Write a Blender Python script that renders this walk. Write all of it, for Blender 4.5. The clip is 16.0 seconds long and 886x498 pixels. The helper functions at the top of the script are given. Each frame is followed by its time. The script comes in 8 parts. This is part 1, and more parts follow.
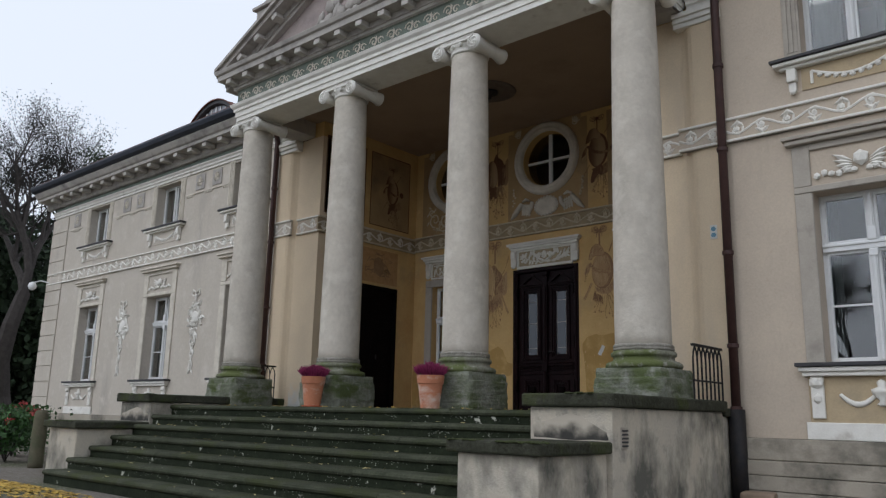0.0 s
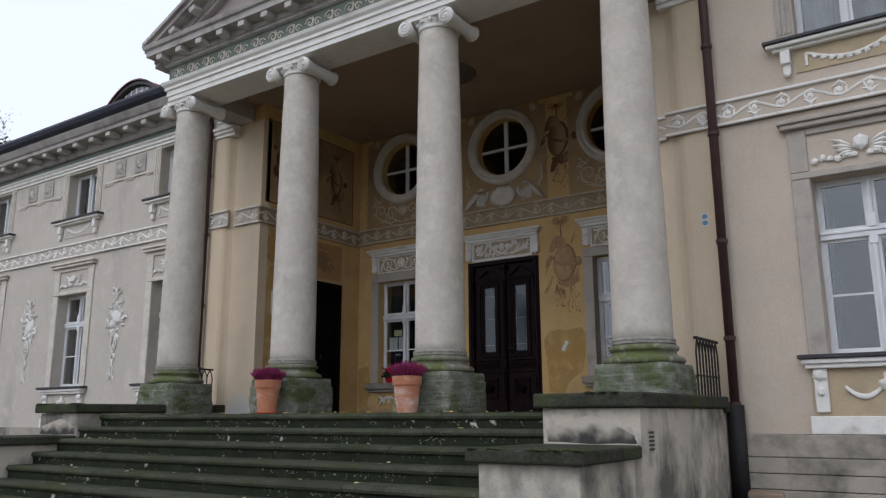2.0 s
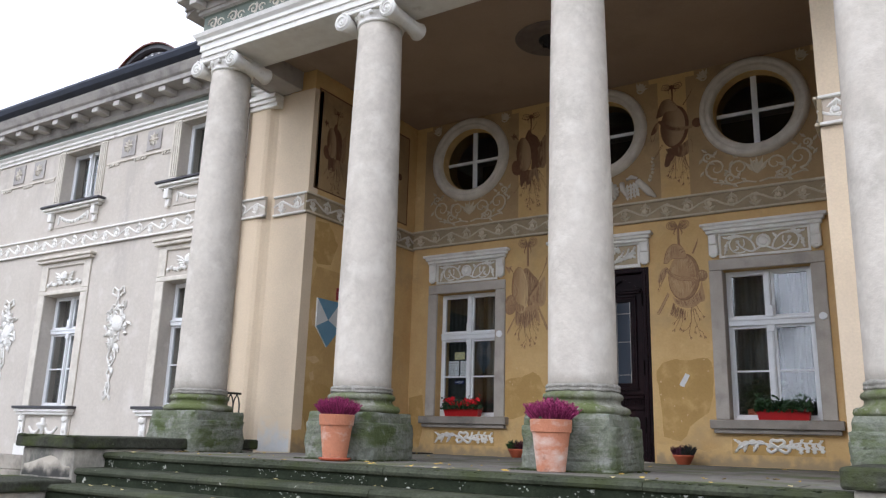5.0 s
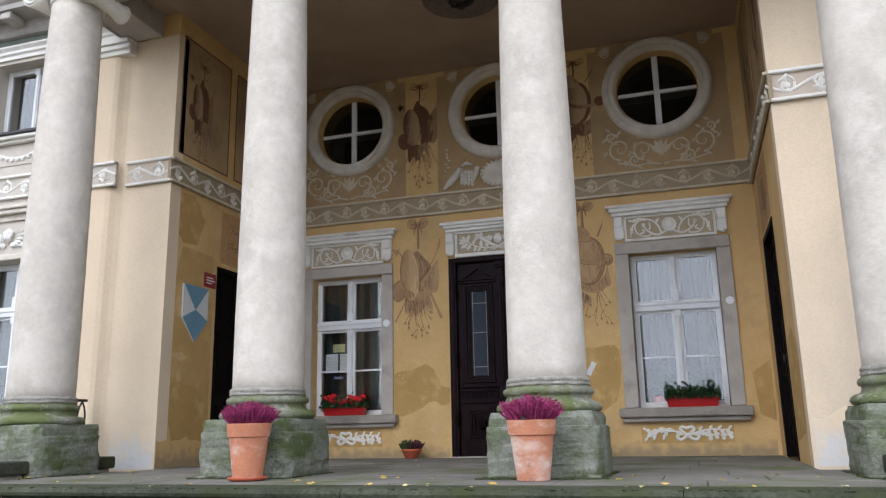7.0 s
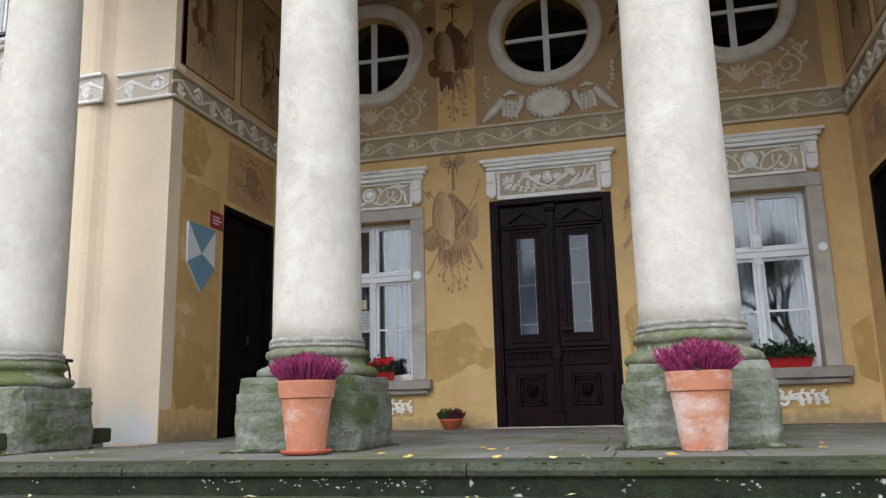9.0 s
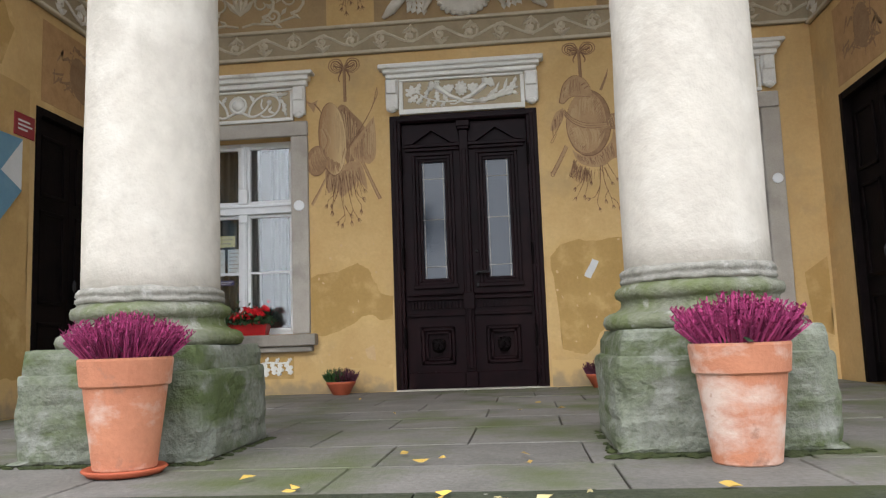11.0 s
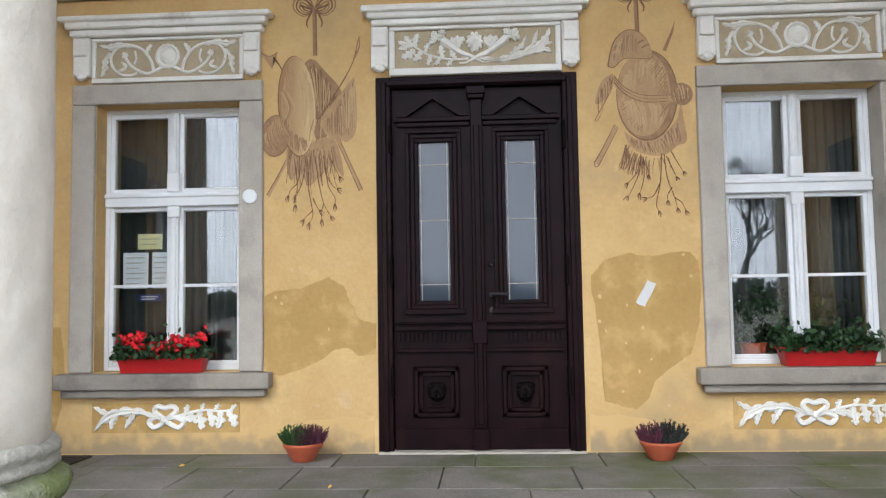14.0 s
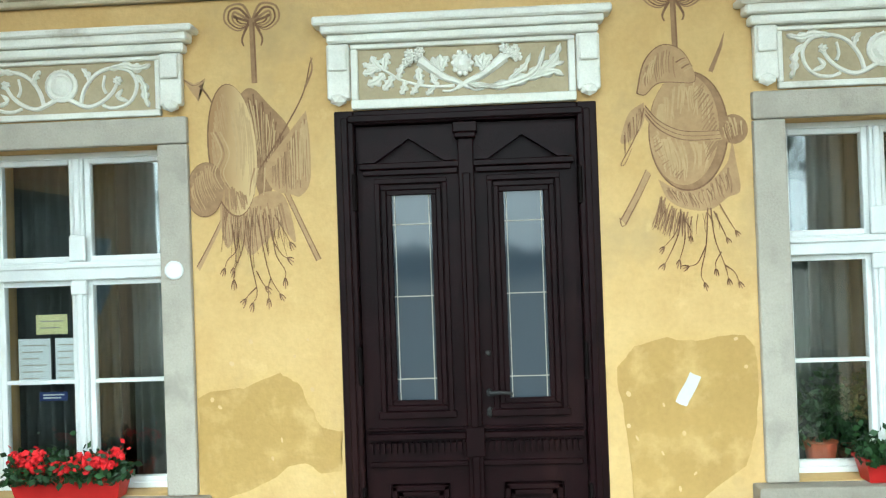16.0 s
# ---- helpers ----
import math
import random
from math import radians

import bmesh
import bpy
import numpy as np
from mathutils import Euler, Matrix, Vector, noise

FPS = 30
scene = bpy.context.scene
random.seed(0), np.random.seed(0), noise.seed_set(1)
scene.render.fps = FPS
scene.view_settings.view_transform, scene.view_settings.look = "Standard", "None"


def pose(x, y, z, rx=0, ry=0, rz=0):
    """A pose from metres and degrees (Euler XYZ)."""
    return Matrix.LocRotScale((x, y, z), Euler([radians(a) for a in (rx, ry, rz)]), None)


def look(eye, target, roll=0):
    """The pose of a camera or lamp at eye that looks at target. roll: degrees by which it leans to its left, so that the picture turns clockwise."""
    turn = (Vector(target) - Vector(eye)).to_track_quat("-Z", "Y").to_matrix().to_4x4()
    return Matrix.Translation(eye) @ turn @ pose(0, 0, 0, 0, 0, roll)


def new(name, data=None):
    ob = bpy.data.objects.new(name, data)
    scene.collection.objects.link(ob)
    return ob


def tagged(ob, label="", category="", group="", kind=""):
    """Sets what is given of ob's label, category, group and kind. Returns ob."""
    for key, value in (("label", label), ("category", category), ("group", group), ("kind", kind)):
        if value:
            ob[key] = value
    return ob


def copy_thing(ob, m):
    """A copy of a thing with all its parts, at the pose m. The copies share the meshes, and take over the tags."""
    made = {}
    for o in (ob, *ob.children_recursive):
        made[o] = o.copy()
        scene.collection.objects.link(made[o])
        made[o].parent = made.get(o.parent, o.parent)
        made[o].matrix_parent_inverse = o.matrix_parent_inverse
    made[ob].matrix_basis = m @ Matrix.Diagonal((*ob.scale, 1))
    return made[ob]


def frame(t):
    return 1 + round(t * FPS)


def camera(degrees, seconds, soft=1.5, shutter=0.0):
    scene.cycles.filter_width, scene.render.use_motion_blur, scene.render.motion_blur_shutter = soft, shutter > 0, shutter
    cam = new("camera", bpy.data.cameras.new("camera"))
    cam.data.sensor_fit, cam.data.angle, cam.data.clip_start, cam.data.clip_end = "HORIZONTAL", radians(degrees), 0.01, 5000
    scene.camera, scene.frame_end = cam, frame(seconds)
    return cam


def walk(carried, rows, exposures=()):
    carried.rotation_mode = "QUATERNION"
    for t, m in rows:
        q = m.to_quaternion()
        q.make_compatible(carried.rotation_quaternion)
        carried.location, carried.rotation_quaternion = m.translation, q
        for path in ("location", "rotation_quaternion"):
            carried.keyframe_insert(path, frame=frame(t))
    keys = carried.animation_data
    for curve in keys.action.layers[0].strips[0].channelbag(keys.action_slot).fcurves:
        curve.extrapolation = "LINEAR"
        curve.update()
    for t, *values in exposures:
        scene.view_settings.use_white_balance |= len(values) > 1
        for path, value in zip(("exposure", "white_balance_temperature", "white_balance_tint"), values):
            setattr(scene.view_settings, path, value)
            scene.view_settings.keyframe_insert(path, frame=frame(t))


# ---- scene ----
cam = camera(59.0, 16.0, soft=1.3)
PATH = [
    (0, (8.338, -12.49, -0.078), (7.047, -11.02, 0.338), 1.3),
    (0.5, (7.935, -12.306, -0.07), (6.633, -10.848, 0.353), 1.1),
    (1, (7.62, -12.281, -0.103), (6.315, -10.827, 0.324), 1.0),
    (1.5, (7.391, -12.306, -0.099), (6.169, -10.78, 0.323), 0.2),
    (2, (7.081, -12.396, -0.022), (5.983, -10.777, 0.392), -0.3),
    (2.5, (6.557, -12.028, -0.013), (5.439, -10.427, 0.417), 0.1),
    (3, (6.044, -11.804, 0.017), (4.918, -10.21, 0.456), 0.4),
    (3.5, (5.602, -11.577, 0.063), (4.464, -9.991, 0.5), 0.6),
    (3.7, (5.461, -11.453, 0.101), (4.314, -9.873, 0.535), 0.6),
    (5.8, (3.476, -10.992, 0.3), (2.639, -9.251, 0.817), 1.4),
    (6, (3.315, -10.948, 0.316), (2.551, -9.173, 0.833), 0.9),
    (6.5, (2.871, -10.753, 0.393), (2.232, -8.919, 0.872), -0.3),
    (7, (2.521, -10.603, 0.383), (1.934, -8.744, 0.831), -1.1),
    (7.5, (1.992, -10.41, 0.41), (1.457, -8.529, 0.833), -1.6),
    (8, (1.602, -10.175, 0.404), (1.033, -8.303, 0.821), -1.1),
    (8.5, (1.358, -9.818, 0.358), (0.808, -7.939, 0.769), -1.1),
    (9, (1.061, -9.403, 0.28), (0.571, -7.504, 0.672), -1.4),
    (9.5, (0.883, -9.009, 0.352), (0.432, -7.086, 0.668), -1.6),
    (10, (0.706, -8.595, 0.369), (0.378, -6.639, 0.625), -2.6),
    (10.2, (0.637, -8.439, 0.329), (0.348, -6.475, 0.575), -2.6),
    (12.3, (0.306, -6.661, 0.889), (0.183, -4.676, 1.106), -1.2),
    (12.5, (0.227, -6.546, 0.919), (0.114, -4.56, 1.121), -1.2),
    (13, (0.229, -6.325, 1.058), (0.091, -4.334, 1.186), -1.1),
    (13.5, (0.164, -6.082, 1.087), (0.03, -4.089, 1.19), -0.8),
    (14, (0.072, -5.759, 1.09), (-0.043, -3.767, 1.225), -0.9),
    (14.5, (0.103, -5.387, 1.223), (-0.025, -3.395, 1.349), -1.1),
    (15, (0.061, -5.069, 1.423), (-0.045, -3.074, 1.507), -1.5),
    (15.5, (0.086, -4.768, 1.665), (-0.02, -2.771, 1.691), -1.9),
    (16, (0.052, -4.479, 1.919), (-0.037, -2.481, 1.941), -2.0),
]

EXPOSURES = [(0.0, -0.25, 6000, 11), (1.5, -0.33, 6000, 12), (2.0, -0.1, 5900, 14), (2.5, 0.62, 5850, 12), (3.5, 0.82, 5800, 15), (6.0, 0.88, 5850, 15), (7.0, 1.0, 5850, 14), (8.5, 1.02, 5900, 13), (10.0, 1.12, 6050, 8), (12.5, 1.33, 6250, 16), (13.0, 1.4, 6150, 10), (13.5, 1.55, 6050, 12), (14.5, 2.0, 5800, 8), (15.0, 2.1, 5800, 6), (16.0, 2.35, 5650, -12)]
walk(cam, [(t, look(eye, target, roll)) for t, eye, target, roll in PATH], EXPOSURES)

# ---- light: a bright overcast sky ----
world = bpy.data.worlds.new("sky")
scene.world = world
world.use_nodes = True
wn = world.node_tree.nodes
sky = wn.new("ShaderNodeTexSky")
sky.sky_type, sky.sun_disc = "NISHITA", False
sky.sun_elevation, sky.sun_rotation = radians(42), radians(195)
sky.dust_density, sky.air_density = 4.0, 1.0
grey = wn.new("ShaderNodeHueSaturation")
grey.inputs["Saturation"].default_value = 0.18
world.node_tree.links.new(sky.outputs[0], grey.inputs["Color"])
cloud = wn.new("ShaderNodeMix")
cloud.data_type = "RGBA"
cloud.inputs[0].default_value = 0.82
cloud.inputs[7].default_value = (7.6, 7.9, 8.3, 1)
world.node_tree.links.new(grey.outputs[0], cloud.inputs[6])
world.node_tree.links.new(cloud.outputs[2], wn["Background"].inputs["Color"])
wn["Background"].inputs["Strength"].default_value = 0.15
sun = new("sun", bpy.data.lights.new("sun", "SUN"))
sun.data.energy, sun.data.angle, sun.data.color = 0.5, radians(30), (1.0, 0.97, 0.93)
sun.matrix_basis = look((-8, -30, 28), (0, 0, 0))

# ---- materials ----
MATS = {}


def mat(name, c1, c2=None, scale=4.0, rough=0.85, bump=0.12, bscale=45.0, metal=0.0, stain=None, sscale=1.2, sfrom=0.55, sto=0.7,
        streak=1.0, rand=0.0, island=0.0, spec=0.3, second=None, tscale=14.0, tfrom=0.62, tto=0.7, grain=0.06):
    """A weathered surface: two colours by noise, a stain with its own shape, fine grain and relief."""
    m = bpy.data.materials.new(name)
    m.use_nodes = True
    n, l = m.node_tree.nodes, m.node_tree.links
    p = n["Principled BSDF"]
    p.inputs["Roughness"].default_value, p.inputs["Metallic"].default_value = rough, metal
    p.inputs["Specular IOR Level"].default_value = spec
    geo = n.new("ShaderNodeNewGeometry")
    mp = n.new("ShaderNodeMapping")
    mp.inputs["Scale"].default_value = (1, 1, 1 / streak)
    l.new(geo.outputs["Position"], mp.inputs["Vector"])

    def noise_fac(vec, s, lo, hi, detail=6):
        t = n.new("ShaderNodeTexNoise")
        t.inputs["Scale"].default_value, t.inputs["Detail"].default_value = s, detail
        t.inputs["Roughness"].default_value = 0.62
        l.new(vec, t.inputs["Vector"])
        r = n.new("ShaderNodeMapRange")
        r.inputs["From Min"].default_value, r.inputs["From Max"].default_value = lo, hi
        l.new(t.outputs["Fac"], r.inputs["Value"])
        return r.outputs["Result"], t.outputs["Fac"]

    def mix(fac, a, b):
        x = n.new("ShaderNodeMix")
        x.data_type = "RGBA"
        l.new(fac, x.inputs[0])
        for v, i in ((a, 6), (b, 7)):
            if isinstance(v, tuple):
                x.inputs[i].default_value = (*v, 1)
            else:
                l.new(v, x.inputs[i])
        return x.outputs[2]

    c2 = c2 or tuple(c * 0.8 for c in c1)
    f, _ = noise_fac(geo.outputs["Position"], scale, 0.35, 0.65)
    col = mix(f, c1, c2)
    fg, raw = noise_fac(geo.outputs["Position"], bscale, 0.3, 0.7, 4)
    if grain:
        g = n.new("ShaderNodeMapRange")
        g.inputs["To Min"].default_value, g.inputs["To Max"].default_value = 1 - grain, 1 + grain
        l.new(fg, g.inputs["Value"])
        h = n.new("ShaderNodeHueSaturation")
        l.new(g.outputs["Result"], h.inputs["Value"])
        l.new(col, h.inputs["Color"])
        col = h.outputs[0]
    if stain:
        f, _ = noise_fac(mp.outputs["Vector"], sscale, sfrom, sto)
        col = mix(f, col, stain)
    if second:
        f, _ = noise_fac(geo.outputs["Position"], tscale, tfrom, tto)
        col = mix(f, col, second)
    if rand or island:
        if rand:
            src = n.new("ShaderNodeObjectInfo").outputs["Random"]
        else:
            src = geo.outputs["Random Per Island"]
        g = n.new("ShaderNodeMapRange")
        k = rand or island
        g.inputs["To Min"].default_value, g.inputs["To Max"].default_value = 1 - k, 1 + k
        l.new(src, g.inputs["Value"])
        h = n.new("ShaderNodeHueSaturation")
        l.new(g.outputs["Result"], h.inputs["Value"])
        l.new(col, h.inputs["Color"])
        col = h.outputs[0]
    l.new(col, p.inputs["Base Color"])
    if bump:
        b = n.new("ShaderNodeBump")
        b.inputs["Strength"].default_value, b.inputs["Distance"].default_value = bump, 0.02
        l.new(raw, b.inputs["Height"])
        l.new(b.outputs[0], p.inputs["Normal"])
    MATS[name] = m
    return m


OCHRE = mat("ochre_plaster", (0.60, 0.41, 0.18), (0.53, 0.345, 0.14), 2.2, stain=(0.43, 0.305, 0.15), sscale=1.3, sfrom=0.54, sto=0.74, second=(0.68, 0.48, 0.22), tscale=3.5, tfrom=0.60, tto=0.75, bump=0.2, bscale=30, grain=0.05)
OCHRE_NEW = mat("repaired_ochre_plaster", (0.44, 0.28, 0.095), (0.40, 0.25, 0.085), 2.5, bump=0.2, bscale=30, second=(0.53, 0.355, 0.145), tscale=4.5, tfrom=0.52, tto=0.68)
CREAM2 = mat("cream_portico_plaster", (0.70, 0.57, 0.40), (0.63, 0.51, 0.36), 1.2, stain=(0.55, 0.46, 0.35), sscale=0.7, sfrom=0.56, sto=0.75, streak=3.5)
CREAM = mat("cream_plaster", (0.55, 0.465, 0.365), (0.49, 0.415, 0.33), 1.2, stain=(0.38, 0.315, 0.25), sscale=1.1, sfrom=0.56, sto=0.74, streak=4.5, second=(0.47, 0.38, 0.295), tscale=9, tfrom=0.6, tto=0.75)
GREYPLASTER = mat("grey_beige_plaster", (0.53, 0.48, 0.41), (0.49, 0.44, 0.37), 1.0, stain=(0.38, 0.34, 0.295), sscale=1.0, sfrom=0.55, sto=0.75, streak=4, second=(0.57, 0.52, 0.455), tscale=3, tfrom=0.55, tto=0.7, bump=0.25, bscale=25)
SOCLE = mat("socle_plaster", (0.40, 0.355, 0.29), (0.33, 0.295, 0.24), 1.5, stain=(0.12, 0.112, 0.09), sscale=1.3, sfrom=0.46, sto=0.64, bump=0.4)
CHEEK = mat("cheek_wall_plaster", (0.55, 0.49, 0.39), (0.46, 0.42, 0.35), 1.4, stain=(0.13, 0.125, 0.105), sscale=1.1, sfrom=0.48, sto=0.62, streak=1.6, bump=0.4, second=(0.32, 0.29, 0.25), tscale=5, tfrom=0.55, tto=0.7)
COLUMN = mat("column_stucco", (0.55, 0.50, 0.425), (0.475, 0.43, 0.365), 2.2, stain=(0.40, 0.365, 0.305), sscale=1.9, sfrom=0.50, sto=0.74, streak=1.8, second=(0.60, 0.555, 0.48), tscale=4.0, tfrom=0.50, tto=0.72, bump=0.5, bscale=14, grain=0.06)
WHITE = mat("white_stucco", (0.80, 0.78, 0.72), (0.72, 0.69, 0.63), 5, bump=0.3, bscale=90, stain=(0.50, 0.46, 0.40), sscale=3.0, sfrom=0.6, sto=0.75)
RELIEF = mat("pale_relief_stucco", (0.66, 0.61, 0.52), (0.54, 0.49, 0.41), 6, bump=0.35, bscale=90)
RELIEF_TAN = mat("tan_relief_stucco", (0.58, 0.50, 0.37), (0.48, 0.41, 0.29), 6, bump=0.35, bscale=90)
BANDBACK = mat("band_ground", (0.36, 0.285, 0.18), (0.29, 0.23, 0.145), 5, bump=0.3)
STONE = mat("grey_sandstone", (0.44, 0.40, 0.34), (0.38, 0.34, 0.29), 4, stain=(0.30, 0.27, 0.23), sscale=2.0, sfrom=0.56, sto=0.72, bump=0.3, bscale=80)
MOSSY = mat("mossy_sandstone", (0.125, 0.125, 0.095), (0.075, 0.085, 0.052), 3.5, stain=(0.06, 0.08, 0.028), sscale=2.4, sfrom=0.48, sto=0.64, second=(0.22, 0.215, 0.185), tscale=5, tfrom=0.58, tto=0.72, spec=0.15, bump=0.7, bscale=28, grain=0.25)
BASESTONE = mat("column_base_stone", (0.25, 0.245, 0.195), (0.145, 0.145, 0.105), 6, second=(0.33, 0.32, 0.28), tscale=8, tfrom=0.58, tto=0.70, spec=0.15, stain=(0.115, 0.135, 0.052), sscale=2.2, sfrom=0.44, sto=0.60, bump=0.8, bscale=30, grain=0.2)
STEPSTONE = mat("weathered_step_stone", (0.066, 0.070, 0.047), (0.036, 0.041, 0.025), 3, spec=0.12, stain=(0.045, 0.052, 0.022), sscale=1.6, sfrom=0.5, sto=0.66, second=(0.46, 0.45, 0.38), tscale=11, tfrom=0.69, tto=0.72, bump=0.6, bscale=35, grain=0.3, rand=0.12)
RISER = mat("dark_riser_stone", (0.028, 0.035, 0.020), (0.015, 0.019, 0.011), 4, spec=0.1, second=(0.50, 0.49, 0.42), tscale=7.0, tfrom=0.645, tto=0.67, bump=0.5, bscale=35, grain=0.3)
FLAG = mat("terrace_flagstone", (0.185, 0.17, 0.15), (0.135, 0.125, 0.108), 2.5, spec=0.2, stain=(0.095, 0.108, 0.045), sscale=1.2, sfrom=0.47, sto=0.66, second=(0.38, 0.36, 0.32), tscale=9, tfrom=0.68, tto=0.74, bump=0.35, bscale=45, rand=0.10, grain=0.18)
JOINT = mat("dark_joint", (0.10, 0.10, 0.08), (0.06, 0.065, 0.045), 6)
CEILING = mat("ceiling_plaster", (0.36, 0.265, 0.19), (0.32, 0.235, 0.17), 1.0, stain=(0.25, 0.18, 0.13), sscale=0.6, sfrom=0.55, sto=0.75)
PURPLE = mat("weathered_tympanum", (0.40, 0.335, 0.31), (0.33, 0.275, 0.26), 2.5, stain=(0.22, 0.19, 0.185), sscale=1.4, sfrom=0.52, sto=0.7, bump=0.3)
CORNICE = mat("weathered_cornice", (0.43, 0.40, 0.36), (0.35, 0.325, 0.30), 3, stain=(0.20, 0.185, 0.175), sscale=1.6, sfrom=0.52, sto=0.7)
MODIL = mat("modillion_stone", (0.50, 0.47, 0.43), (0.42, 0.39, 0.35), 5)
GREENF = mat("green_frieze", (0.185, 0.215, 0.18), (0.15, 0.175, 0.145), 4, stain=(0.14, 0.165, 0.14), sscale=2, sfrom=0.55, sto=0.7)
WOOD = mat("dark_door_wood", (0.0125, 0.0044, 0.0054), (0.0065, 0.0025, 0.0032), 5, rough=0.38, bump=0.10, bscale=60, spec=0.085, stain=(0.020, 0.008, 0.008), sscale=4, sfrom=0.55, sto=0.75, streak=6)
WOOD_OLD = mat("black_door_wood", (0.009, 0.006, 0.006), (0.005, 0.004, 0.004), 5, rough=0.6, bump=0.15, spec=0.03)
IRON = mat("black_iron", (0.02, 0.02, 0.022), (0.035, 0.03, 0.028), 10, rough=0.6, metal=0.3)
BROWNPIPE = mat("brown_painted_pipe", (0.07, 0.035, 0.03), (0.05, 0.026, 0.023), 6, rough=0.5, bump=0.1)
GUTTER = mat("dark_gutter", (0.035, 0.042, 0.06), (0.025, 0.03, 0.042), 3, rough=0.45, bump=0.08)
SLATE = mat("dark_sill_flashing", (0.05, 0.048, 0.052), (0.035, 0.034, 0.036), 6, rough=0.5)
PAINT = mat("white_window_paint", (0.74, 0.745, 0.74), (0.68, 0.685, 0.68), 6, rough=0.45, bump=0.06, bscale=120, grain=0.04)
CURTAIN = mat("grey_net_curtain", (0.10, 0.112, 0.108), (0.07, 0.078, 0.075), 3, rough=0.95, bump=0.1, bscale=200)
# the rooms' darkness is put into this near-black colour
ROOM = mat("darkened_room_surface", (0.04, 0.038, 0.034), (0.03, 0.028, 0.026), 1)
TERRA = mat("terracotta", (0.50, 0.21, 0.115), (0.42, 0.165, 0.09), 4, stain=(0.58, 0.44, 0.36), sscale=2.8, sfrom=0.49, sto=0.66, streak=0.6, second=(0.30, 0.15, 0.10), tscale=9, tfrom=0.6, tto=0.7, bump=0.3, rough=0.85)
CLAY = mat("red_clay_bowl", (0.42, 0.10, 0.045), (0.36, 0.08, 0.035), 6, bump=0.1, rough=0.6)
REDPLASTIC = mat("red_plastic", (0.42, 0.014, 0.014), (0.36, 0.012, 0.012), 8, rough=0.4, bump=0.03, grain=0.03)
HEATHER = mat("magenta_heather", (0.37, 0.05, 0.155), (0.23, 0.028, 0.095), 12, rough=0.8, bump=0, island=0.5)
HEATHER_DIM = mat("wine_heather", (0.13, 0.035, 0.06), (0.08, 0.03, 0.04), 12, rough=0.8, bump=0, island=0.4)
LEAF = mat("green_leaf", (0.045, 0.105, 0.028), (0.03, 0.07, 0.02), 12, rough=0.55, bump=0, island=0.4)
LEAF_DARK = mat("dark_foliage", (0.035, 0.055, 0.026), (0.022, 0.036, 0.018), 4, rough=0.8, bump=0, island=0.45)
LEAF_DULL = mat("late_autumn_foliage", (0.036, 0.038, 0.034), (0.026, 0.028, 0.025), 4, rough=0.85, bump=0, island=0.4)
GERANIUM = mat("red_geranium", (0.62, 0.012, 0.02), (0.48, 0.008, 0.014), 20, rough=0.6, bump=0, island=0.25)
ROSE = mat("dusty_rose_bloom", (0.42, 0.05, 0.06), (0.34, 0.09, 0.07), 10, rough=0.7, bump=0, island=0.3)
BARK = mat("dark_bark", (0.055, 0.047, 0.042), (0.035, 0.03, 0.027), 6, bump=0.6, bscale=20)
YELLOW = mat("fallen_yellow_leaf", (0.52, 0.36, 0.07), (0.40, 0.25, 0.06), 9, rough=0.8, bump=0, island=0.35)
GROUND = mat("gravel_forecourt", (0.17, 0.15, 0.125), (0.12, 0.105, 0.085), 1.2, second=(0.24, 0.22, 0.19), tscale=22, tfrom=0.55, tto=0.65, stain=(0.08, 0.085, 0.045), sscale=0.35, sfrom=0.5, sto=0.66, bump=0.8, bscale=45, grain=0.3)
PAPERW = mat("white_paper", (0.72, 0.74, 0.74), (0.68, 0.70, 0.70), 8, bump=0, grain=0.02)
PAPERY = mat("yellow_paper", (0.70, 0.66, 0.36), (0.66, 0.62, 0.33), 8, bump=0, grain=0.02)
BLUE = mat("sign_blue", (0.14, 0.27, 0.36), (0.12, 0.24, 0.33), 8, rough=0.45, bump=0, grain=0.03)
NAVY = mat("navy_sticker", (0.015, 0.03, 0.14), None, 8, rough=0.4, bump=0, grain=0.0)
SIGNW = mat("sign_white", (0.62, 0.62, 0.60), (0.58, 0.58, 0.56), 8, rough=0.45, bump=0, grain=0.03)
REDSIGN = mat("red_plate_enamel", (0.26, 0.018, 0.025), (0.22, 0.015, 0.02), 8, rough=0.4, bump=0, grain=0.03)
TILE = mat("clay_roof_tile", (0.20, 0.085, 0.06), (0.14, 0.065, 0.05), 5, bump=0.4, rand=0.2)
SEPIA1 = mat("sepia_wash", (0.46, 0.275, 0.125), (0.38, 0.22, 0.095), 9, bump=0.08, grain=0.06)
SEPIA2 = mat("sepia_shade", (0.27, 0.135, 0.062), (0.33, 0.175, 0.082), 11, bump=0.08, grain=0.06)
SEPIA3 = mat("sepia_line", (0.15, 0.068, 0.036), (0.20, 0.10, 0.05), 12, bump=0.08, grain=0.06)
SEPIA0 = mat("sepia_light", (0.60, 0.42, 0.22), (0.54, 0.36, 0.18), 9, bump=0.08, grain=0.06)
UMBER = mat("umber_mural_paint", (0.11, 0.05, 0.028), (0.16, 0.078, 0.04), 9, bump=0.08, grain=0.1)
UMBER2 = mat("umber_light_paint", (0.30, 0.19, 0.10), (0.25, 0.145, 0.075), 9, bump=0.08, grain=0.1)


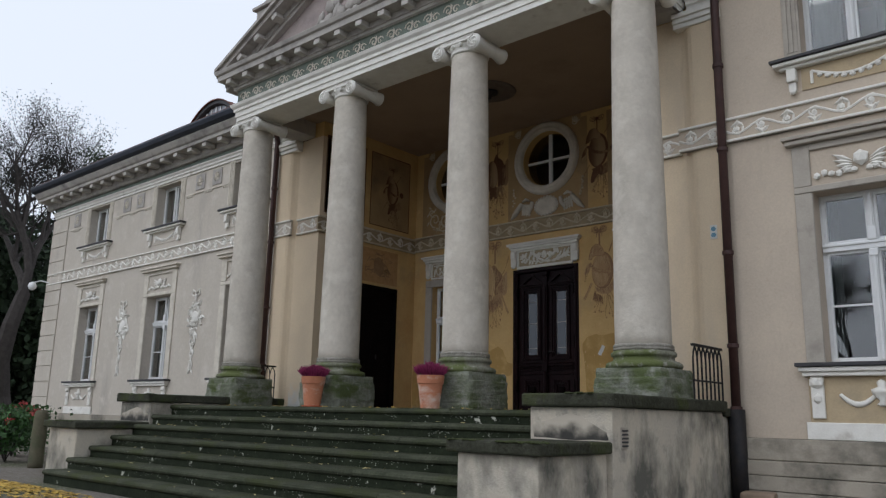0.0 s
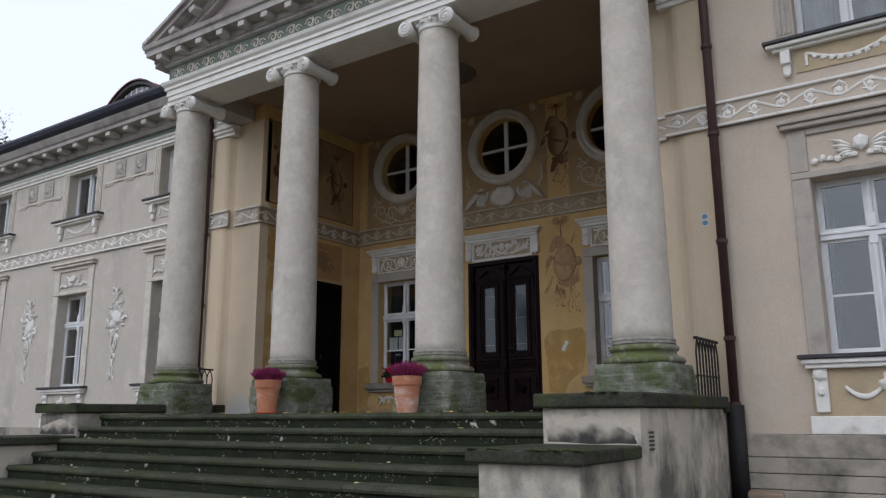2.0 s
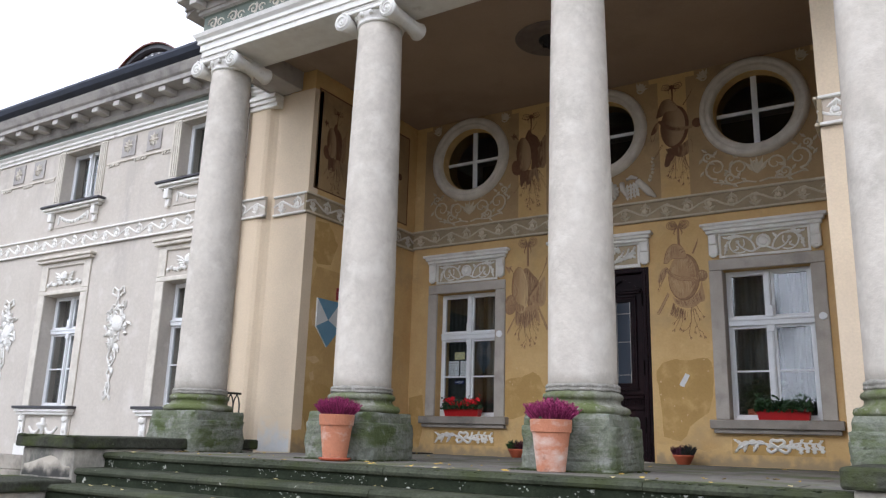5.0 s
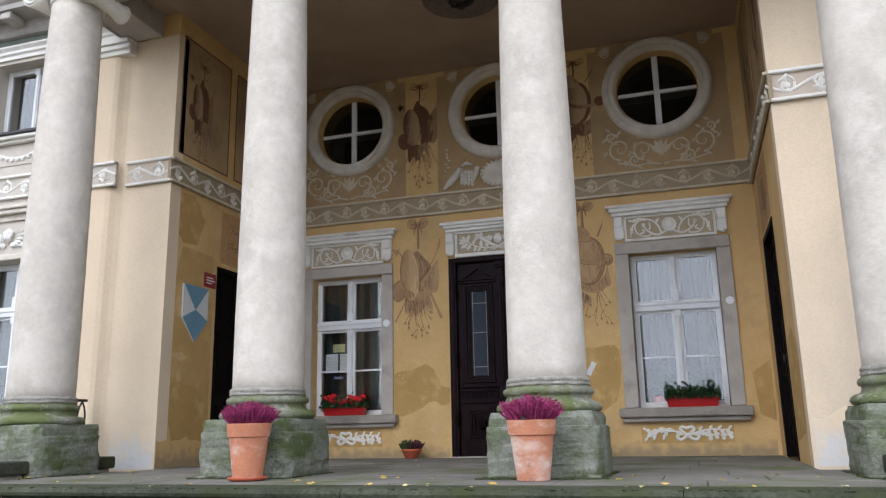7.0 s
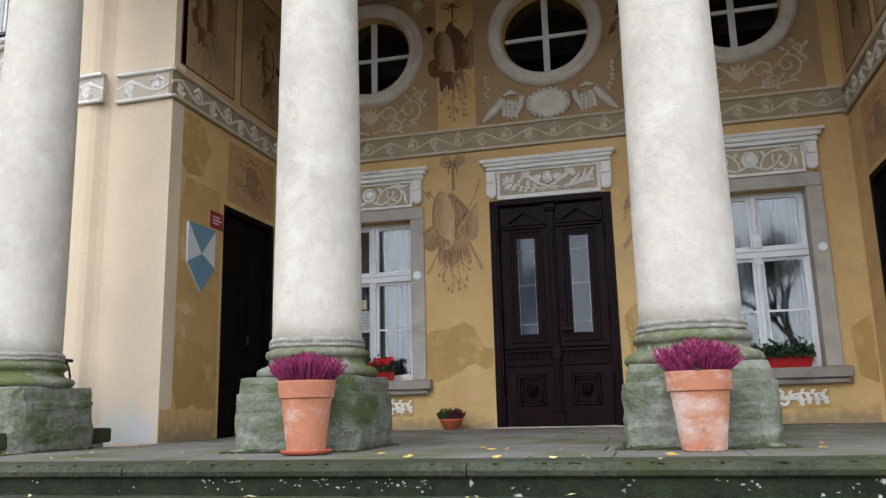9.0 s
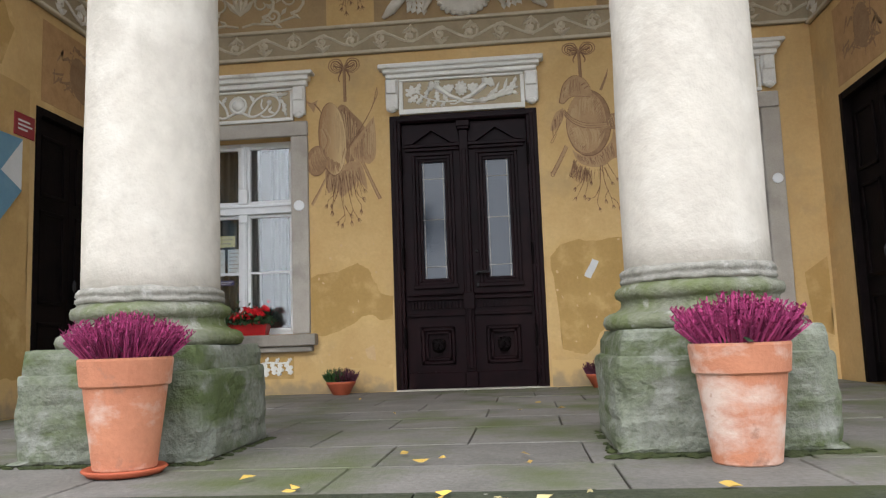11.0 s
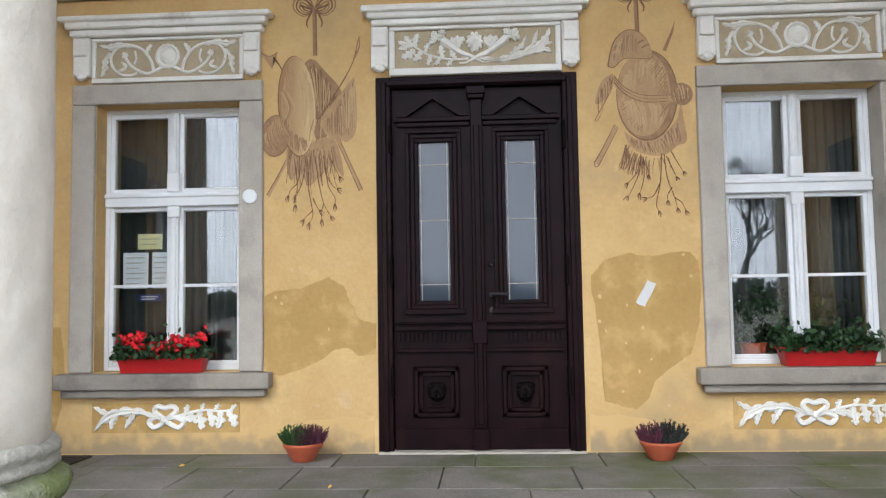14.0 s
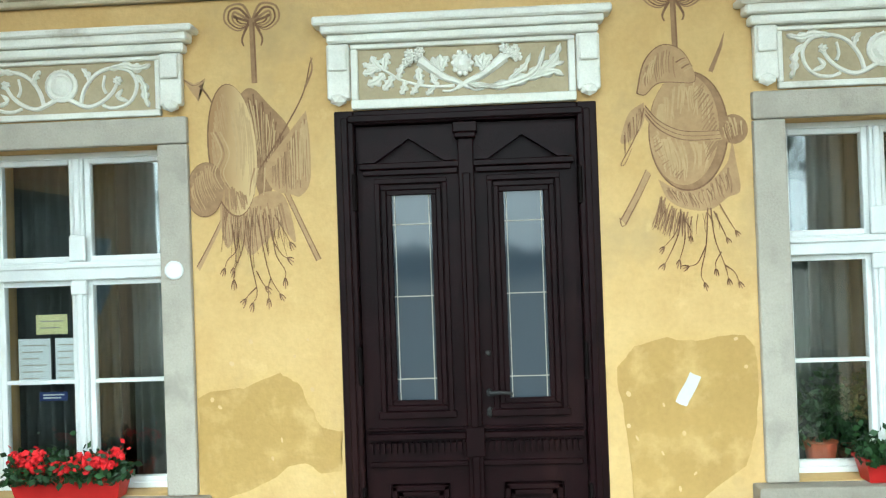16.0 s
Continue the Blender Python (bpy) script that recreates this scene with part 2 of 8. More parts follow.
def glass_mat(name, tint, rough=0.0):
    m = bpy.data.materials.new(name)
    m.use_nodes = True
    p = m.node_tree.nodes["Principled BSDF"]
    p.inputs["Base Color"].default_value = (*tint, 1)
    p.inputs["Roughness"].default_value, p.inputs["IOR"].default_value = rough, 1.72
    p.inputs["Transmission Weight"].default_value = 1.0
    return m


PLINTH = mat("lichened_plinth_stone", (0.205, 0.21, 0.172), (0.135, 0.145, 0.098), 3.5, stain=(0.085, 0.105, 0.042), sscale=2.0, sfrom=0.47, sto=0.64, streak=0.4, second=(0.27, 0.27, 0.235), tscale=6.0, tfrom=0.54, tto=0.72, spec=0.15, bump=0.9, bscale=30, grain=0.22)
CAPSTONE = mat("sooty_mossy_cap_stone", (0.060, 0.060, 0.045), (0.032, 0.034, 0.022), 3.5, stain=(0.055, 0.068, 0.018), sscale=1.5, sfrom=0.52, sto=0.66, second=(0.24, 0.24, 0.20), tscale=12, tfrom=0.68, tto=0.73, spec=0.12, bump=0.8, bscale=26, grain=0.3)


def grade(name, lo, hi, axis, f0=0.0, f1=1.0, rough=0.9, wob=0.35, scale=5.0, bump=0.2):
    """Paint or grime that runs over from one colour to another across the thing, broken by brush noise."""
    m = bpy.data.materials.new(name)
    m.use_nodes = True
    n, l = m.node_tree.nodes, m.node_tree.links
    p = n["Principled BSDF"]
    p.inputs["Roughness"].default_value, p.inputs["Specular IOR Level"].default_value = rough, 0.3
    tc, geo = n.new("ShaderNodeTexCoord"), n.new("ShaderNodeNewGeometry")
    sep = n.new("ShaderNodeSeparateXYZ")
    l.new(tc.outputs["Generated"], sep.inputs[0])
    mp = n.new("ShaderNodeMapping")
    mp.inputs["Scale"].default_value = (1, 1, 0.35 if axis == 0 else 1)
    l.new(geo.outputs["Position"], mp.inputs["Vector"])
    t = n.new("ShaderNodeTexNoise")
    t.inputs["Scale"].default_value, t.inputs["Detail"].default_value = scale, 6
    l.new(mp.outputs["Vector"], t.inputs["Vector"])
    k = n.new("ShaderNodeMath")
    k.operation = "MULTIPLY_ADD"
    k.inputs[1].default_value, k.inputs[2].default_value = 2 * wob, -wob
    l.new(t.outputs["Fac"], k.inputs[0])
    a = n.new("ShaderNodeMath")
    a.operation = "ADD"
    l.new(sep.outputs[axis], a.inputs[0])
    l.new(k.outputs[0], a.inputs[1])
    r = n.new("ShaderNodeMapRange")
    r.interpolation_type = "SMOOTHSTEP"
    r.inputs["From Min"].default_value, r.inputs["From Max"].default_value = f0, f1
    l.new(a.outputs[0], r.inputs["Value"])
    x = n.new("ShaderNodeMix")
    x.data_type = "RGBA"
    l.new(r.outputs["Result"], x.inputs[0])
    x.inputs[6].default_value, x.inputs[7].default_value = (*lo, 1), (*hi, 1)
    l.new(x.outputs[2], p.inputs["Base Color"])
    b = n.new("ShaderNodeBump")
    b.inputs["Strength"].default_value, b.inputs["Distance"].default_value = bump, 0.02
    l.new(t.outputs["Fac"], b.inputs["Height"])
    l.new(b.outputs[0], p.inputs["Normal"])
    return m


SMEAR = grade("soot_stain", (0.05, 0.048, 0.042), (0.50, 0.445, 0.36), 2, 0.05, 0.75, 0.9, 0.55, 7.0)
SALT = grade("salt_bloom", (0.60, 0.585, 0.55), (0.70, 0.57, 0.40), 2, 0.0, 0.8, 0.95, 0.6, 8.0, 0.5)
GRIME = grade("grimy_wall_foot", (0.33, 0.245, 0.14), (0.57, 0.38, 0.16), 2, 0.0, 0.7, 0.9, 0.7, 9.0, 0.3)
EDGESTONE = mat("grey_plaster_edge", (0.30, 0.28, 0.24), (0.21, 0.20, 0.165), 7, second=(0.40, 0.38, 0.34), tscale=11, tfrom=0.6, tto=0.7, bump=0.5, bscale=40, grain=0.15)
APRON = mat("pale_ochre_apron", (0.47, 0.37, 0.235), (0.41, 0.325, 0.21), 2.0, stain=(0.34, 0.28, 0.19), sscale=1.6, sfrom=0.55, sto=0.75, bump=0.2)
SILLSTONE = mat("dark_sill_sandstone", (0.31, 0.275, 0.23), (0.25, 0.22, 0.185), 4, stain=(0.18, 0.16, 0.135), sscale=2.4, sfrom=0.54, sto=0.7, bump=0.35, bscale=70)
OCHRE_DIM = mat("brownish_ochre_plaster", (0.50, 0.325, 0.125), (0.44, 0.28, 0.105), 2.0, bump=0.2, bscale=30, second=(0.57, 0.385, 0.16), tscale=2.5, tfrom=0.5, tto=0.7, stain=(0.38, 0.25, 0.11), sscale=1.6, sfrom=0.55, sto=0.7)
LINTELBACK = mat("beige_lintel_ground", (0.43, 0.35, 0.23), (0.37, 0.30, 0.19), 5, bump=0.3)
LICHEN = mat("pale_lichen", (0.46, 0.46, 0.39), (0.34, 0.35, 0.28), 30, bump=0.4, bscale=150)
LEAF_DEEP = mat("deep_green_leaf", (0.022, 0.055, 0.016), (0.014, 0.036, 0.011), 12, rough=0.5, bump=0, island=0.45)
MUR_SHIELD = grade("sepia_shield_paint", (0.33, 0.19, 0.09), (0.58, 0.415, 0.215), 0, 0.0, 0.95, 0.9, 0.22, 9.0, 0.05)
MUR_CLOTH = grade("sepia_cloth_paint", (0.27, 0.145, 0.072), (0.50, 0.33, 0.16), 0, 0.25, 0.95, 0.9, 0.75, 22.0, 0.05)
MUR_DEEP = grade("sepia_deep_paint", (0.42, 0.255, 0.12), (0.24, 0.13, 0.065), 2, 0.2, 0.9, 0.9, 0.5, 18.0, 0.05)
MUR_LINE = mat("sepia_outline", (0.17, 0.085, 0.042), (0.25, 0.135, 0.066), 12, bump=0.05, grain=0.08)
UMB_SHIELD = grade("umber_shield_paint", (0.12, 0.06, 0.03), (0.36, 0.24, 0.13), 0, 0.05, 0.8, 0.9, 0.25, 9.0, 0.05)
UMB_CLOTH = grade("umber_cloth_paint", (0.13, 0.065, 0.035), (0.29, 0.18, 0.095), 0, 0.3, 0.8, 0.9, 0.75, 22.0, 0.05)
# opaque grey standing in for the sky mirrored in the dormer
SKYGLAZING = mat("sky_reflection_glazing", (0.42, 0.44, 0.48), (0.34, 0.36, 0.40), 4, rough=0.2, bump=0)
PALELEAF = mat("pale_fallen_leaf", (0.55, 0.47, 0.24), (0.42, 0.34, 0.15), 9, rough=0.8, bump=0, island=0.35)
# grey tint and weak mirroring stand in for the dark ceiling's reflection
DARKGLASS = glass_mat("dark_reflection_pane_glass", (0.5, 0.52, 0.52))
DARKGLASS.node_tree.nodes["Principled BSDF"].inputs["IOR"].default_value = 1.3
# panel paint with the upper wall's shade mixed into its brown
SHADED_BROWN = mat("shade_browned_panel", (0.40, 0.275, 0.135), (0.33, 0.22, 0.11), 2.0, stain=(0.22, 0.15, 0.085), sscale=1.2, sfrom=0.52, sto=0.7, bump=0.15)
GLASS = glass_mat("window_glass", (0.9, 0.93, 0.93))
ROSETTE = mat("sooty_ceiling_rosette", (0.17, 0.135, 0.11), (0.13, 0.10, 0.085), 6, bump=0.2)
# the reflected sky's grey-blue is put into this glass colour
FROST = glass_mat("sky_tinted_etched_glass", (0.055, 0.07, 0.092), 0.05)
FROST.node_tree.nodes["Principled BSDF"].inputs["Transmission Weight"].default_value = 0.3
FROST.node_tree.nodes["Principled BSDF"].inputs["IOR"].default_value = 1.5

# ---- building helpers ----
PI = math.pi


def thing(name, x, y, z, rz=0.0, label="", category="", group="", kind=""):
    ob = new(name)
    ob.empty_display_size = 0.1
    ob.matrix_basis = pose(x, y, z, 0, 0, rz)
    return tagged(ob, label, category, group, kind)


def part(name, bm, material, parent=None, label="", smooth=False):
    me = bpy.data.meshes.new(name)
    bm.to_mesh(me)
    bm.free()
    me.materials.append(material)
    if smooth:
        for p in me.polygons:
            p.use_smooth = True
    ob = new(name, me)
    ob.parent = parent
    return tagged(ob, label)


def solid(name, bm, material, label, category="", kind="structure", group="", smooth=False):
    return tagged(part(name, bm, material, None, label, smooth), label, category, group, kind)


def box(bm, x0, x1, y0, y1, z0, z1, bev=0.0):
    vs = [bm.verts.new((x, y, z)) for z in (z0, z1) for y in (y0, y1) for x in (x0, x1)]
    fs = [bm.faces.new([vs[i] for i in q]) for q in ((0, 2, 3, 1), (4, 5, 7, 6), (0, 1, 5, 4), (2, 6, 7, 3), (0, 4, 6, 2), (1, 3, 7, 5))]
    if bev:
        es = list({e for f in fs for e in f.edges})
        bmesh.ops.bevel(bm, geom=es, offset=bev, segments=2 if bev > 0.01 else 1, affect="EDGES", profile=0.5)


def nb(*boxes, bev=0.0):
    bm = bmesh.new()
    for b in boxes:
        box(bm, *b, bev)
    return bm


def prism(bm, pts, y0, y1):
    """A polygon in x and z, given thickness from y0 to y1."""
    a = [bm.verts.new((x, y0, z)) for x, z in pts]
    b = [bm.verts.new((x, y1, z)) for x, z in pts]
    bm.faces.new(a)
    bm.faces.new(b[::-1])
    n = len(pts)
    for i in range(n):
        bm.faces.new((a[i], b[i], b[(i + 1) % n], a[(i + 1) % n]))


def lathe(bm, profile, segs=32, cx=0.0, cy=0.0, axis="z"):
    rings = []
    for r, h in profile:
        ring = []
        for i in range(segs):
            a = 2 * PI * i / segs
            u, v = r * math.cos(a), r * math.sin(a)
            ring.append(bm.verts.new((cx + u, cy + v, h) if axis == "z" else (cx + u, h, cy + v)))
        rings.append(ring)
    for r0, r1 in zip(rings, rings[1:]):
        for i in range(segs):
            j = (i + 1) % segs
            bm.faces.new((r0[i], r0[j], r1[j], r1[i]))
    bm.faces.new(rings[0][::-1])
    bm.faces.new(rings[-1])


def tube(bm, pts, radii, sides=6, flat=1.0):
    """A tapered tube along points; flat squeezes it in y."""
    rings = []
    n = len(pts)
    for i, p in enumerate(pts):
        p = Vector(p)
        d = (Vector(pts[min(i + 1, n - 1)]) - Vector(pts[max(i - 1, 0)]))
        d = d.normalized() if d.length > 1e-9 else Vector((0, 0, 1))
        u = d.cross(Vector((0, 1, 0)) if abs(d.y) < 0.9 else Vector((1, 0, 0))).normalized()
        v = d.cross(u)
        r = radii[i] if isinstance(radii, (list, tuple)) else radii
        ring = []
        for k in range(sides):
            a = 2 * PI * k / sides
            o = (u * math.cos(a) + v * math.sin(a)) * r
            o.y *= flat
            ring.append(bm.verts.new(p + o))
        rings.append(ring)
    for r0, r1 in zip(rings, rings[1:]):
        for k in range(sides):
            j = (k + 1) % sides
            bm.faces.new((r0[k], r0[j], r1[j], r1[k]))
    bm.faces.new(rings[0][::-1])
    bm.faces.new(rings[-1])


def blob(bm, c, sx, sy, sz, tilt=0.0, rough=0.0, sub=1):
    r = bmesh.ops.create_icosphere(bm, subdivisions=sub, radius=1.0)
    ca, sa = math.cos(tilt), math.sin(tilt)
    for v in r["verts"]:
        k = 1 + random.uniform(-rough, rough)
        x, y, z = v.co.x * sx * k, v.co.y * sy * k, v.co.z * sz * k
        v.co = (c[0] + x * ca - z * sa, c[1] + y, c[2] + x * sa + z * ca)


def leaf(bm, c, length, width, thick, ang):
    """A raised leaf in the x-z plane that starts at c and points along ang."""
    ca, sa = math.cos(ang), math.sin(ang)

    def at(u, v, w):
        return bm.verts.new((c[0] + u * ca - v * sa, c[1] - w, c[2] + u * sa + v * ca))
    a, b = at(0, 0, 0), at(length, 0, thick * 0.3)
    l, r = at(length * 0.5, width / 2, 0), at(length * 0.5, -width / 2, 0)
    t = at(length * 0.5, 0, thick)
    for f in ((a, t, l), (l, t, b), (b, t, r), (r, t, a)):
        bm.faces.new(f)


def spiral(cx, cz, r, turns, start, sign, y, n=14, r_end=0.12):
    pts = []
    for i in range(n + 1):
        f = i / n
        a = start + sign * turns * 2 * PI * f
        rr = r * (1 - f * (1 - r_end))
        pts.append((cx + rr * math.cos(a), y, cz + rr * math.sin(a)))
    return pts


def curve_through(pts, n=7):
    """Points of a smooth curve through the given (x, z) places."""
    q, out = [pts[0]] + list(pts) + [pts[-1]], []
    for i in range(1, len(q) - 2):
        for j in range(n):
            f = j / n
            out.append(tuple(0.5 * (2 * q[i][c] + (q[i + 1][c] - q[i - 1][c]) * f + (2 * q[i - 1][c] - 5 * q[i][c] + 4 * q[i + 1][c] - q[i + 2][c]) * f * f
                                    + (3 * q[i][c] - q[i - 1][c] - 3 * q[i + 1][c] + q[i + 2][c]) * f ** 3) for c in (0, 1)))
    return out + [tuple(pts[-1])]


def frond(bm, pts, width, y, th=0.022, lobes=5, left=1.0, right=1.0, taper=0.55):
    """A raised acanthus leaf along a curve, with lobed edges on either side of its rib."""
    c = curve_through(pts, 9)
    n, rows = len(c) - 1, []
    for i, (x, z) in enumerate(c):
        f = i / n
        a, b = c[max(0, i - 1)], c[min(n, i + 1)]
        d = math.hypot(b[0] - a[0], b[1] - a[1]) or 1.0
        nx, nz = -(b[1] - a[1]) / d, (b[0] - a[0]) / d
        w = width * (0.35 + 0.65 * math.sin(min(1.0, f / taper) * PI / 2)) * (1 - 0.85 * max(0.0, (f - taper) / (1 - taper)) ** 1.5)
        k = 0.38 + 0.62 * abs(math.sin(PI * lobes * f))
        row = []
        for u, h in ((left * k, 0.1), (left * 0.55 * (0.6 + 0.4 * k), 0.85), (left * 0.12, 0.7), (0.0, 1.1), (-right * 0.12, 0.7), (-right * 0.55 * (0.6 + 0.4 * k), 0.85), (-right * k, 0.1)):
            row.append(bm.verts.new((x + nx * w * u, y - th * h, z + nz * w * u)))
        row = [bm.verts.new((row[0].co.x, y, row[0].co.z))] + row + [bm.verts.new((row[-1].co.x, y, row[-1].co.z))]
        rows.append(row)
    for a, b in zip(rows, rows[1:]):
        for i in range(8):
            bm.faces.new((a[i], a[i + 1], b[i + 1], b[i]))


def stem(bm, pts, r0, r1, y):
    c = curve_through(pts, 6)
    tube(bm, [(x, y - 0.004, z) for x, z in c], [r0 + (r1 - r0) * i / (len(c) - 1) for i in range(len(c))], 6, 1.0)


def flower(bm, x, z, r, y, petals=7):
    for j in range(petals):
        a = 2 * PI * j / petals + random.uniform(-0.2, 0.2)
        blob(bm, (x + 0.6 * r * math.cos(a), y - 0.008, z + 0.6 * r * math.sin(a)), 0.42 * r, 0.016, 0.34 * r, a, 0.1)
    blob(bm, (x, y - 0.014, z), 0.35 * r, 0.018, 0.35 * r)


def oak_leaf(bm, x, z, length, ang, y):
    frond(bm, [(x, z), (x + 0.5 * length * math.cos(ang + 0.15), z + 0.5 * length * math.sin(ang + 0.15)), (x + length * math.cos(ang), z + length * math.sin(ang))], 0.34 * length, y, 0.018, 3, 1, 1, 0.6)


def scroll_panel(bm, w, h, y, th=0.015, centre=True):
    """Two large leafy scrolls on either side of an oval medallion, w by h, centred on 0,0."""
    random.seed(19)
    for s in (-1, 1):
        def q(*pts):
            return [(s * a * w, b * h) for a, b in pts]
        stem(bm, q((0.015, -0.16), (0.07, -0.28), (0.14, -0.38), (0.21, -0.30), (0.27, -0.12), (0.305, 0.10)), 0.015, 0.011, y)
        stem(bm, q((0.10, -0.33), (0.12, -0.05), (0.17, 0.22), (0.235, 0.36), (0.31, 0.38), (0.37, 0.30), (0.405, 0.08), (0.39, -0.2), (0.34, -0.38), (0.27, -0.42), (0.22, -0.36)), 0.013, 0.010, y)
        stem(bm, q((0.235, 0.24), (0.225, 0.02), (0.24, -0.12)), 0.008, 0.010, y)
        flower(bm, s * 0.305 * w, 0.12 * h, 0.10 * h, y)
        frond(bm, q((0.26, 0.36), (0.34, 0.42), (0.42, 0.36), (0.485, 0.42)), 0.11 * h, y, 0.022, 4)
        frond(bm, q((0.41, 0.22), (0.445, 0.0), (0.45, -0.22), (0.47, -0.44)), 0.10 * h, y, 0.020, 4)
        frond(bm, q((0.155, 0.10), (0.14, 0.28), (0.115, 0.40)), 0.08 * h, y, 0.018, 3)
        frond(bm, q((0.36, -0.30), (0.30, -0.20), (0.33, -0.05)), 0.06 * h, y, 0.014, 2)
    if centre:
        lathe(bm, [(0.33 * h, y), (0.33 * h, y - 0.016), (0.28 * h, y - 0.026), (0.245 * h, y - 0.012), (0.22 * h, y - 0.010), (0.17 * h, y - 0.03), (0.08 * h, y - 0.042), (0.01 * h, y - 0.044)], 22, 0, 0.06 * h, "y")
        for j in range(7):
            leaf(bm, (0.20 * h * math.sin((j - 3) * 0.42), y, 0.06 * h + 0.22 * h * math.cos((j - 3) * 0.42)), 0.15 * h, 0.10 * h, 0.02, PI / 2 - (j - 3) * 0.42)


def foliage_panel(bm, w, h, y):
    """A plume and an oak branch tied by a ribbon bow."""
    def q(*pts):
        return [(a * w, b * h) for a, b in pts]
    frond(bm, q((-0.06, 0.02), (-0.18, 0.26), (-0.32, 0.24), (-0.42, -0.02), (-0.48, -0.42)), 0.26 * h, y, 0.03, 6, 1.0, 0.55, 0.6)
    frond(bm, q((-0.20, 0.20), (-0.24, -0.05), (-0.27, -0.36)), 0.15 * h, y, 0.024, 4)
    frond(bm, q((-0.32, 0.18), (-0.36, -0.08), (-0.37, -0.38)), 0.14 * h, y, 0.024, 4)
    frond(bm, q((-0.36, 0.14), (-0.43, 0.22), (-0.49, 0.40)), 0.12 * h, y, 0.02, 3)
    for pts in (((-0.01, -0.02), (-0.07, 0.22), (-0.05, 0.40), (0.0, 0.34), (0.05, 0.40), (0.08, 0.24), (0.02, -0.02)), ((0.0, -0.06), (-0.06, 0.02), (-0.11, -0.14), (-0.07, -0.34), (0.0, -0.14)), ((0.01, -0.06), (0.07, 0.02), (0.13, -0.14), (0.09, -0.34), (0.01, -0.14))):
        stem(bm, q(*pts), 0.020, 0.020, y)
    blob(bm, (0.0, y - 0.015, -0.06 * h), 0.03, 0.025, 0.03)
    stem(bm, q((0.06, 0.0), (0.16, 0.16), (0.27, 0.26), (0.38, 0.22), (0.47, 0.26)), 0.012, 0.008, y)
    for x, z, a, l in ((0.14, 0.12, 1.2, 0.36), (0.17, 0.14, -0.9, 0.42), (0.23, 0.20, -1.5, 0.62), (0.25, 0.24, 1.0, 0.30), (0.30, 0.24, -1.3, 0.58), (0.34, 0.24, 0.7, 0.30), (0.38, 0.22, -1.6, 0.60), (0.43, 0.22, -1.2, 0.62), (0.45, 0.24, 0.6, 0.30), (0.12, 0.05, -0.4, 0.40)):
        oak_leaf(bm, x * w, z * h, l * h, a + random.uniform(-0.15, 0.15), y)


def cornucopia_panel(bm, w, h, y):
    """Two horns of plenty with flowers, an oak branch on one side and a large acanthus leaf on the other."""
    random.seed(23)

    def q(*pts):
        return [(a * w, b * h) for a, b in pts]
    for s in (-1, 1):
        stem(bm, [(s * a * w, b * h) for a, b in ((-0.03, -0.36), (0.03, -0.22), (0.09, -0.12), (0.15, 0.06), (0.205, 0.24))], 0.010, 0.034, y)
        for dx, dz in ((0.0, 0.03), (0.03, 0.10), (-0.02, 0.14), (0.04, -0.05)):
            flower(bm, s * (0.225 + dx) * w, (0.27 + dz) * h, 0.12 * h, y - 0.01)
        stem(bm, [(s * a * w, b * h) for a, b in ((0.0, -0.24), (0.05, -0.40), (0.10, -0.40))], 0.008, 0.006, y)
        for j in range(3):
            oak_leaf(bm, s * 0.105 * w, 0.0, 0.34 * h, PI / 2 + s * (0.5 * j - 0.5), y)
    lathe(bm, [(0.20 * h, y), (0.20 * h, y - 0.02), (0.15 * h, y - 0.035), (0.07 * h, y - 0.05), (0.01 * h, y - 0.052)], 18, 0, 0.14 * h, "y")
    for j in range(10):
        a = 2 * PI * j / 10
        blob(bm, (0.18 * h * math.cos(a), y - 0.016, 0.14 * h + 0.22 * h * math.sin(a)), 0.07 * h, 0.02, 0.06 * h, a, 0.1)
    stem(bm, q((-0.04, -0.30), (-0.16, -0.30), (-0.29, -0.16), (-0.38, 0.08), (-0.43, 0.20)), 0.010, 0.007, y)
    for x, z, a, l in ((-0.12, -0.3, 2.0, 0.30), (-0.14, -0.3, -2.4, 0.24), (-0.20, -0.26, 1.7, 0.36), (-0.22, -0.24, -2.2, 0.26), (-0.28, -0.16, -1.9, 0.30), (-0.31, -0.1, 1.2, 0.30), (-0.34, -0.04, -2.2, 0.36), (-0.38, 0.06, 1.3, 0.38), (-0.39, 0.08, 2.2, 0.36), (-0.41, 0.14, -2.8, 0.34), (-0.42, 0.16, 2.9, 0.28), (-0.38, 0.0, -2.6, 0.42)):
        oak_leaf(bm, x * w, z * h, l * h, a, y)
    frond(bm, q((0.03, -0.30), (0.16, -0.36), (0.28, -0.26), (0.36, -0.05), (0.40, 0.40)), 0.15 * h, y, 0.026, 5, 1.0, 0.7)
    frond(bm, q((0.33, -0.14), (0.40, 0.0), (0.45, 0.2), (0.475, 0.45)), 0.12 * h, y, 0.024, 4)
    frond(bm, q((0.30, -0.24), (0.38, -0.16), (0.44, -0.1), (0.485, -0.2)), 0.11 * h, y, 0.022, 3)
    frond(bm, q((0.22, -0.26), (0.26, -0.10), (0.30, 0.02), (0.33, 0.28)), 0.09 * h, y, 0.02, 4)
    frond(bm, q((0.36, -0.1), (0.43, 0.02), (0.49, 0.08)), 0.08 * h, y, 0.02, 3)


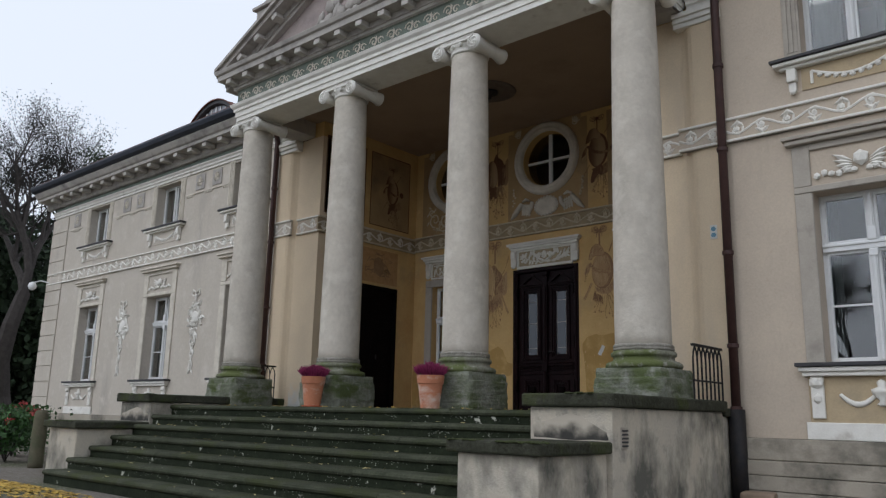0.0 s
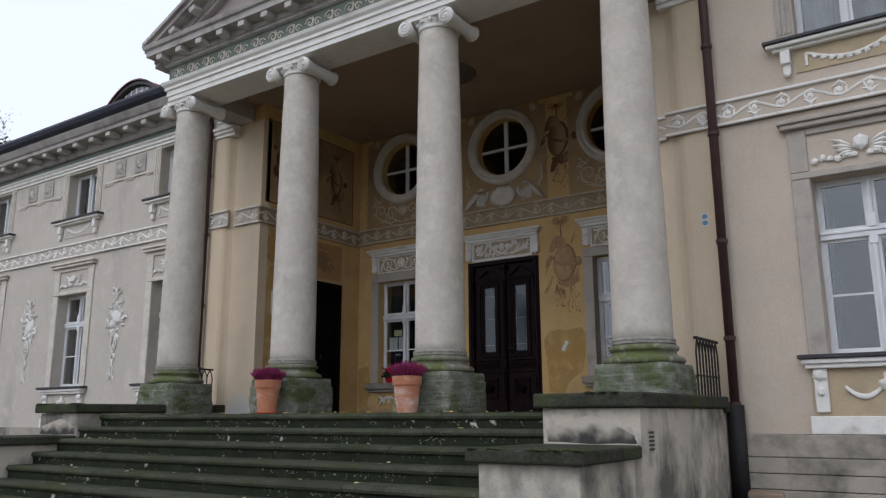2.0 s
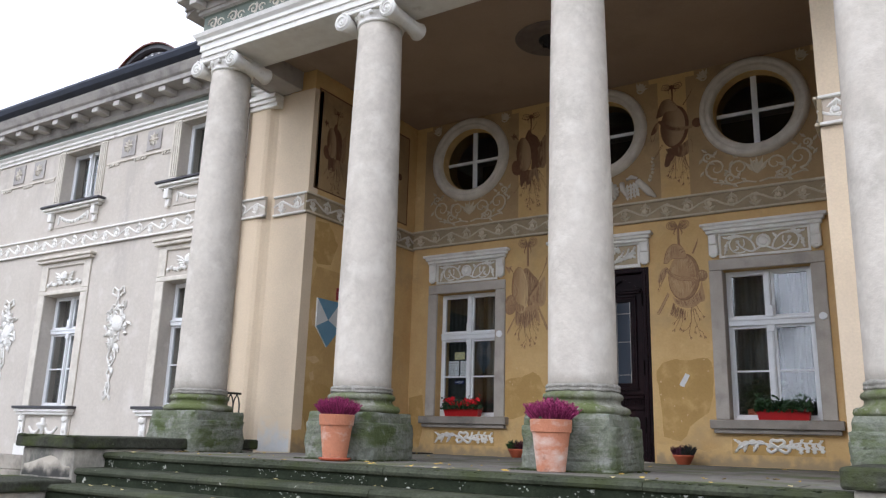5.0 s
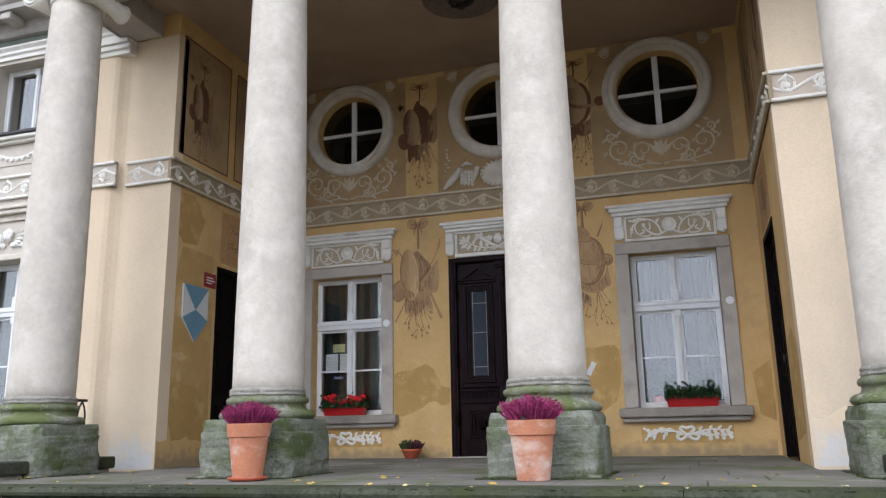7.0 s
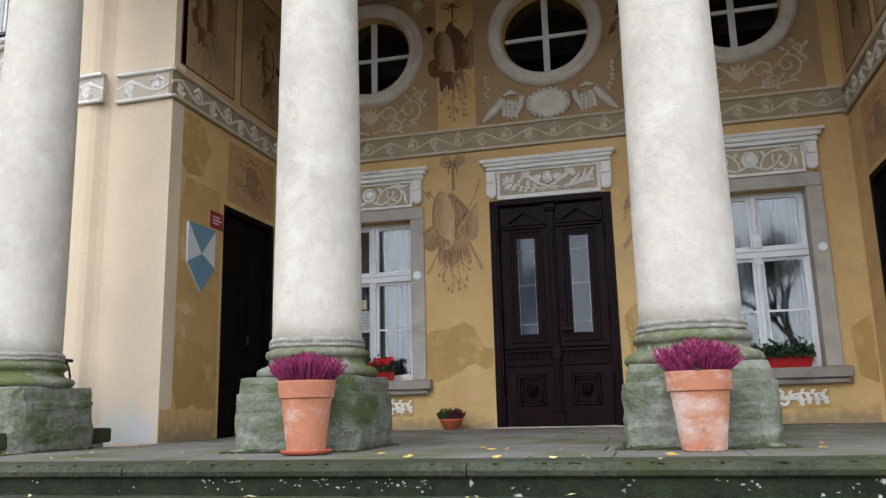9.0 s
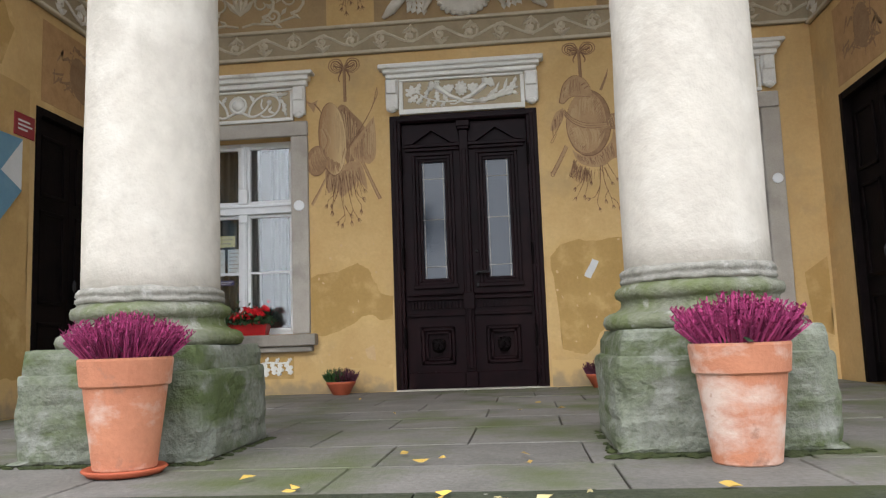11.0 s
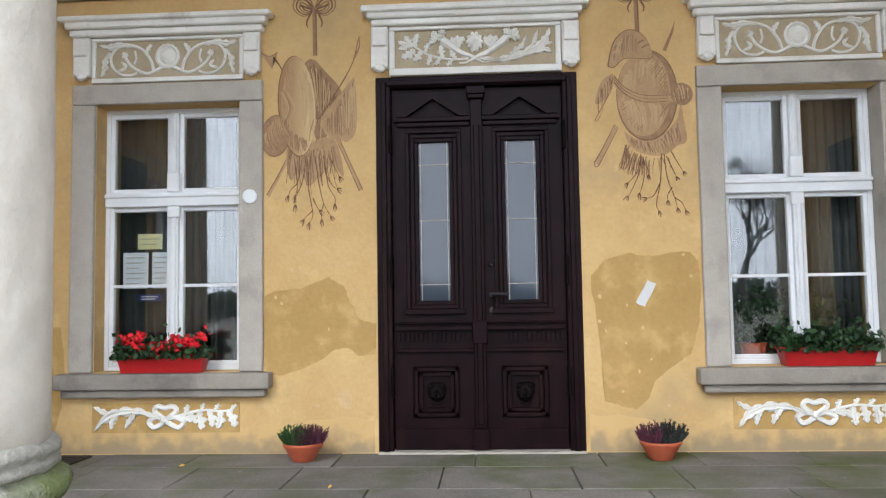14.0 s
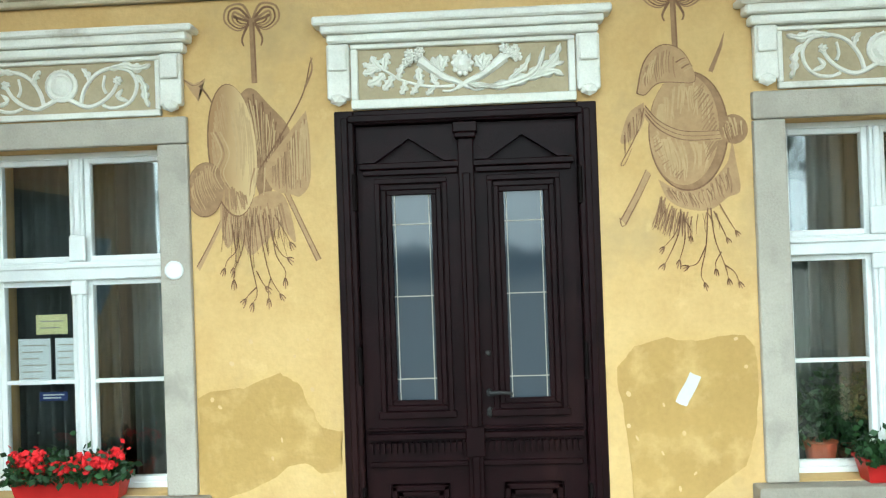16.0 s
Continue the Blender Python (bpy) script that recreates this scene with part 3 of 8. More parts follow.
def vine(bm, length, h, y, flip=1, pitch=0.62):
    """A running vine in relief from x=0 to length."""
    n = max(8, int(length / 0.07))
    tube(bm, [(length * i / n, y, 0.22 * h * flip * math.sin(2 * PI * length * i / n / pitch)) for i in range(n + 1)], 0.017, 5, 0.9)
    k = int(length / (pitch / 2))
    for i in range(k):
        x = (i + 0.5) * pitch / 2
        s = flip if i % 2 == 0 else -flip
        tube(bm, spiral(x, 0.02 * h * s, 0.32 * h, 1.2, 0.4, s, y, 9), 0.015, 5, 0.9)
        for j in range(5):
            leaf(bm, (x + (j - 2) * 0.045, y, -s * 0.12 * h), 0.42 * h, 0.2 * h, 0.03, -s * (0.5 + 0.5 * j))
        blob(bm, (x, y, 0.02 * h * s), 0.04, 0.024, 0.04, 0, 0.1)


def strips(bm, spans):
    for b in spans:
        box(bm, *b)


def wall_cells(x0, x1, z0, z1, holes):
    """Splits a wall rectangle into rectangles that leave the holes open."""
    xs = sorted({x0, x1, *[h[0] for h in holes], *[h[1] for h in holes]})
    out = []
    for a, b in zip(xs, xs[1:]):
        cut = sorted((h[2], h[3]) for h in holes if h[0] <= a and h[1] >= b)
        z = z0
        for lo, hi in cut:
            if lo > z:
                out.append((a, b, z, lo))
            z = hi
        if z < z1:
            out.append((a, b, z, z1))
    return out


def ring_plate(bm, cx, cz, half, rad, y0, y1, segs=40):
    """A square plate with a round hole through it."""
    o0, o1, i0, i1 = [], [], [], []
    for i in range(segs):
        a = 2 * PI * (i + 0.5) / segs
        c, s = math.cos(a), math.sin(a)
        k = half / max(abs(c), abs(s))
        # the corners of the square fall on segment ends
        for lst, r, y in ((o0, k, y0), (o1, k, y1), (i0, rad, y0), (i1, rad, y1)):
            lst.append(bm.verts.new((cx + r * c, y, cz + r * s)))
    for i in range(segs):
        j = (i + 1) % segs
        bm.faces.new((o0[i], o0[j], i0[j], i0[i]))
        bm.faces.new((o1[j], o1[i], i1[i], i1[j]))
        bm.faces.new((i0[i], i0[j], i1[j], i1[i]))
    for sx in (-1, 1):
        for sz in (-1, 1):
            # corner pieces
            i = min(range(segs), key=lambda k: abs(o0[k].co.x - cx - sx * half) + abs(o0[k].co.z - cz - sz * half))
            j = min((k for k in range(segs) if k != i), key=lambda k: abs(o0[k].co.x - cx - sx * half) + abs(o0[k].co.z - cz - sz * half))
            for y, ls in ((y0, o0), (y1, o1)):
                v = bm.verts.new((cx + sx * half, y, cz + sz * half))
                if len({ls[i], ls[j], v}) == 3:
                    bm.faces.new((ls[i], ls[j], v))


def u_sweep(bm, profile, hx, yf, yb):
    """Runs a profile of (out, z) round three sides of the portico, mitred at its two corners."""
    rows = []
    for o, z in profile:
        x, y = hx + o, yf - o
        rows.append([bm.verts.new(c) for c in ((-x, yb, z), (-x, y, z), (x, y, z), (x, yb, z))])
    for a, b in zip(rows, rows[1:]):
        for i in range(3):
            bm.faces.new((a[i], a[i + 1], b[i + 1], b[i]))


def x_sweep(bm, profile, x0, x1, y):
    """Runs a closed profile of (out, z) straight along x on the wall face y."""
    a = [bm.verts.new((x0, y - o, z)) for o, z in profile]
    b = [bm.verts.new((x1, y - o, z)) for o, z in profile]
    n = len(profile)
    for i in range(n):
        bm.faces.new((a[i], b[i], b[(i + 1) % n], a[(i + 1) % n]))
    bm.faces.new(a[::-1])
    bm.faces.new(b)


def ribbon(bm, pts, w, y):
    """A flat brush stroke in the x-z plane with a tapering width."""
    n = len(pts)
    L, R = [], []
    for i, (x, z) in enumerate(pts):
        ax, az = pts[max(i - 1, 0)]
        bx, bz = pts[min(i + 1, n - 1)]
        dx, dz = bx - ax, bz - az
        d = math.hypot(dx, dz) or 1
        k = w * (1 - 0.6 * i / (n - 1)) / 2
        L.append(bm.verts.new((x - dz / d * k, y, z + dx / d * k)))
        R.append(bm.verts.new((x + dz / d * k, y, z - dx / d * k)))
    for i in range(n - 1):
        bm.faces.new((L[i], R[i], R[i + 1], L[i + 1]))


def oval(cx, cz, rx, rz, tilt=0.0, n=28, wob=0.0):
    out = []
    for i in range(n):
        a = 2 * PI * i / n
        k = 1 + wob * math.sin(3 * a + cx * 7) + wob * 0.7 * math.sin(5 * a + cz * 3)
        x, z = rx * k * math.cos(a), rz * k * math.sin(a)
        out.append((cx + x * math.cos(tilt) - z * math.sin(tilt), cz + x * math.sin(tilt) + z * math.cos(tilt)))
    return out


def sheet(bm, pts, y):
    bm.faces.new([bm.verts.new((x, y, z)) for x, z in pts])


# ---- large structure ----
YF, GZ, RISE, TREAD, EDGE = -2.9, -1.15, 0.16, 0.32, -5.5   # wing face, ground, steps, terrace edge
XP = 3.45                                                     # half width between the portico's side walls
CEIL = 5.73
WINX = (-12.78, -9.15, -5.8)
WINR = (6.28,)
WW = 1.1
ROUND = ((-2.32, 4.975), (0.05, 4.975), (2.34, 4.975))
RR = 0.55

bm = bmesh.new()
bmesh.ops.create_grid(bm, x_segments=60, y_segments=60, size=400)
bmesh.ops.translate(bm, verts=bm.verts, vec=(0, 0, GZ))
solid("ground", bm, GROUND, "gravel forecourt with moss and scattered leaves", "ground")

# back wall of the portico, with door, two windows and three round windows
holes = [(-0.75, 0.75, -0.2, 2.78), (-2.9, -1.79, 0.6, 2.63), (1.79, 2.92, 0.6, 2.63)]
holes += [(cx - 0.72, cx + 0.72, cz - 0.72, cz + 0.72) for cx, cz in ROUND]
bm = bmesh.new()
for a, b, c, d in wall_cells(-3.45, 3.45, -0.2, CEIL + 0.3, holes):
    box(bm, a, b, 0, 0.45, c, d)
for cx, cz in ROUND:
    ring_plate(bm, cx, cz, 0.72, RR, 0, 0.45)
solid("wall_north", bm, OCHRE, "ochre plastered portico wall with patched and faded paint", "wall")

for s, nm in ((-1, "wall_west"), (1, "wall_east")):
    bm = bmesh.new()
    x0, x1 = sorted((s * XP, s * (XP + 0.5)))
    for a, b, c, d in wall_cells(-2.8, 0.45, -0.2, CEIL + 0.3, [(-1.74, -0.54, -0.2, 2.56)]):
        box(bm, x0, x1, a, b, c, d)
    solid(nm, bm, OCHRE, "ochre plastered side wall of the portico", "wall")

# wing facades
TOPW = 6.2
for nm, x0, x1, xs in (("facade_west", -15.7, -4.70, WINX), ("facade_east", 4.70, 14.0, WINR)):
    hs = []
    for cx in xs:
        hs += [(cx - WW / 2, cx + WW / 2, 0.6, 2.6), (cx - WW / 2, cx + WW / 2, 4.32, 5.4)]
    bm = bmesh.new()
    for a, b, c, d in wall_cells(x0, x1, -0.25, TOPW, hs):
        box(bm, a, b, YF, YF + 0.45, c, d)
    solid(nm, bm, GREYPLASTER if x0 < 0 else CREAM, "weathered beige plaster facade with two storeys", "wall")
    bm = bmesh.new()
    box(bm, x0 - (0.06 if x0 < 0 else 0), x1, YF - 0.06, YF + 0.45, -0.5, -0.254, 0.01)
    for k in range(4):
        box(bm, x0 - (0.1 if x0 < 0 else 0), x1, YF - 0.10, YF + 0.45, -0.505 - 0.17 * (k + 1) + 0.008, -0.505 - 0.17 * k, 0.006)
    solid("socle", bm, SOCLE, "stained plaster socle with horizontal joints", "wall")
# corner pilaster strips beside the portico, cream, a little sunk
for s in (-1, 1):
    bm = bmesh.new()
    xa, xb = sorted((s * (XP - 0.003), s * 4.12))
    box(bm, xa, xb, YF + 0.095, YF + 0.3, -0.2, 5.42)
    plan = [(4.12, YF + 0.095), (4.16, YF + 0.09), (4.22, YF + 0.06), (4.28, YF + 0.015), (4.34, YF - 0.006), (4.42, YF - 0.012), (4.71, YF - 0.012), (4.71, YF + 0.3), (4.12, YF + 0.3)]
    curved = bmesh.new()
    prism(curved, [(s * x, y) for x, y in plan], -0.2, 5.42)
    for v in curved.verts:
        v.co = (v.co.x, v.co.z, v.co.y)
    solid("trim", curved, CREAM2, "cream plaster strip that sweeps out to the wing", "wall")
    solid("trim", bm, CREAM2, "cream plaster corner strip of the portico", "wall")
    bm = bmesh.new()
    xa, xb = sorted((s * 4.10, s * 4.75))
    for k in range(3):
        box(bm, xa, xb - 0.0, YF - 0.04 - 0.03 * k, YF + 0.2, 5.21 + 0.07 * k, 5.28 + 0.07 * k, 0.008)
    solid("trim", bm, WHITE, "white moulded capital strip under the beam", "trim")
# end wall and rear closing walls
solid("wall_end", nb((-15.7, -15.25, YF + 0.45, 9, -1.15, TOPW)), GREYPLASTER, "plain plaster end wall", "wall")
solid("wall_rear", nb((-15.7, 14, 9, 9.4, -1.15, TOPW)), GREYPLASTER, "plain plaster rear wall", "wall")
solid("wall_end", nb((13.6, 14, YF + 0.45, 9, -1.15, TOPW)), GREYPLASTER, "plain plaster end wall", "wall")
# added inner floors and partitions, coloured near black to keep the rooms dim
solid("room_ceiling", nb((-15.2, -4.0, YF + 0.5, 8.9, 3.3, 3.45), (4.0, 13.5, YF + 0.5, 8.9, 3.3, 3.45), (-3.9, 3.9, 0.5, 8.9, 3.3, 3.45)), ROOM, "unseen storey floor, near black for a dark room", "floor")
solid("room_wall", nb((-15.2, -4.0, -0.2, 0.0, -0.2, 6.1), (4.0, 13.5, -0.2, 0.0, -0.2, 6.1), (-3.9, 3.9, 3.2, 3.4, -0.2, 6.1)), ROOM, "inner room wall, near black for a dark room", "wall")
solid("room_floor", nb((-15.2, -4.0, YF + 0.5, 8.9, -0.25, 0.1), (4.0, 13.5, YF + 0.5, 8.9, -0.25, 0.1), (-3.9, 3.9, 0.5, 8.9, -0.25, -0.02)), ROOM, "unseen inner floor, near black for a dark room", "floor")
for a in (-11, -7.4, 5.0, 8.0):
    solid("room_wall", nb((a, a + 0.1, YF + 0.5, -0.2, 0.1, 6.1)), ROOM, "unseen inner partition added to keep the rooms dark", "wall")

# ceiling of the portico and its beams
solid("ceiling", nb((-3.7, 3.7, -3.72, 0.0, CEIL, CEIL + 0.2)), CEILING, "brown-grey plaster portico ceiling in shade", "ceiling")
for s in (-1, 1):
    xa, xb = sorted((s * 3.702, s * 4.2))
    solid("beam", nb((xa, xb, -3.7, YF + 0.09, 5.424, 5.95), bev=0.01), CORNICE, "grey plastered beam between column and wall", "beam")
    solid("ceiling", nb((min(s * 3.45, s * 3.71), max(s * 3.45, s * 3.71), -3.7, YF + 0.1, CEIL - 0.003, CEIL + 0.19)), CEILING, "brown-grey plaster ceiling edge", "ceiling")
# main roofs
for nm, x0, x1 in (("roof_west", -16.0, -4.6), ("roof_east", 4.6, 14.3)):
    bm = bmesh.new()
    prism(bm, [(-3.5, 6.36), (-3.45, 6.46), (3.0, 9.3), (9.6, 6.4), (9.6, 6.2), (-2.5, 6.2)], x0, x1)
    for v in bm.verts:
        v.co = (v.co.y, v.co.x, v.co.z)
    solid(nm, bm, TILE, "clay tiled hipped roof", "roof")
# attic block behind the pediment
bm = bmesh.new()
box(bm, -5.55, 5.55, -2.5, 6, 6.2, 8.5)
solid("attic_wall", bm, CORNICE, "grey attic storey behind the pediment", "wall")
bm = bmesh.new()
for k, (o, a, b) in enumerate(((0.12, 8.5, 8.62), (0.25, 8.62, 8.74), (0.42, 8.74, 8.98), (0.5, 8.98, 9.06))):
    box(bm, -5.55 - o, 5.55 + o, -2.5 - o, 6 + o, a, b - 0.003, 0.01)
prism(bm, [(-6.05, 9.06), (0, 10.9), (6.05, 9.06)], -2.9, 6.4)
solid("attic_cornice", bm, CORNICE, "stepped grey attic cornice with low roof", "trim")

# entablature of the portico
HX, YE = 4.24, -4.35
prof = [(0, 5.42), (0, 5.50), (0.02, 5.505), (0.02, 5.60), (0.05, 5.61), (0.05, 5.66), (0.09, 5.70), (0.11, 5.75), (0.0, 5.755), (0.0, 5.76)]
bm = bmesh.new()
u_sweep(bm, prof, HX, YE, YF)
box(bm, -HX + 0.003, HX - 0.003, YE + 0.003, -3.70, 5.421, 5.75)
solid("architrave", bm, WHITE, "white painted stepped architrave on four columns", "beam")
bm = bmesh.new()
u_sweep(bm, [(0.004, 5.756), (0.004, 6.03), (0.03, 6.05)], HX, YE, YF)
box(bm, -HX, HX, YE, -3.72, 5.752, 6.1)
frieze = solid("frieze", bm, GREENF, "green-grey frieze with pale scroll ornament", "trim")
bm = bmesh.new()
u_sweep(bm, [(0.03, 6.045), (0.07, 6.06), (0.07, 6.11), (0.09, 6.115), (0.09, 6.22), (0.30, 6.225), (0.30, 6.33), (0.34, 6.35), (0.36, 6.41), (0.36, 6.42), (0.0, 6.43)], HX, YE, YF)
box(bm, -HX, HX, YE, YF, 6.1, 6.42)
solid("cornice", bm, CORNICE, "weathered grey cornice below the pediment", "trim")

# scroll ornament along the frieze, one running scroll piece after another
n = 21
for i in range(n):
    x = -HX + 0.2 + (2 * HX - 0.4) * i / (n - 1)
    bm = bmesh.new()
    tube(bm, spiral(x - 0.02, 5.905, 0.095, 1.3, PI, -1, YE - 0.012, 12), 0.012, 5, 0.8)
    tube(bm, spiral(x + 0.14, 5.88, 0.075, 1.1, 0.3, 1, YE - 0.012, 10), 0.010, 5, 0.8)
    for a in (0.6, 1.8, 4.0):
        leaf(bm, (x + 0.06, YE - 0.01, 5.90), 0.11, 0.045, 0.012, a)
    part("scroll", bm, RELIEF, frieze)
# modillions under the cornice
mod = nb((-0.075, 0.075, -0.19, 0.0, -0.10, 0.0), bev=0.008)
first = part("modillion", mod, MODIL, None)
me_mod = first.data
cornice_front = bpy.data.objects["cornice"]
first.parent = cornice_front
first.matrix_basis = pose(-4.2, YE - 0.092, 6.222)
for i in range(1, 17):
    o = new("modillion", me_mod)
    o.parent = cornice_front
    o.matrix_basis = pose(-4.2 + 8.4 * i / 16, YE - 0.092, 6.222)
for s in (-1, 1):
    for k in range(3):
        o = new("modillion", me_mod)
        o.parent = cornice_front
        o.matrix_basis = pose(s * (HX + 0.092), YE + 0.35 + 0.5 * k, 6.222, 0, 0, -90 * s * -1)
# pediment
SL = 0.48
APEX = 6.42 + 4.6 * SL
ped = thing("pediment", 0, YE, 6.42, 0, "weathered purplish-grey triangular pediment with modillions and relief", "pediment", kind="structure")
bm = bmesh.new()
prism(bm, [(-4.0, 0.01), (4.0, 0.01), (0, 4.0 * SL)], 0.05, 1.4)
part("tympanum", bm, PURPLE, ped)
for s in (-1, 1):
    bm = bmesh.new()
    for o, a, b in ((0.36, 0.0, 0.07), (0.30, -0.10, 0.0), (0.09, -0.22, -0.10), (0.06, -0.30, -0.22)):
        pts = [(s * 4.6, a), (0, 4.6 * SL + a), (0, 4.6 * SL + b), (s * 4.6, b)]
        if s > 0:
            pts = pts[::-1]
        prism(bm, pts, -o, 1.4)
    part("raking_cornice", bm, CORNICE, ped)
    for i in range(1, 9):
        x = s * (4.25 - 0.52 * i + 0.2)
        o = new("modillion", me_mod)
        o.parent = ped
        o.matrix_basis = pose(x, -0.088, (4.6 - abs(x)) * SL - 0.112, 0, s * math.degrees(math.atan(SL)), 0)
bm = bmesh.new()
random.seed(5)
for i in range(60):
    x = random.uniform(-1.9, 1.9)
    z = random.uniform(0.25, max(0.3, (3.0 - abs(x)) * SL))
    blob(bm, (x, 0.04, z), random.uniform(0.08, 0.2), 0.06, random.uniform(0.06, 0.16), random.uniform(0, 3), 0.12)
part("relief", bm, CORNICE, ped, "worn stucco relief in the pediment", True)

# wing cornice with gutter
for nm, x0, x1 in (("cornice_west", -15.7, -4.3), ("cornice_east", 4.3, 14.0)):
    xa = x0 - (0.0 if x0 > 0 else 0.45)
    bm = bmesh.new()
    x_sweep(bm, [(0, 5.45), (0.03, 5.45), (0.03, 5.50), (0.06, 5.52), (0.06, 5.56), (0.10, 5.60), (0.10, 5.62), (0, 5.62)], x0, x1, YF)
    solid("trim", bm, WHITE, "white moulding under the eaves frieze", "trim")
    bm = bmesh.new()
    x_sweep(bm, [(0, 5.623), (0.012, 5.623), (0.012, 5.76), (0, 5.76)], x0, x1, YF)
    solid("frieze", bm, GREENF, "narrow green-grey eaves frieze", "trim")
    bm = bmesh.new()
    x_sweep(bm, [(0, 5.763), (0.08, 5.763), (0.12, 5.82), (0.12, 5.95), (0.42, 5.955), (0.42, 6.03), (0.46, 6.06), (0.52, 6.16), (0.52, 6.2), (0, 6.2)], xa, x1, YF)
    c = solid(nm, bm, CORNICE, "grey moulded eaves cornice with modillions", "trim")
    bm = bmesh.new()
    x_sweep(bm, [(0.45, 6.205), (0.54, 6.205), (0.62, 6.25), (0.66, 6.33), (0.66, 6.37), (0.64, 6.37), (0.60, 6.30), (0.50, 6.30), (0.50, 6.44), (0.45, 6.44)], xa - 0.05, x1, YF)
    tagged(part("gutter", bm, GUTTER, None), "dark metal eaves gutter", "gutter", "", "structure")
    k = int((x1 - x0) / 0.62)
    for i in range(k):
        o = new("modillion", me_mod)
        o.parent = c
        o.matrix_basis = pose(x1 - 0.35 - 0.62 * i, YF - 0.122, 5.952) @ Matrix.Diagonal((1.15, 1.4, 1.0, 1))

# decorated string course: outside white, inside the portico tan
def band(name, length, m, mat_back, mat_rel, mat_edge, flip=1):
    """A relief band from the origin of m along its x, facing its -y."""
    b = thing(name, 0, 0, 0, 0, "plaster string course with vine relief between two mouldings", "trim", kind="structure")
    b.matrix_basis = m
    bm = bmesh.new()
    box(bm, 0, length, -0.012, 0.03, -0.16, 0.16)
    part("ground_strip", bm, mat_back, b)
    for z in (-0.16, 0.13):
        bm = bmesh.new()
        box(bm, 0, length, -0.05, 0.03, z, z + 0.035, 0.008)
        part("moulding", bm, mat_edge, b)
    bm = bmesh.new()
    vine(bm, length, 0.26, -0.012, flip)
    part("vine_relief", bm, mat_rel, b)
    return b


BZ = 3.585
band("band", 11.5, pose(-15.7, YF - 0.002, BZ), GREYPLASTER, WHITE, WHITE)
band("band", 9.2, pose(4.12, YF - 0.016, BZ), CREAM, WHITE, WHITE, -1)
band("band", 0.66, pose(-4.10, YF + 0.093, BZ), CREAM, WHITE, WHITE)
band("band", 0.65, pose(3.45, YF + 0.093, BZ), CREAM, WHITE, WHITE, -1)
band("band", 6.9, pose(-3.45, -0.002, BZ + 0.035), BANDBACK, RELIEF_TAN, RELIEF_TAN)
band("band", 2.80, pose(-3.448, -2.84, BZ, 0, 0, 90), BANDBACK, RELIEF, RELIEF_TAN)
band("band", 2.80, pose(3.448, -0.04, BZ, 0, 0, -90), BANDBACK, RELIEF, RELIEF_TAN)

# terrace, steps and cheek walls
XL, XR = -3.66, 3.74        # ends of the flight of steps
solid("terrace_base", nb((XL, XR, EDGE + 0.03, 0.05, GZ, -0.062), (-4.3, 4.38, -5.3, -2.8, GZ, -0.062)), SOCLE, "plastered terrace base", "wall")


def span(a, b, over=0.0):
    return min(a, b) - over, max(a, b) + over


for s, xi, xu, xl, yu, yl in ((-1, XL, -4.62, -4.60, -5.88, -7.02), (1, XR + 0.001, 4.66, 4.60, -5.88, -7.0)):
    cw = thing("cheek_wall", xi, -4.6, GZ, 0, "stained plaster stair cheek wall with mossy stone caps", "stair wall", "cheek walls beside the stairs", "structure")
    u, l, fu, fl = xu - xi, xl - xi, yu + 4.6, yl + 4.6
    part("upper_block", nb((*span(0, u), fu, 1.33, 0.0, 1.18), bev=0.015), CHEEK, cw)
    part("lower_block", nb((*span(0, l), fl, fu - 0.005, 0.0, 0.76), bev=0.015), CHEEK, cw)
    part("cap_slab", nb((*span(0, u, 0.06), fu - 0.07, 1.35, 1.183, 1.31), bev=0.02), CAPSTONE, cw, "sooty mossy stone cap slab")
    part("cap_slab", nb((*span(0, l, 0.08), fl - 0.08, fu - 0.03, 0.763, 0.87), bev=0.02), CAPSTONE, cw, "sooty mossy stone cap slab")
    vent = part("vent_grille", nb((u - 0.01, u + 0.01, fu + 0.15, fu + 0.28, 0.80, 1.0), bev=0.003), STONE, cw, "small grey vent grille")
    for i in range(5):
        part("slat", nb((u - 0.018, u + 0.018, fu + 0.16, fu + 0.27, 0.82 + 0.035 * i, 0.838 + 0.035 * i)), SLATE, vent)
    bl = nb((*span(s * 4.38, s * 4.62), -3.24, YF - 0.11, GZ, -0.02), bev=0.01)
    solid("terrace_side_wall", bl, CHEEK, "stained plaster side of the terrace", "wall")
    solid("terrace_side_slab", nb((*span(s * 4.4, s * 4.68), -3.23, YF - 0.11, -0.015, 0.08), bev=0.015), CAPSTONE, "mossy stone edge slab", "slab")
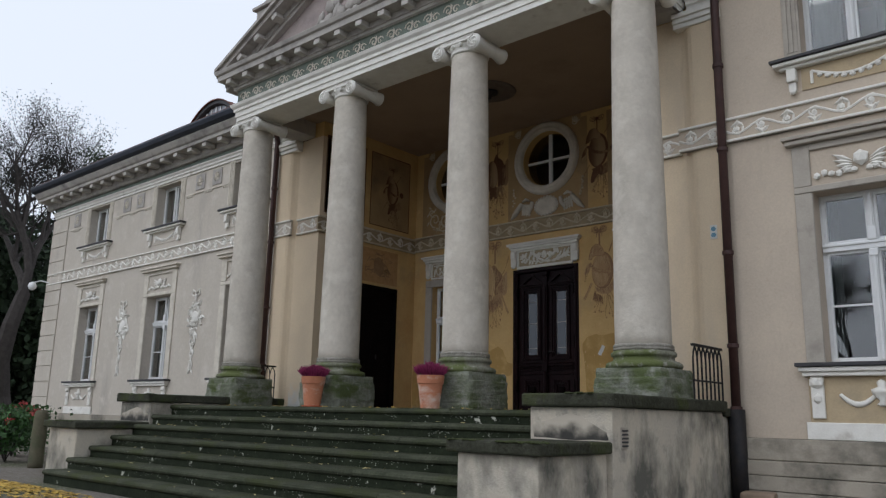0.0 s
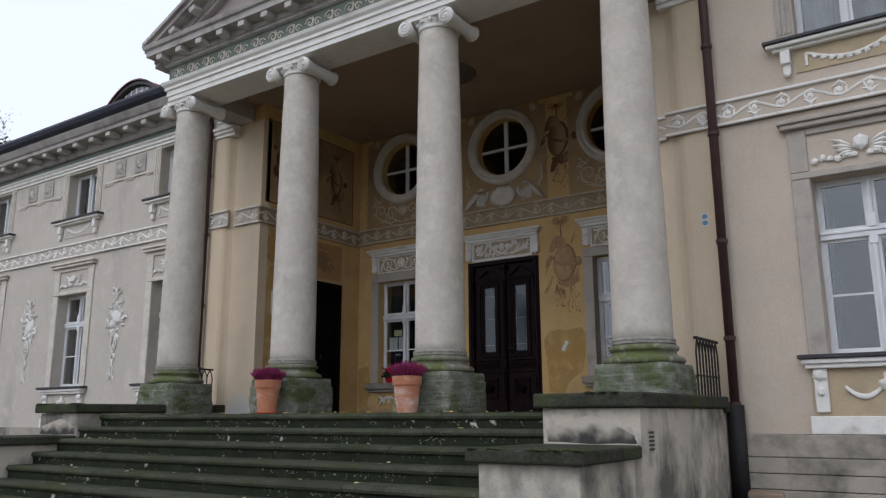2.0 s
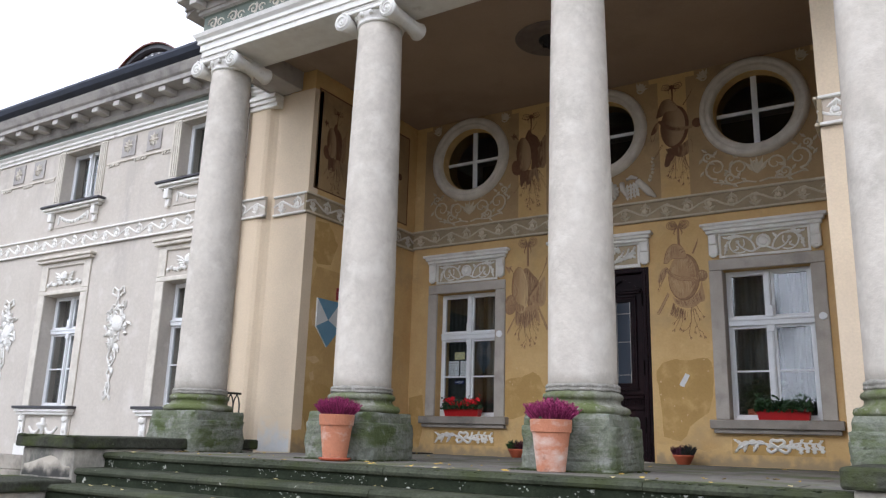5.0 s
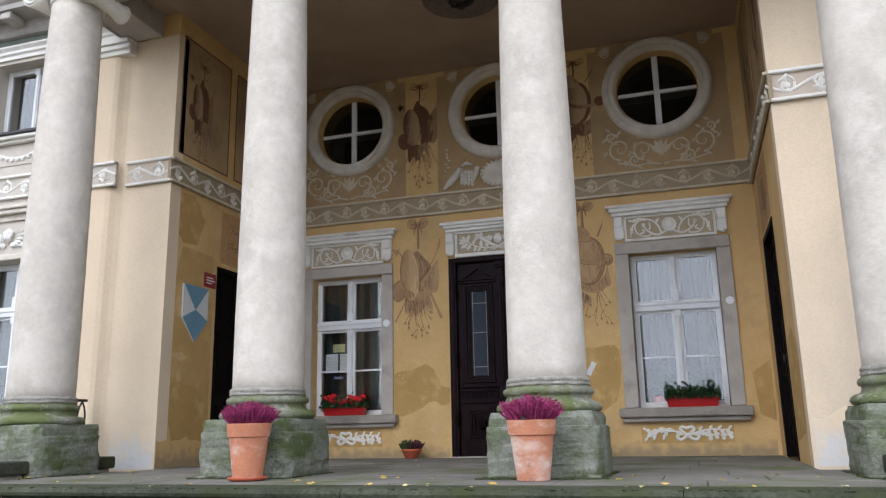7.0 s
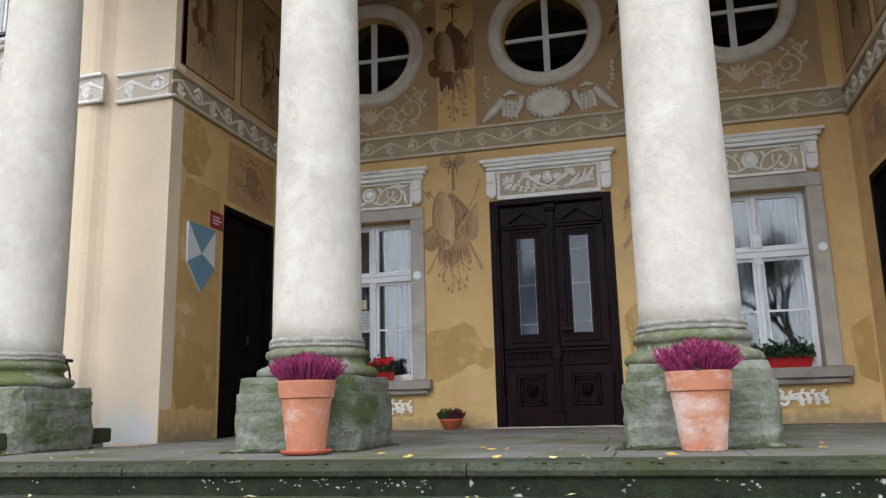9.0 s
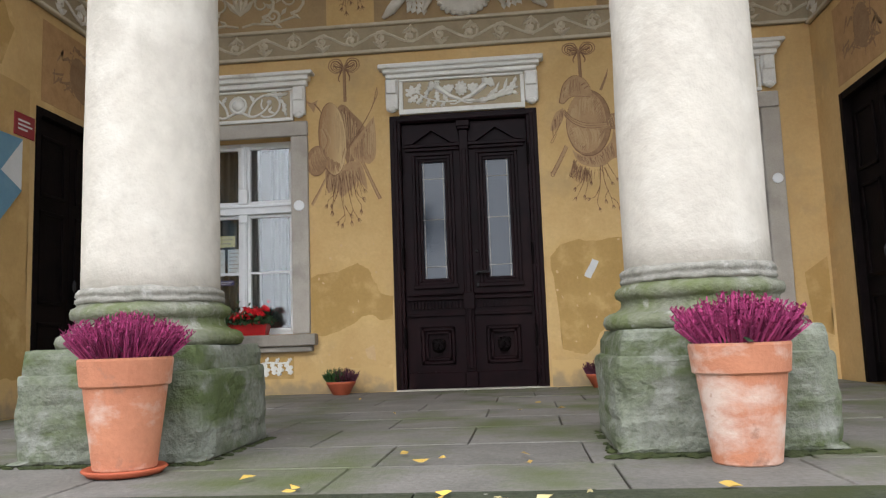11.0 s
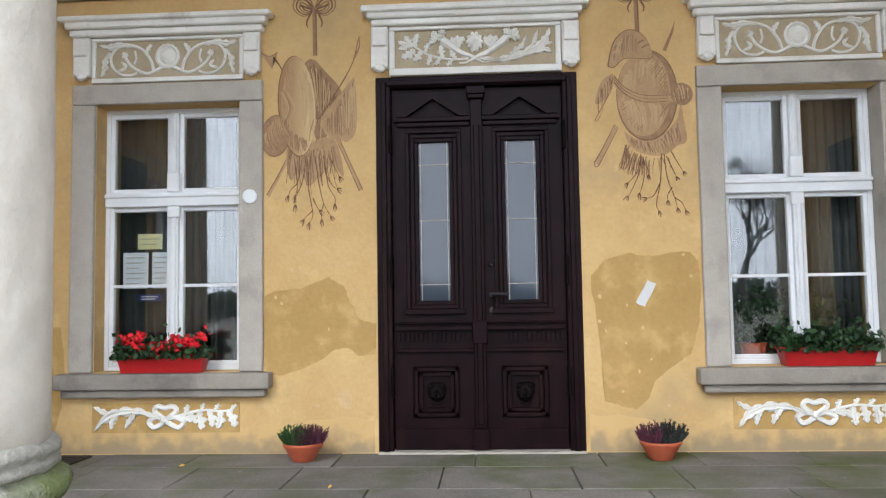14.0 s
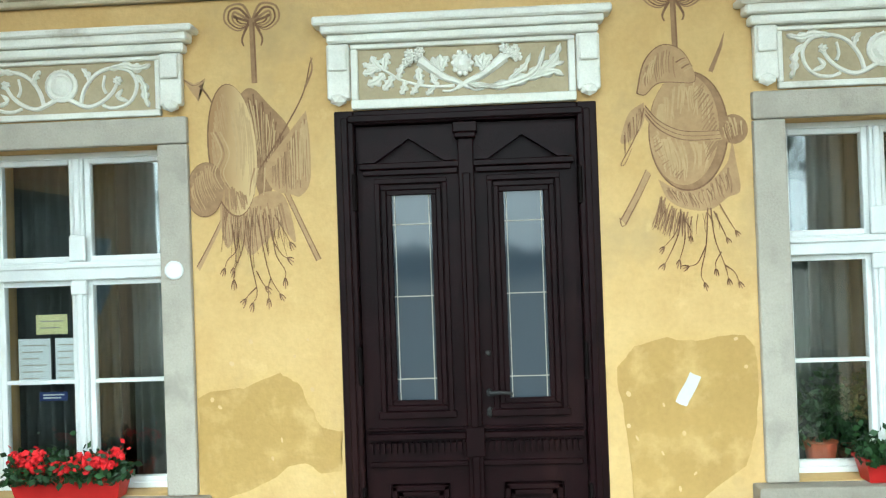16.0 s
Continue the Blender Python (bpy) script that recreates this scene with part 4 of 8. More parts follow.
# each step is made of long stone slabs with a rounded nose
nose = [(0.0, -0.075), (0.0, 0.0), (-0.33, 0.0), (-0.355, -0.012), (-0.368, -0.035), (-0.36, -0.06), (-0.33, -0.075)]
random.seed(11)
for k in range(0, 7):
    st = thing("step", 0, EDGE - TREAD * k, -RISE * k, 0, "dark mossy stone step with rounded nosing", "step", "flight of entrance steps", "structure")
    cuts = [XL + 0.003]
    while cuts[-1] < XR - 2.4:
        cuts.append(cuts[-1] + random.uniform(1.5, 2.3))
    cuts.append(XR - 0.003)
    for a, b in zip(cuts, cuts[1:]):
        bm = bmesh.new()
        dz = random.uniform(-0.004, 0.003)
        pa, pb = [], []
        for o, z in nose:
            pa.append(bm.verts.new((a + 0.003, o + (0.33 if k else 0.33), z + dz)))
            pb.append(bm.verts.new((b - 0.003, o + 0.33, z + dz)))
        m = len(nose)
        for i in range(m):
            bm.faces.new((pa[i], pa[(i + 1) % m], pb[(i + 1) % m], pb[i]))
        bm.faces.new(pa[::-1])
        bm.faces.new(pb)
        part("slab", bm, STEPSTONE, st)
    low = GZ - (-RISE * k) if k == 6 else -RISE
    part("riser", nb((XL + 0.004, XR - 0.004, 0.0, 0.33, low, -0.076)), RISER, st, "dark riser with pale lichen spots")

# four columns
def make_column(x):
    c = thing("column", x, -4.0, 0, 0, "tall pale stucco column with voluted capital on a mossy stone base", "column", "portico columns", "structure")
    bm = bmesh.new()
    box(bm, -0.455, 0.455, -0.455, 0.455, 0.0, 0.39, 0.02)
    q = [[bm.verts.new((a * r, b * r, z)) for a, b in ((-1, -1), (1, -1), (1, 1), (-1, 1))] for r, z in ((0.425, 0.389), (0.422, 0.455), (0.408, 0.488), (0.40, 0.50))]
    for u, v in zip(q, q[1:]):
        for i in range(4):
            bm.faces.new((u[i], u[(i + 1) % 4], v[(i + 1) % 4], v[i]))
    bm.faces.new(q[0][::-1])
    bm.faces.new(q[-1])
    bmesh.ops.subdivide_edges(bm, edges=[e for e in bm.edges if e.calc_length() > 0.3], cuts=15, use_grid_fill=True)
    for v in bm.verts:
        q = v.co * 1.0 + Vector((x * 7, 0, 0))
        if v.co.z > 0.01:
            v.co += Vector((noise.noise(q * 9), noise.noise(q * 9 + Vector((7, 0, 0))), 0.6 * noise.noise(q * 11 + Vector((0, 9, 0))))) * 0.012
            v.co += Vector((noise.noise(Vector((q.x * 5, q.y * 5, q.z * 26))), noise.noise(Vector((q.x * 5 + 4, q.y * 5, q.z * 26 + 3))), 0)) * 0.010
            # corners worn and chipped
            e = max(0.0, abs(v.co.x) + abs(v.co.y) - 0.80) * (0.5 + 0.9 * max(0.0, noise.noise(q * 6 + Vector((3, 1, 0))) + 0.2))
            v.co.x -= math.copysign(0.45 * e, v.co.x)
            v.co.y -= math.copysign(0.45 * e, v.co.y)
    part("plinth", bm, PLINTH, c, "green mossy stone plinth")
    bm = bmesh.new()
    pr = [(0.40, 0.488), (0.428, 0.498), (0.44, 0.53), (0.43, 0.565), (0.405, 0.583), (0.378, 0.59), (0.355, 0.612), (0.348, 0.648), (0.355, 0.66), (0.372, 0.672), (0.378, 0.70), (0.37, 0.725), (0.352, 0.736), (0.338, 0.755)]
    pr = [(r, 0.498 + (z - 0.488) * 0.80) for r, z in pr]
    lathe(bm, pr, 72)
    for v in bm.verts:
        k = 1 + 0.012 * noise.noise(v.co * 9 + Vector((x * 4, 0, 0))) + 0.008 * noise.noise(Vector((v.co.x * 6, v.co.y * 6, v.co.z * 40)))
        v.co = Vector((v.co.x * k, v.co.y * k, v.co.z + 0.006 * noise.noise(v.co * 7 + Vector((0, x, 2)))))
    part("base", bm, BASESTONE, c, "moulded grey stone base ring", True)
    bm = bmesh.new()
    pr = []
    for i in range(25):
        f = i / 24
        r = 0.328 - 0.055 * f ** 1.6
        pr.append((r, 0.705 + 4.52 * f))
    lathe(bm, pr, 44)
    for v in bm.verts:
        k = 1 + 0.007 * noise.noise(v.co * 7 + Vector((0, x * 5, 0))) + 0.007 * noise.noise(v.co * 3 + Vector((x * 9, 0, 0)))
        v.co.x, v.co.y = v.co.x * k, v.co.y * k
    part("shaft", bm, COLUMN, c, "", True)
    bm = bmesh.new()
    lathe(bm, [(0.322, 0.782), (0.338, 0.776), (0.349, 0.762), (0.350, 0.748), (0.341, 0.740), (0.350, 0.730), (0.352, 0.716), (0.338, 0.706)], 60)
    for v in bm.verts:
        q = v.co * 12 + Vector((x * 9, 0, 0))
        k = 1 + 0.02 * noise.noise(q)
        v.co = Vector((v.co.x * k, v.co.y * k, v.co.z + 0.012 * noise.noise(q * 1.3)))
    part("plaster_edge", bm, EDGESTONE, c, "chipped lower edge of the stucco", True)
    cap = part("capital", nb((-0.33, 0.33, -0.33, 0.33, 5.385, 5.42), bev=0.01), WHITE, c, "white voluted capital")
    bm = bmesh.new()
    lathe(bm, [(0.275, 5.20), (0.295, 5.21), (0.295, 5.235), (0.275, 5.245), (0.30, 5.28), (0.325, 5.32), (0.32, 5.36), (0.30, 5.386)], 32)
    for i in range(14):
        a = 2 * PI * i / 14
        blob(bm, (0.315 * math.cos(a), 0.315 * math.sin(a), 5.31), 0.035, 0.035, 0.045)
    part("echinus", bm, WHITE, cap, "", True)
    part("channel", nb((-0.30, 0.30, -0.335, 0.335, 5.335, 5.383), bev=0.008), WHITE, cap)
    for s in (-1, 1):
        bm = bmesh.new()
        lathe(bm, [(0.115, -0.345), (0.12, -0.33), (0.105, -0.28), (0.085, -0.15), (0.075, 0.0), (0.085, 0.15), (0.105, 0.28), (0.12, 0.33), (0.115, 0.345)], 20, s * 0.345, 5.265, "y")
        for sy in (-1, 1):
            tube(bm, spiral(s * 0.345, 5.265, 0.108, 2.0, PI / 2, s, sy * 0.352, 22, 0.2), 0.013, 5, 0.8)
            blob(bm, (s * 0.345, sy * 0.352, 5.265), 0.024, 0.014, 0.024)
        part("volute", bm, WHITE, cap, "", True)


for x in (-3.97, -1.31, 1.335, 4.045):
    make_column(x)


# ---- windows ----
def casement(parent, w, z1, transom, bars, y, leaves=2, sash=0.034):
    """White casements in an opening w wide from 0 to z1, with a transom between two heights."""
    h = w / 2
    bm = nb((-h, -h + 0.036, y, y + 0.08, 0, z1), (h - 0.036, h, y, y + 0.08, 0, z1), (-h + 0.036, h - 0.036, y, y + 0.08, 0, 0.036), (-h + 0.036, h - 0.036, y, y + 0.08, z1 - 0.036, z1), bev=0.004)
    fr = part("window_frame", bm, PAINT, parent, "white painted wooden frame")
    if transom:
        part("transom", nb((-h + 0.01, h - 0.01, y - 0.035, y + 0.08, transom[0], transom[1]), (-h + 0.01, h - 0.01, y - 0.05, y - 0.03, transom[1] - 0.04, transom[1] - 0.01), bev=0.006), PAINT, parent)
    tiers = [(0.036, transom[0]), (transom[1], z1 - 0.036)] if transom else [(0.036, z1 - 0.036)]
    for ti, (a, b) in enumerate(tiers):
        part("mullion", nb((-0.032, 0.032, y - 0.025, y + 0.05, a, b), (-0.016, 0.02, y - 0.04, y - 0.02, a, b), bev=0.006), PAINT, parent)
        if ti == 1:
            part("mullion_cap", nb((-0.05, 0.05, y - 0.05, y - 0.02, a + 0.0, a + 0.16), bev=0.012), PAINT, parent)
        else:
            part("mullion_cap", nb((-0.05, 0.05, y - 0.045, y - 0.02, b - 0.09, b - 0.0), bev=0.012), PAINT, parent)
        for s in (-1, 1):
            x0, x1 = sorted((s * 0.032, s * (h - 0.036)))
            bm = nb((x0, x0 + sash, y + 0.005, y + 0.055, a, b), (x1 - sash, x1, y + 0.005, y + 0.055, a, b), (x0 + sash, x1 - sash, y + 0.005, y + 0.055, a, a + sash), (x0 + sash, x1 - sash, y + 0.005, y + 0.055, b - sash, b), bev=0.004)
            sa = part("sash", bm, PAINT, parent)
            zs = [a + sash] + ([a + (b - a) * f for f in bars] if ti == 0 else []) + [b - sash]
            for i in range(1, len(zs) - 1):
                part("glazing_bar", nb((x0 + sash, x1 - sash, y + 0.01, y + 0.045, zs[i] - 0.011, zs[i] + 0.011)), PAINT, sa)
            for z0_, z1_ in zip(zs, zs[1:]):
                g = part("pane", nb((x0 + sash - 0.004, x1 - sash + 0.004, y + 0.026, y + 0.031, z0_ - 0.004, z1_ + 0.004)), GLASS, sa)
                g.visible_shadow = False
    return fr


def curtain(x0, x1, y, z0, z1, folds=9, label="grey net curtain hanging behind the window"):
    bm = bmesh.new()
    n = folds * 6
    lo, hi = [], []
    for i in range(n + 1):
        x = x0 + (x1 - x0) * i / n
        d = 0.03 * math.sin(2 * PI * i / 6 + 0.6 * math.sin(i * 0.31)) + 0.012 * math.sin(i * 0.7)
        lo.append(bm.verts.new((x, y + d * 1.2, z0)))
        hi.append(bm.verts.new((x, y + d * 0.7, z1)))
    for i in range(n):
        bm.faces.new((lo[i], lo[i + 1], hi[i + 1], hi[i]))
    o = tagged(part("curtain", bm, CURTAIN, None, "", True), label, "curtain", "window curtains")
    o.modifiers.new("thickness", "SOLIDIFY").thickness = 0.004
    return o


NWIN = [0]


def inner_window(cx):
    """A window of the portico wall: sandstone surround, white entablature with scrolls, sill and leaf panel."""
    NWIN[0] += 1
    w = thing("window_%d" % NWIN[0], cx, 0, 0.6, 0, "white casement window in a grey sandstone surround with stucco lintel", "window", "portico windows", "structure")
    h = 0.56
    part("surround", nb((-h - 0.18, -h, -0.035, 0.2, 0.0, 2.03), (h, h + 0.18, -0.035, 0.2, 0.0, 2.03), (-h - 0.18, h + 0.18, -0.035, 0.2, 2.033, 2.19), bev=0.012), STONE, w, "grey sandstone surround")
    part("sill", nb((-h - 0.25, h + 0.25, -0.12, 0.2, -0.12, -0.004), (-h - 0.21, h + 0.21, -0.08, 0.02, -0.18, -0.123), bev=0.012), SILLSTONE, w, "dark grey sandstone sill")
    ent = part("lintel", nb((-h - 0.22, h + 0.22, -0.10, 0.0, 2.61, 2.71), (-h - 0.19, h + 0.19, -0.075, 0.0, 2.555, 2.607), (-h - 0.26, h + 0.26, -0.13, 0.0, 2.66, 2.70), bev=0.01), WHITE, w, "white moulded stucco lintel")
    for s in (-1, 1):
        bm = nb((s * (h + 0.10) - 0.065, s * (h + 0.10) + 0.065, -0.06, 0.0, 2.25, 2.553), (s * (h + 0.10) - 0.055, s * (h + 0.10) + 0.055, -0.085, -0.058, 2.40, 2.54), bev=0.012)
        blob(bm, (s * (h + 0.10), -0.05, 2.25), 0.055, 0.035, 0.04)
        part("bracket", bm, WHITE, ent)
    part("frieze_frame", nb((-h - 0.03, h + 0.03, -0.035, 0.0, 2.20, 2.235), (-h - 0.03, h + 0.03, -0.03, 0.0, 2.525, 2.55), (-h - 0.03, -h + 0.0, -0.03, 0, 2.237, 2.523), (h, h + 0.03, -0.03, 0, 2.237, 2.523), bev=0.005), WHITE, ent)
    part("frieze_panel", nb((-h, h, -0.006, 0.0, 2.236, 2.524)), LINTELBACK, ent)
    bm = bmesh.new()
    scroll_panel(bm, 1.1, 0.29, 0.0)
    bmesh.ops.translate(bm, verts=bm.verts, vec=(0, -0.007, 2.38))
    part("scroll_relief", bm, WHITE, ent, "pale scroll relief with central medallion")
    bm = bmesh.new()
    random.seed(int(cx * 10) + 40)
    foliage_panel(bm, 1.1, 0.21, 0.0)
    bmesh.ops.translate(bm, verts=bm.verts, vec=(0, -0.008, -0.335))
    lp = part("leaf_relief", bm, WHITE, w, "white relief of a plume and oak leaves tied by a bow")
    part("relief_panel", nb((-0.56, 0.56, -0.007, 0.0, -0.445, -0.225)), OCHRE_NEW, w)
    casement(w, 1.11, 2.03, (1.26, 1.37), (0.5,), 0.15)
    curtain(cx - 0.552, cx + 0.1, 0.40, 0.605, 2.625, 8)
    curtain(cx + 0.2, cx + 0.552, 0.40, 0.605, 2.625, 5)
    return w


inner_window(-2.345)
inner_window(2.355)


def wing_window(cx, dark=True):
    """A wing window: tall casement below, smaller one above, white surrounds, sills and reliefs."""
    NWIN[0] += 1
    w = thing("window_%d" % NWIN[0], cx, YF, 0.6, 0, "tall white casement window with pale stucco surround and relief lintel", "window", "wing windows, ground floor", "structure")
    h = WW / 2
    part("surround", nb((-h - 0.2, -h, -0.03, 0.0, 0.0, 2.0), (h, h + 0.2, -0.03, 0.0, 0.0, 2.0), (-h - 0.2, h + 0.2, -0.034, 0.0, 2.003, 2.08), (-h - 0.2, -h, -0.03, 0.0, 2.083, 2.6), (h, h + 0.2, -0.03, 0, 2.083, 2.6), (-h, h, -0.034, 0, 2.52, 2.6), bev=0.008), RELIEF if cx < 0 else STONE, w, "pale stucco surround")
    part("cornice", nb((-h - 0.26, h + 0.26, -0.10, 0.0, 2.603, 2.66), (-h - 0.29, h + 0.29, -0.13, 0.0, 2.663, 2.71), bev=0.01), RELIEF if cx < 0 else STONE, w)
    part("sill", nb((-h - 0.3, h + 0.3, -0.16, 0.1, -0.045, 0.0), bev=0.006), SLATE, w, "dark metal flashed sill")
    part("sill_moulding", nb((-h - 0.27, h + 0.27, -0.13, 0.0, -0.10, -0.048), (-h - 0.24, h + 0.24, -0.10, 0.0, -0.15, -0.103), bev=0.008), WHITE, w)
    part("apron", nb((-h - 0.2, h + 0.2, -0.02, 0.0, -0.85, -0.153), bev=0.004), GREYPLASTER if cx < 0 else APRON, w)
    part("apron_base", nb((-h - 0.24, h + 0.24, -0.05, 0.0, -0.85, -0.66), bev=0.006), WHITE, w)
    for s in (-1, 1):
        bm = nb((s * (h + 0.1) - 0.07, s * (h + 0.1) + 0.07, -0.06, -0.02, -0.62, -0.153), bev=0.012)
        blob(bm, (s * (h + 0.1), -0.06, -0.22), 0.085, 0.05, 0.07, 0, 0.1)
        blob(bm, (s * (h + 0.1), -0.06, -0.40), 0.05, 0.035, 0.06, 0, 0.1)
        part("bracket", bm, WHITE, w)
    bm = bmesh.new()
    for s in (-1, 1):
        tube(bm, [(s * (0.42 - 0.36 * i / 10), -0.03, -0.26 - 0.2 * math.sin(PI * (0.15 + 0.7 * i / 10))) for i in range(11)], [0.02 + 0.012 * math.sin(PI * i / 10) for i in range(11)], 6, 0.8)
    lathe(bm, [(0.02, -0.48), (0.06, -0.46), (0.03, -0.42), (0.10, -0.34), (0.11, -0.30), (0.04, -0.27), (0.05, -0.22), (0.01, -0.19)], 12, 0, -0.03)
    part("garland", bm, WHITE, w, "white stucco garland with urn", True)
    bm = bmesh.new()
    random.seed(int(abs(cx) * 10))
    blob(bm, (0, -0.03, 2.33), 0.09, 0.05, 0.10, 0, 0.06)
    for s in (-1, 1):
        for j in range(5):
            leaf(bm, (s * 0.08, -0.02, 2.31 - 0.02 * j), 0.26 - 0.03 * j, 0.06, 0.03, (0.45 - 0.22 * j) if s > 0 else PI - (0.45 - 0.22 * j))
        for j in range(6):
            blob(bm, (s * (0.08 + 0.08 * j), -0.02, 2.20 + 0.02 * math.sin(j * 2)), 0.045, 0.03, 0.04, j, 0.15)
    part("lintel_relief", bm, WHITE, w, "white winged stucco ornament", False)
    casement(w, WW, 2.0, (1.30, 1.40), (0.5,), 0.22)
    for a, b in ((-0.545, -0.2), (0.3, 0.545)) if cx < 0 else ((-0.545, -0.4),):
        curtain(cx + a, cx + b, YF + 0.42, 0.605, 2.598, 4)
    # upper floor
    NWIN[0] += 1
    u = thing("window_%d" % NWIN[0], cx, YF, 4.32, 0, "smaller white upper window with stucco sill on brackets", "window", "wing windows, upper floor", "structure")
    bm = bmesh.new()
    for s in (-1, 1):
        xa, xb = sorted((s * h, s * (h + 0.2)))
        box(bm, xa, xb, -0.022, 0, 0.0, 1.12)
        for k in range(3):
            box(bm, xa + 0.03 + 0.055 * k, xa + 0.062 + 0.055 * k, -0.036, -0.02, 0.1, 1.08)
    part("surround", bm, RELIEF if cx < 0 else STONE, u, "fluted pale stucco jambs")
    part("sill", nb((-h - 0.35, h + 0.35, -0.17, 0.1, -0.04, 0.0), bev=0.006), SLATE, u, "dark metal flashed sill")
    part("sill_moulding", nb((-h - 0.32, h + 0.32, -0.14, 0.0, -0.09, -0.043), (-h - 0.26, h + 0.26, -0.09, 0.0, -0.13, -0.093), bev=0.008), WHITE, u)
    for s in (-1, 1):
        bm = nb((s * (h + 0.12) - 0.055, s * (h + 0.12) + 0.055, -0.10, 0.0, -0.30, -0.133), (s * (h + 0.12) - 0.045, s * (h + 0.12) + 0.045, -0.06, 0.0, -0.42, -0.30), bev=0.012)
        blob(bm, (s * (h + 0.12), -0.05, -0.43), 0.04, 0.035, 0.035)
        part("bracket", bm, WHITE, u)
    part("apron", nb((-h - 0.02, h + 0.02, -0.015, 0, -0.42, -0.135)), APRON if cx > 0 else GREYPLASTER, u)
    bm = bmesh.new()
    tube(bm, [(-0.45 + 0.9 * i / 16, -0.025, -0.2 - 0.13 * math.sin(PI * i / 16)) for i in range(17)], 0.018, 6, 0.8)
    for s in (-1, 1):
        tube(bm, [(s * 0.45, -0.025, -0.2), (s * 0.45, -0.025, -0.36)], 0.018, 6, 0.8)
    for j in range(9):
        blob(bm, (-0.36 + 0.09 * j, -0.02, -0.2 - 0.13 * math.sin(PI * (0.1 + 0.1 * j)) - 0.02), 0.04, 0.025, 0.04, j, 0.15)
    part("garland", bm, WHITE, u)
    casement(u, WW, 1.08, None, (), 0.2)
    for a, b in ((-0.545, -0.15), (0.2, 0.545)):
        curtain(cx + a, cx + b, YF + 0.42, 4.325, 5.398, 4)


for cx in WINX + WINR:
    wing_window(cx)

# round windows
for cx, cz in ROUND:
    NWIN[0] += 1
    w = thing("window_%d" % NWIN[0], cx, 0, cz, 0, "round window with white cross bars in a moulded ring", "round window", "round windows over the portico", "structure")
    bm = bmesh.new()
    prof = [(0.56, 0.14), (0.56, -0.03), (0.585, -0.07), (0.62, -0.085), (0.645, -0.065), (0.66, -0.085), (0.70, -0.095), (0.74, -0.06), (0.755, 0.0), (0.755, 0.02), (0.56, 0.02)]
    rings = []
    for i in range(48):
        a = 2 * PI * i / 48
        rings.append([bm.verts.new((r * math.cos(a), y, r * math.sin(a))) for r, y in prof])
    for i in range(48):
        a, b = rings[i], rings[(i + 1) % 48]
        for j in range(len(prof) - 1):
            bm.faces.new((a[j], a[j + 1], b[j + 1], b[j]))
    part("ring_surround", bm, RELIEF, w, "pale moulded stucco ring", True)
    part("window_frame", nb((-0.04, 0.04, 0.15, 0.20, -0.54, 0.54), (-0.54, -0.041, 0.152, 0.198, -0.024, 0.024), (0.041, 0.54, 0.152, 0.198, -0.024, 0.024), (-0.014, 0.014, 0.14, 0.151, -0.53, 0.53)), PAINT, w, "white cross-shaped glazing bars")
    bm = bmesh.new()
    lathe(bm, [(0.549, 0.17), (0.549, 0.176)], 40, 0, 0, "y")
    g = part("pane", bm, DARKGLASS, w)
    g.visible_shadow = False

# painted panels round them, the upper wall's shade in their brown; ochre strips left between
for cx, cz in ROUND:
    bm = bmesh.new()
    ring_plate(bm, cx, cz, 0.80, 0.748, -0.004, 0.002)
    x0, x1 = max(cx - 0.93, -3.445), min(cx + 0.93, 3.445)
    box(bm, x0, cx - 0.80, -0.004, 0.002, 3.75, 5.65)
    box(bm, cx + 0.80, x1, -0.004, 0.002, 3.75, 5.65)
    box(bm, cx - 0.80, cx + 0.80, -0.004, 0.002, 3.75, cz - 0.80)
    solid("painted_panel", bm, SHADED_BROWN, "painted wall panel browned by the upper wall's shade, round the round window", "wall painting")

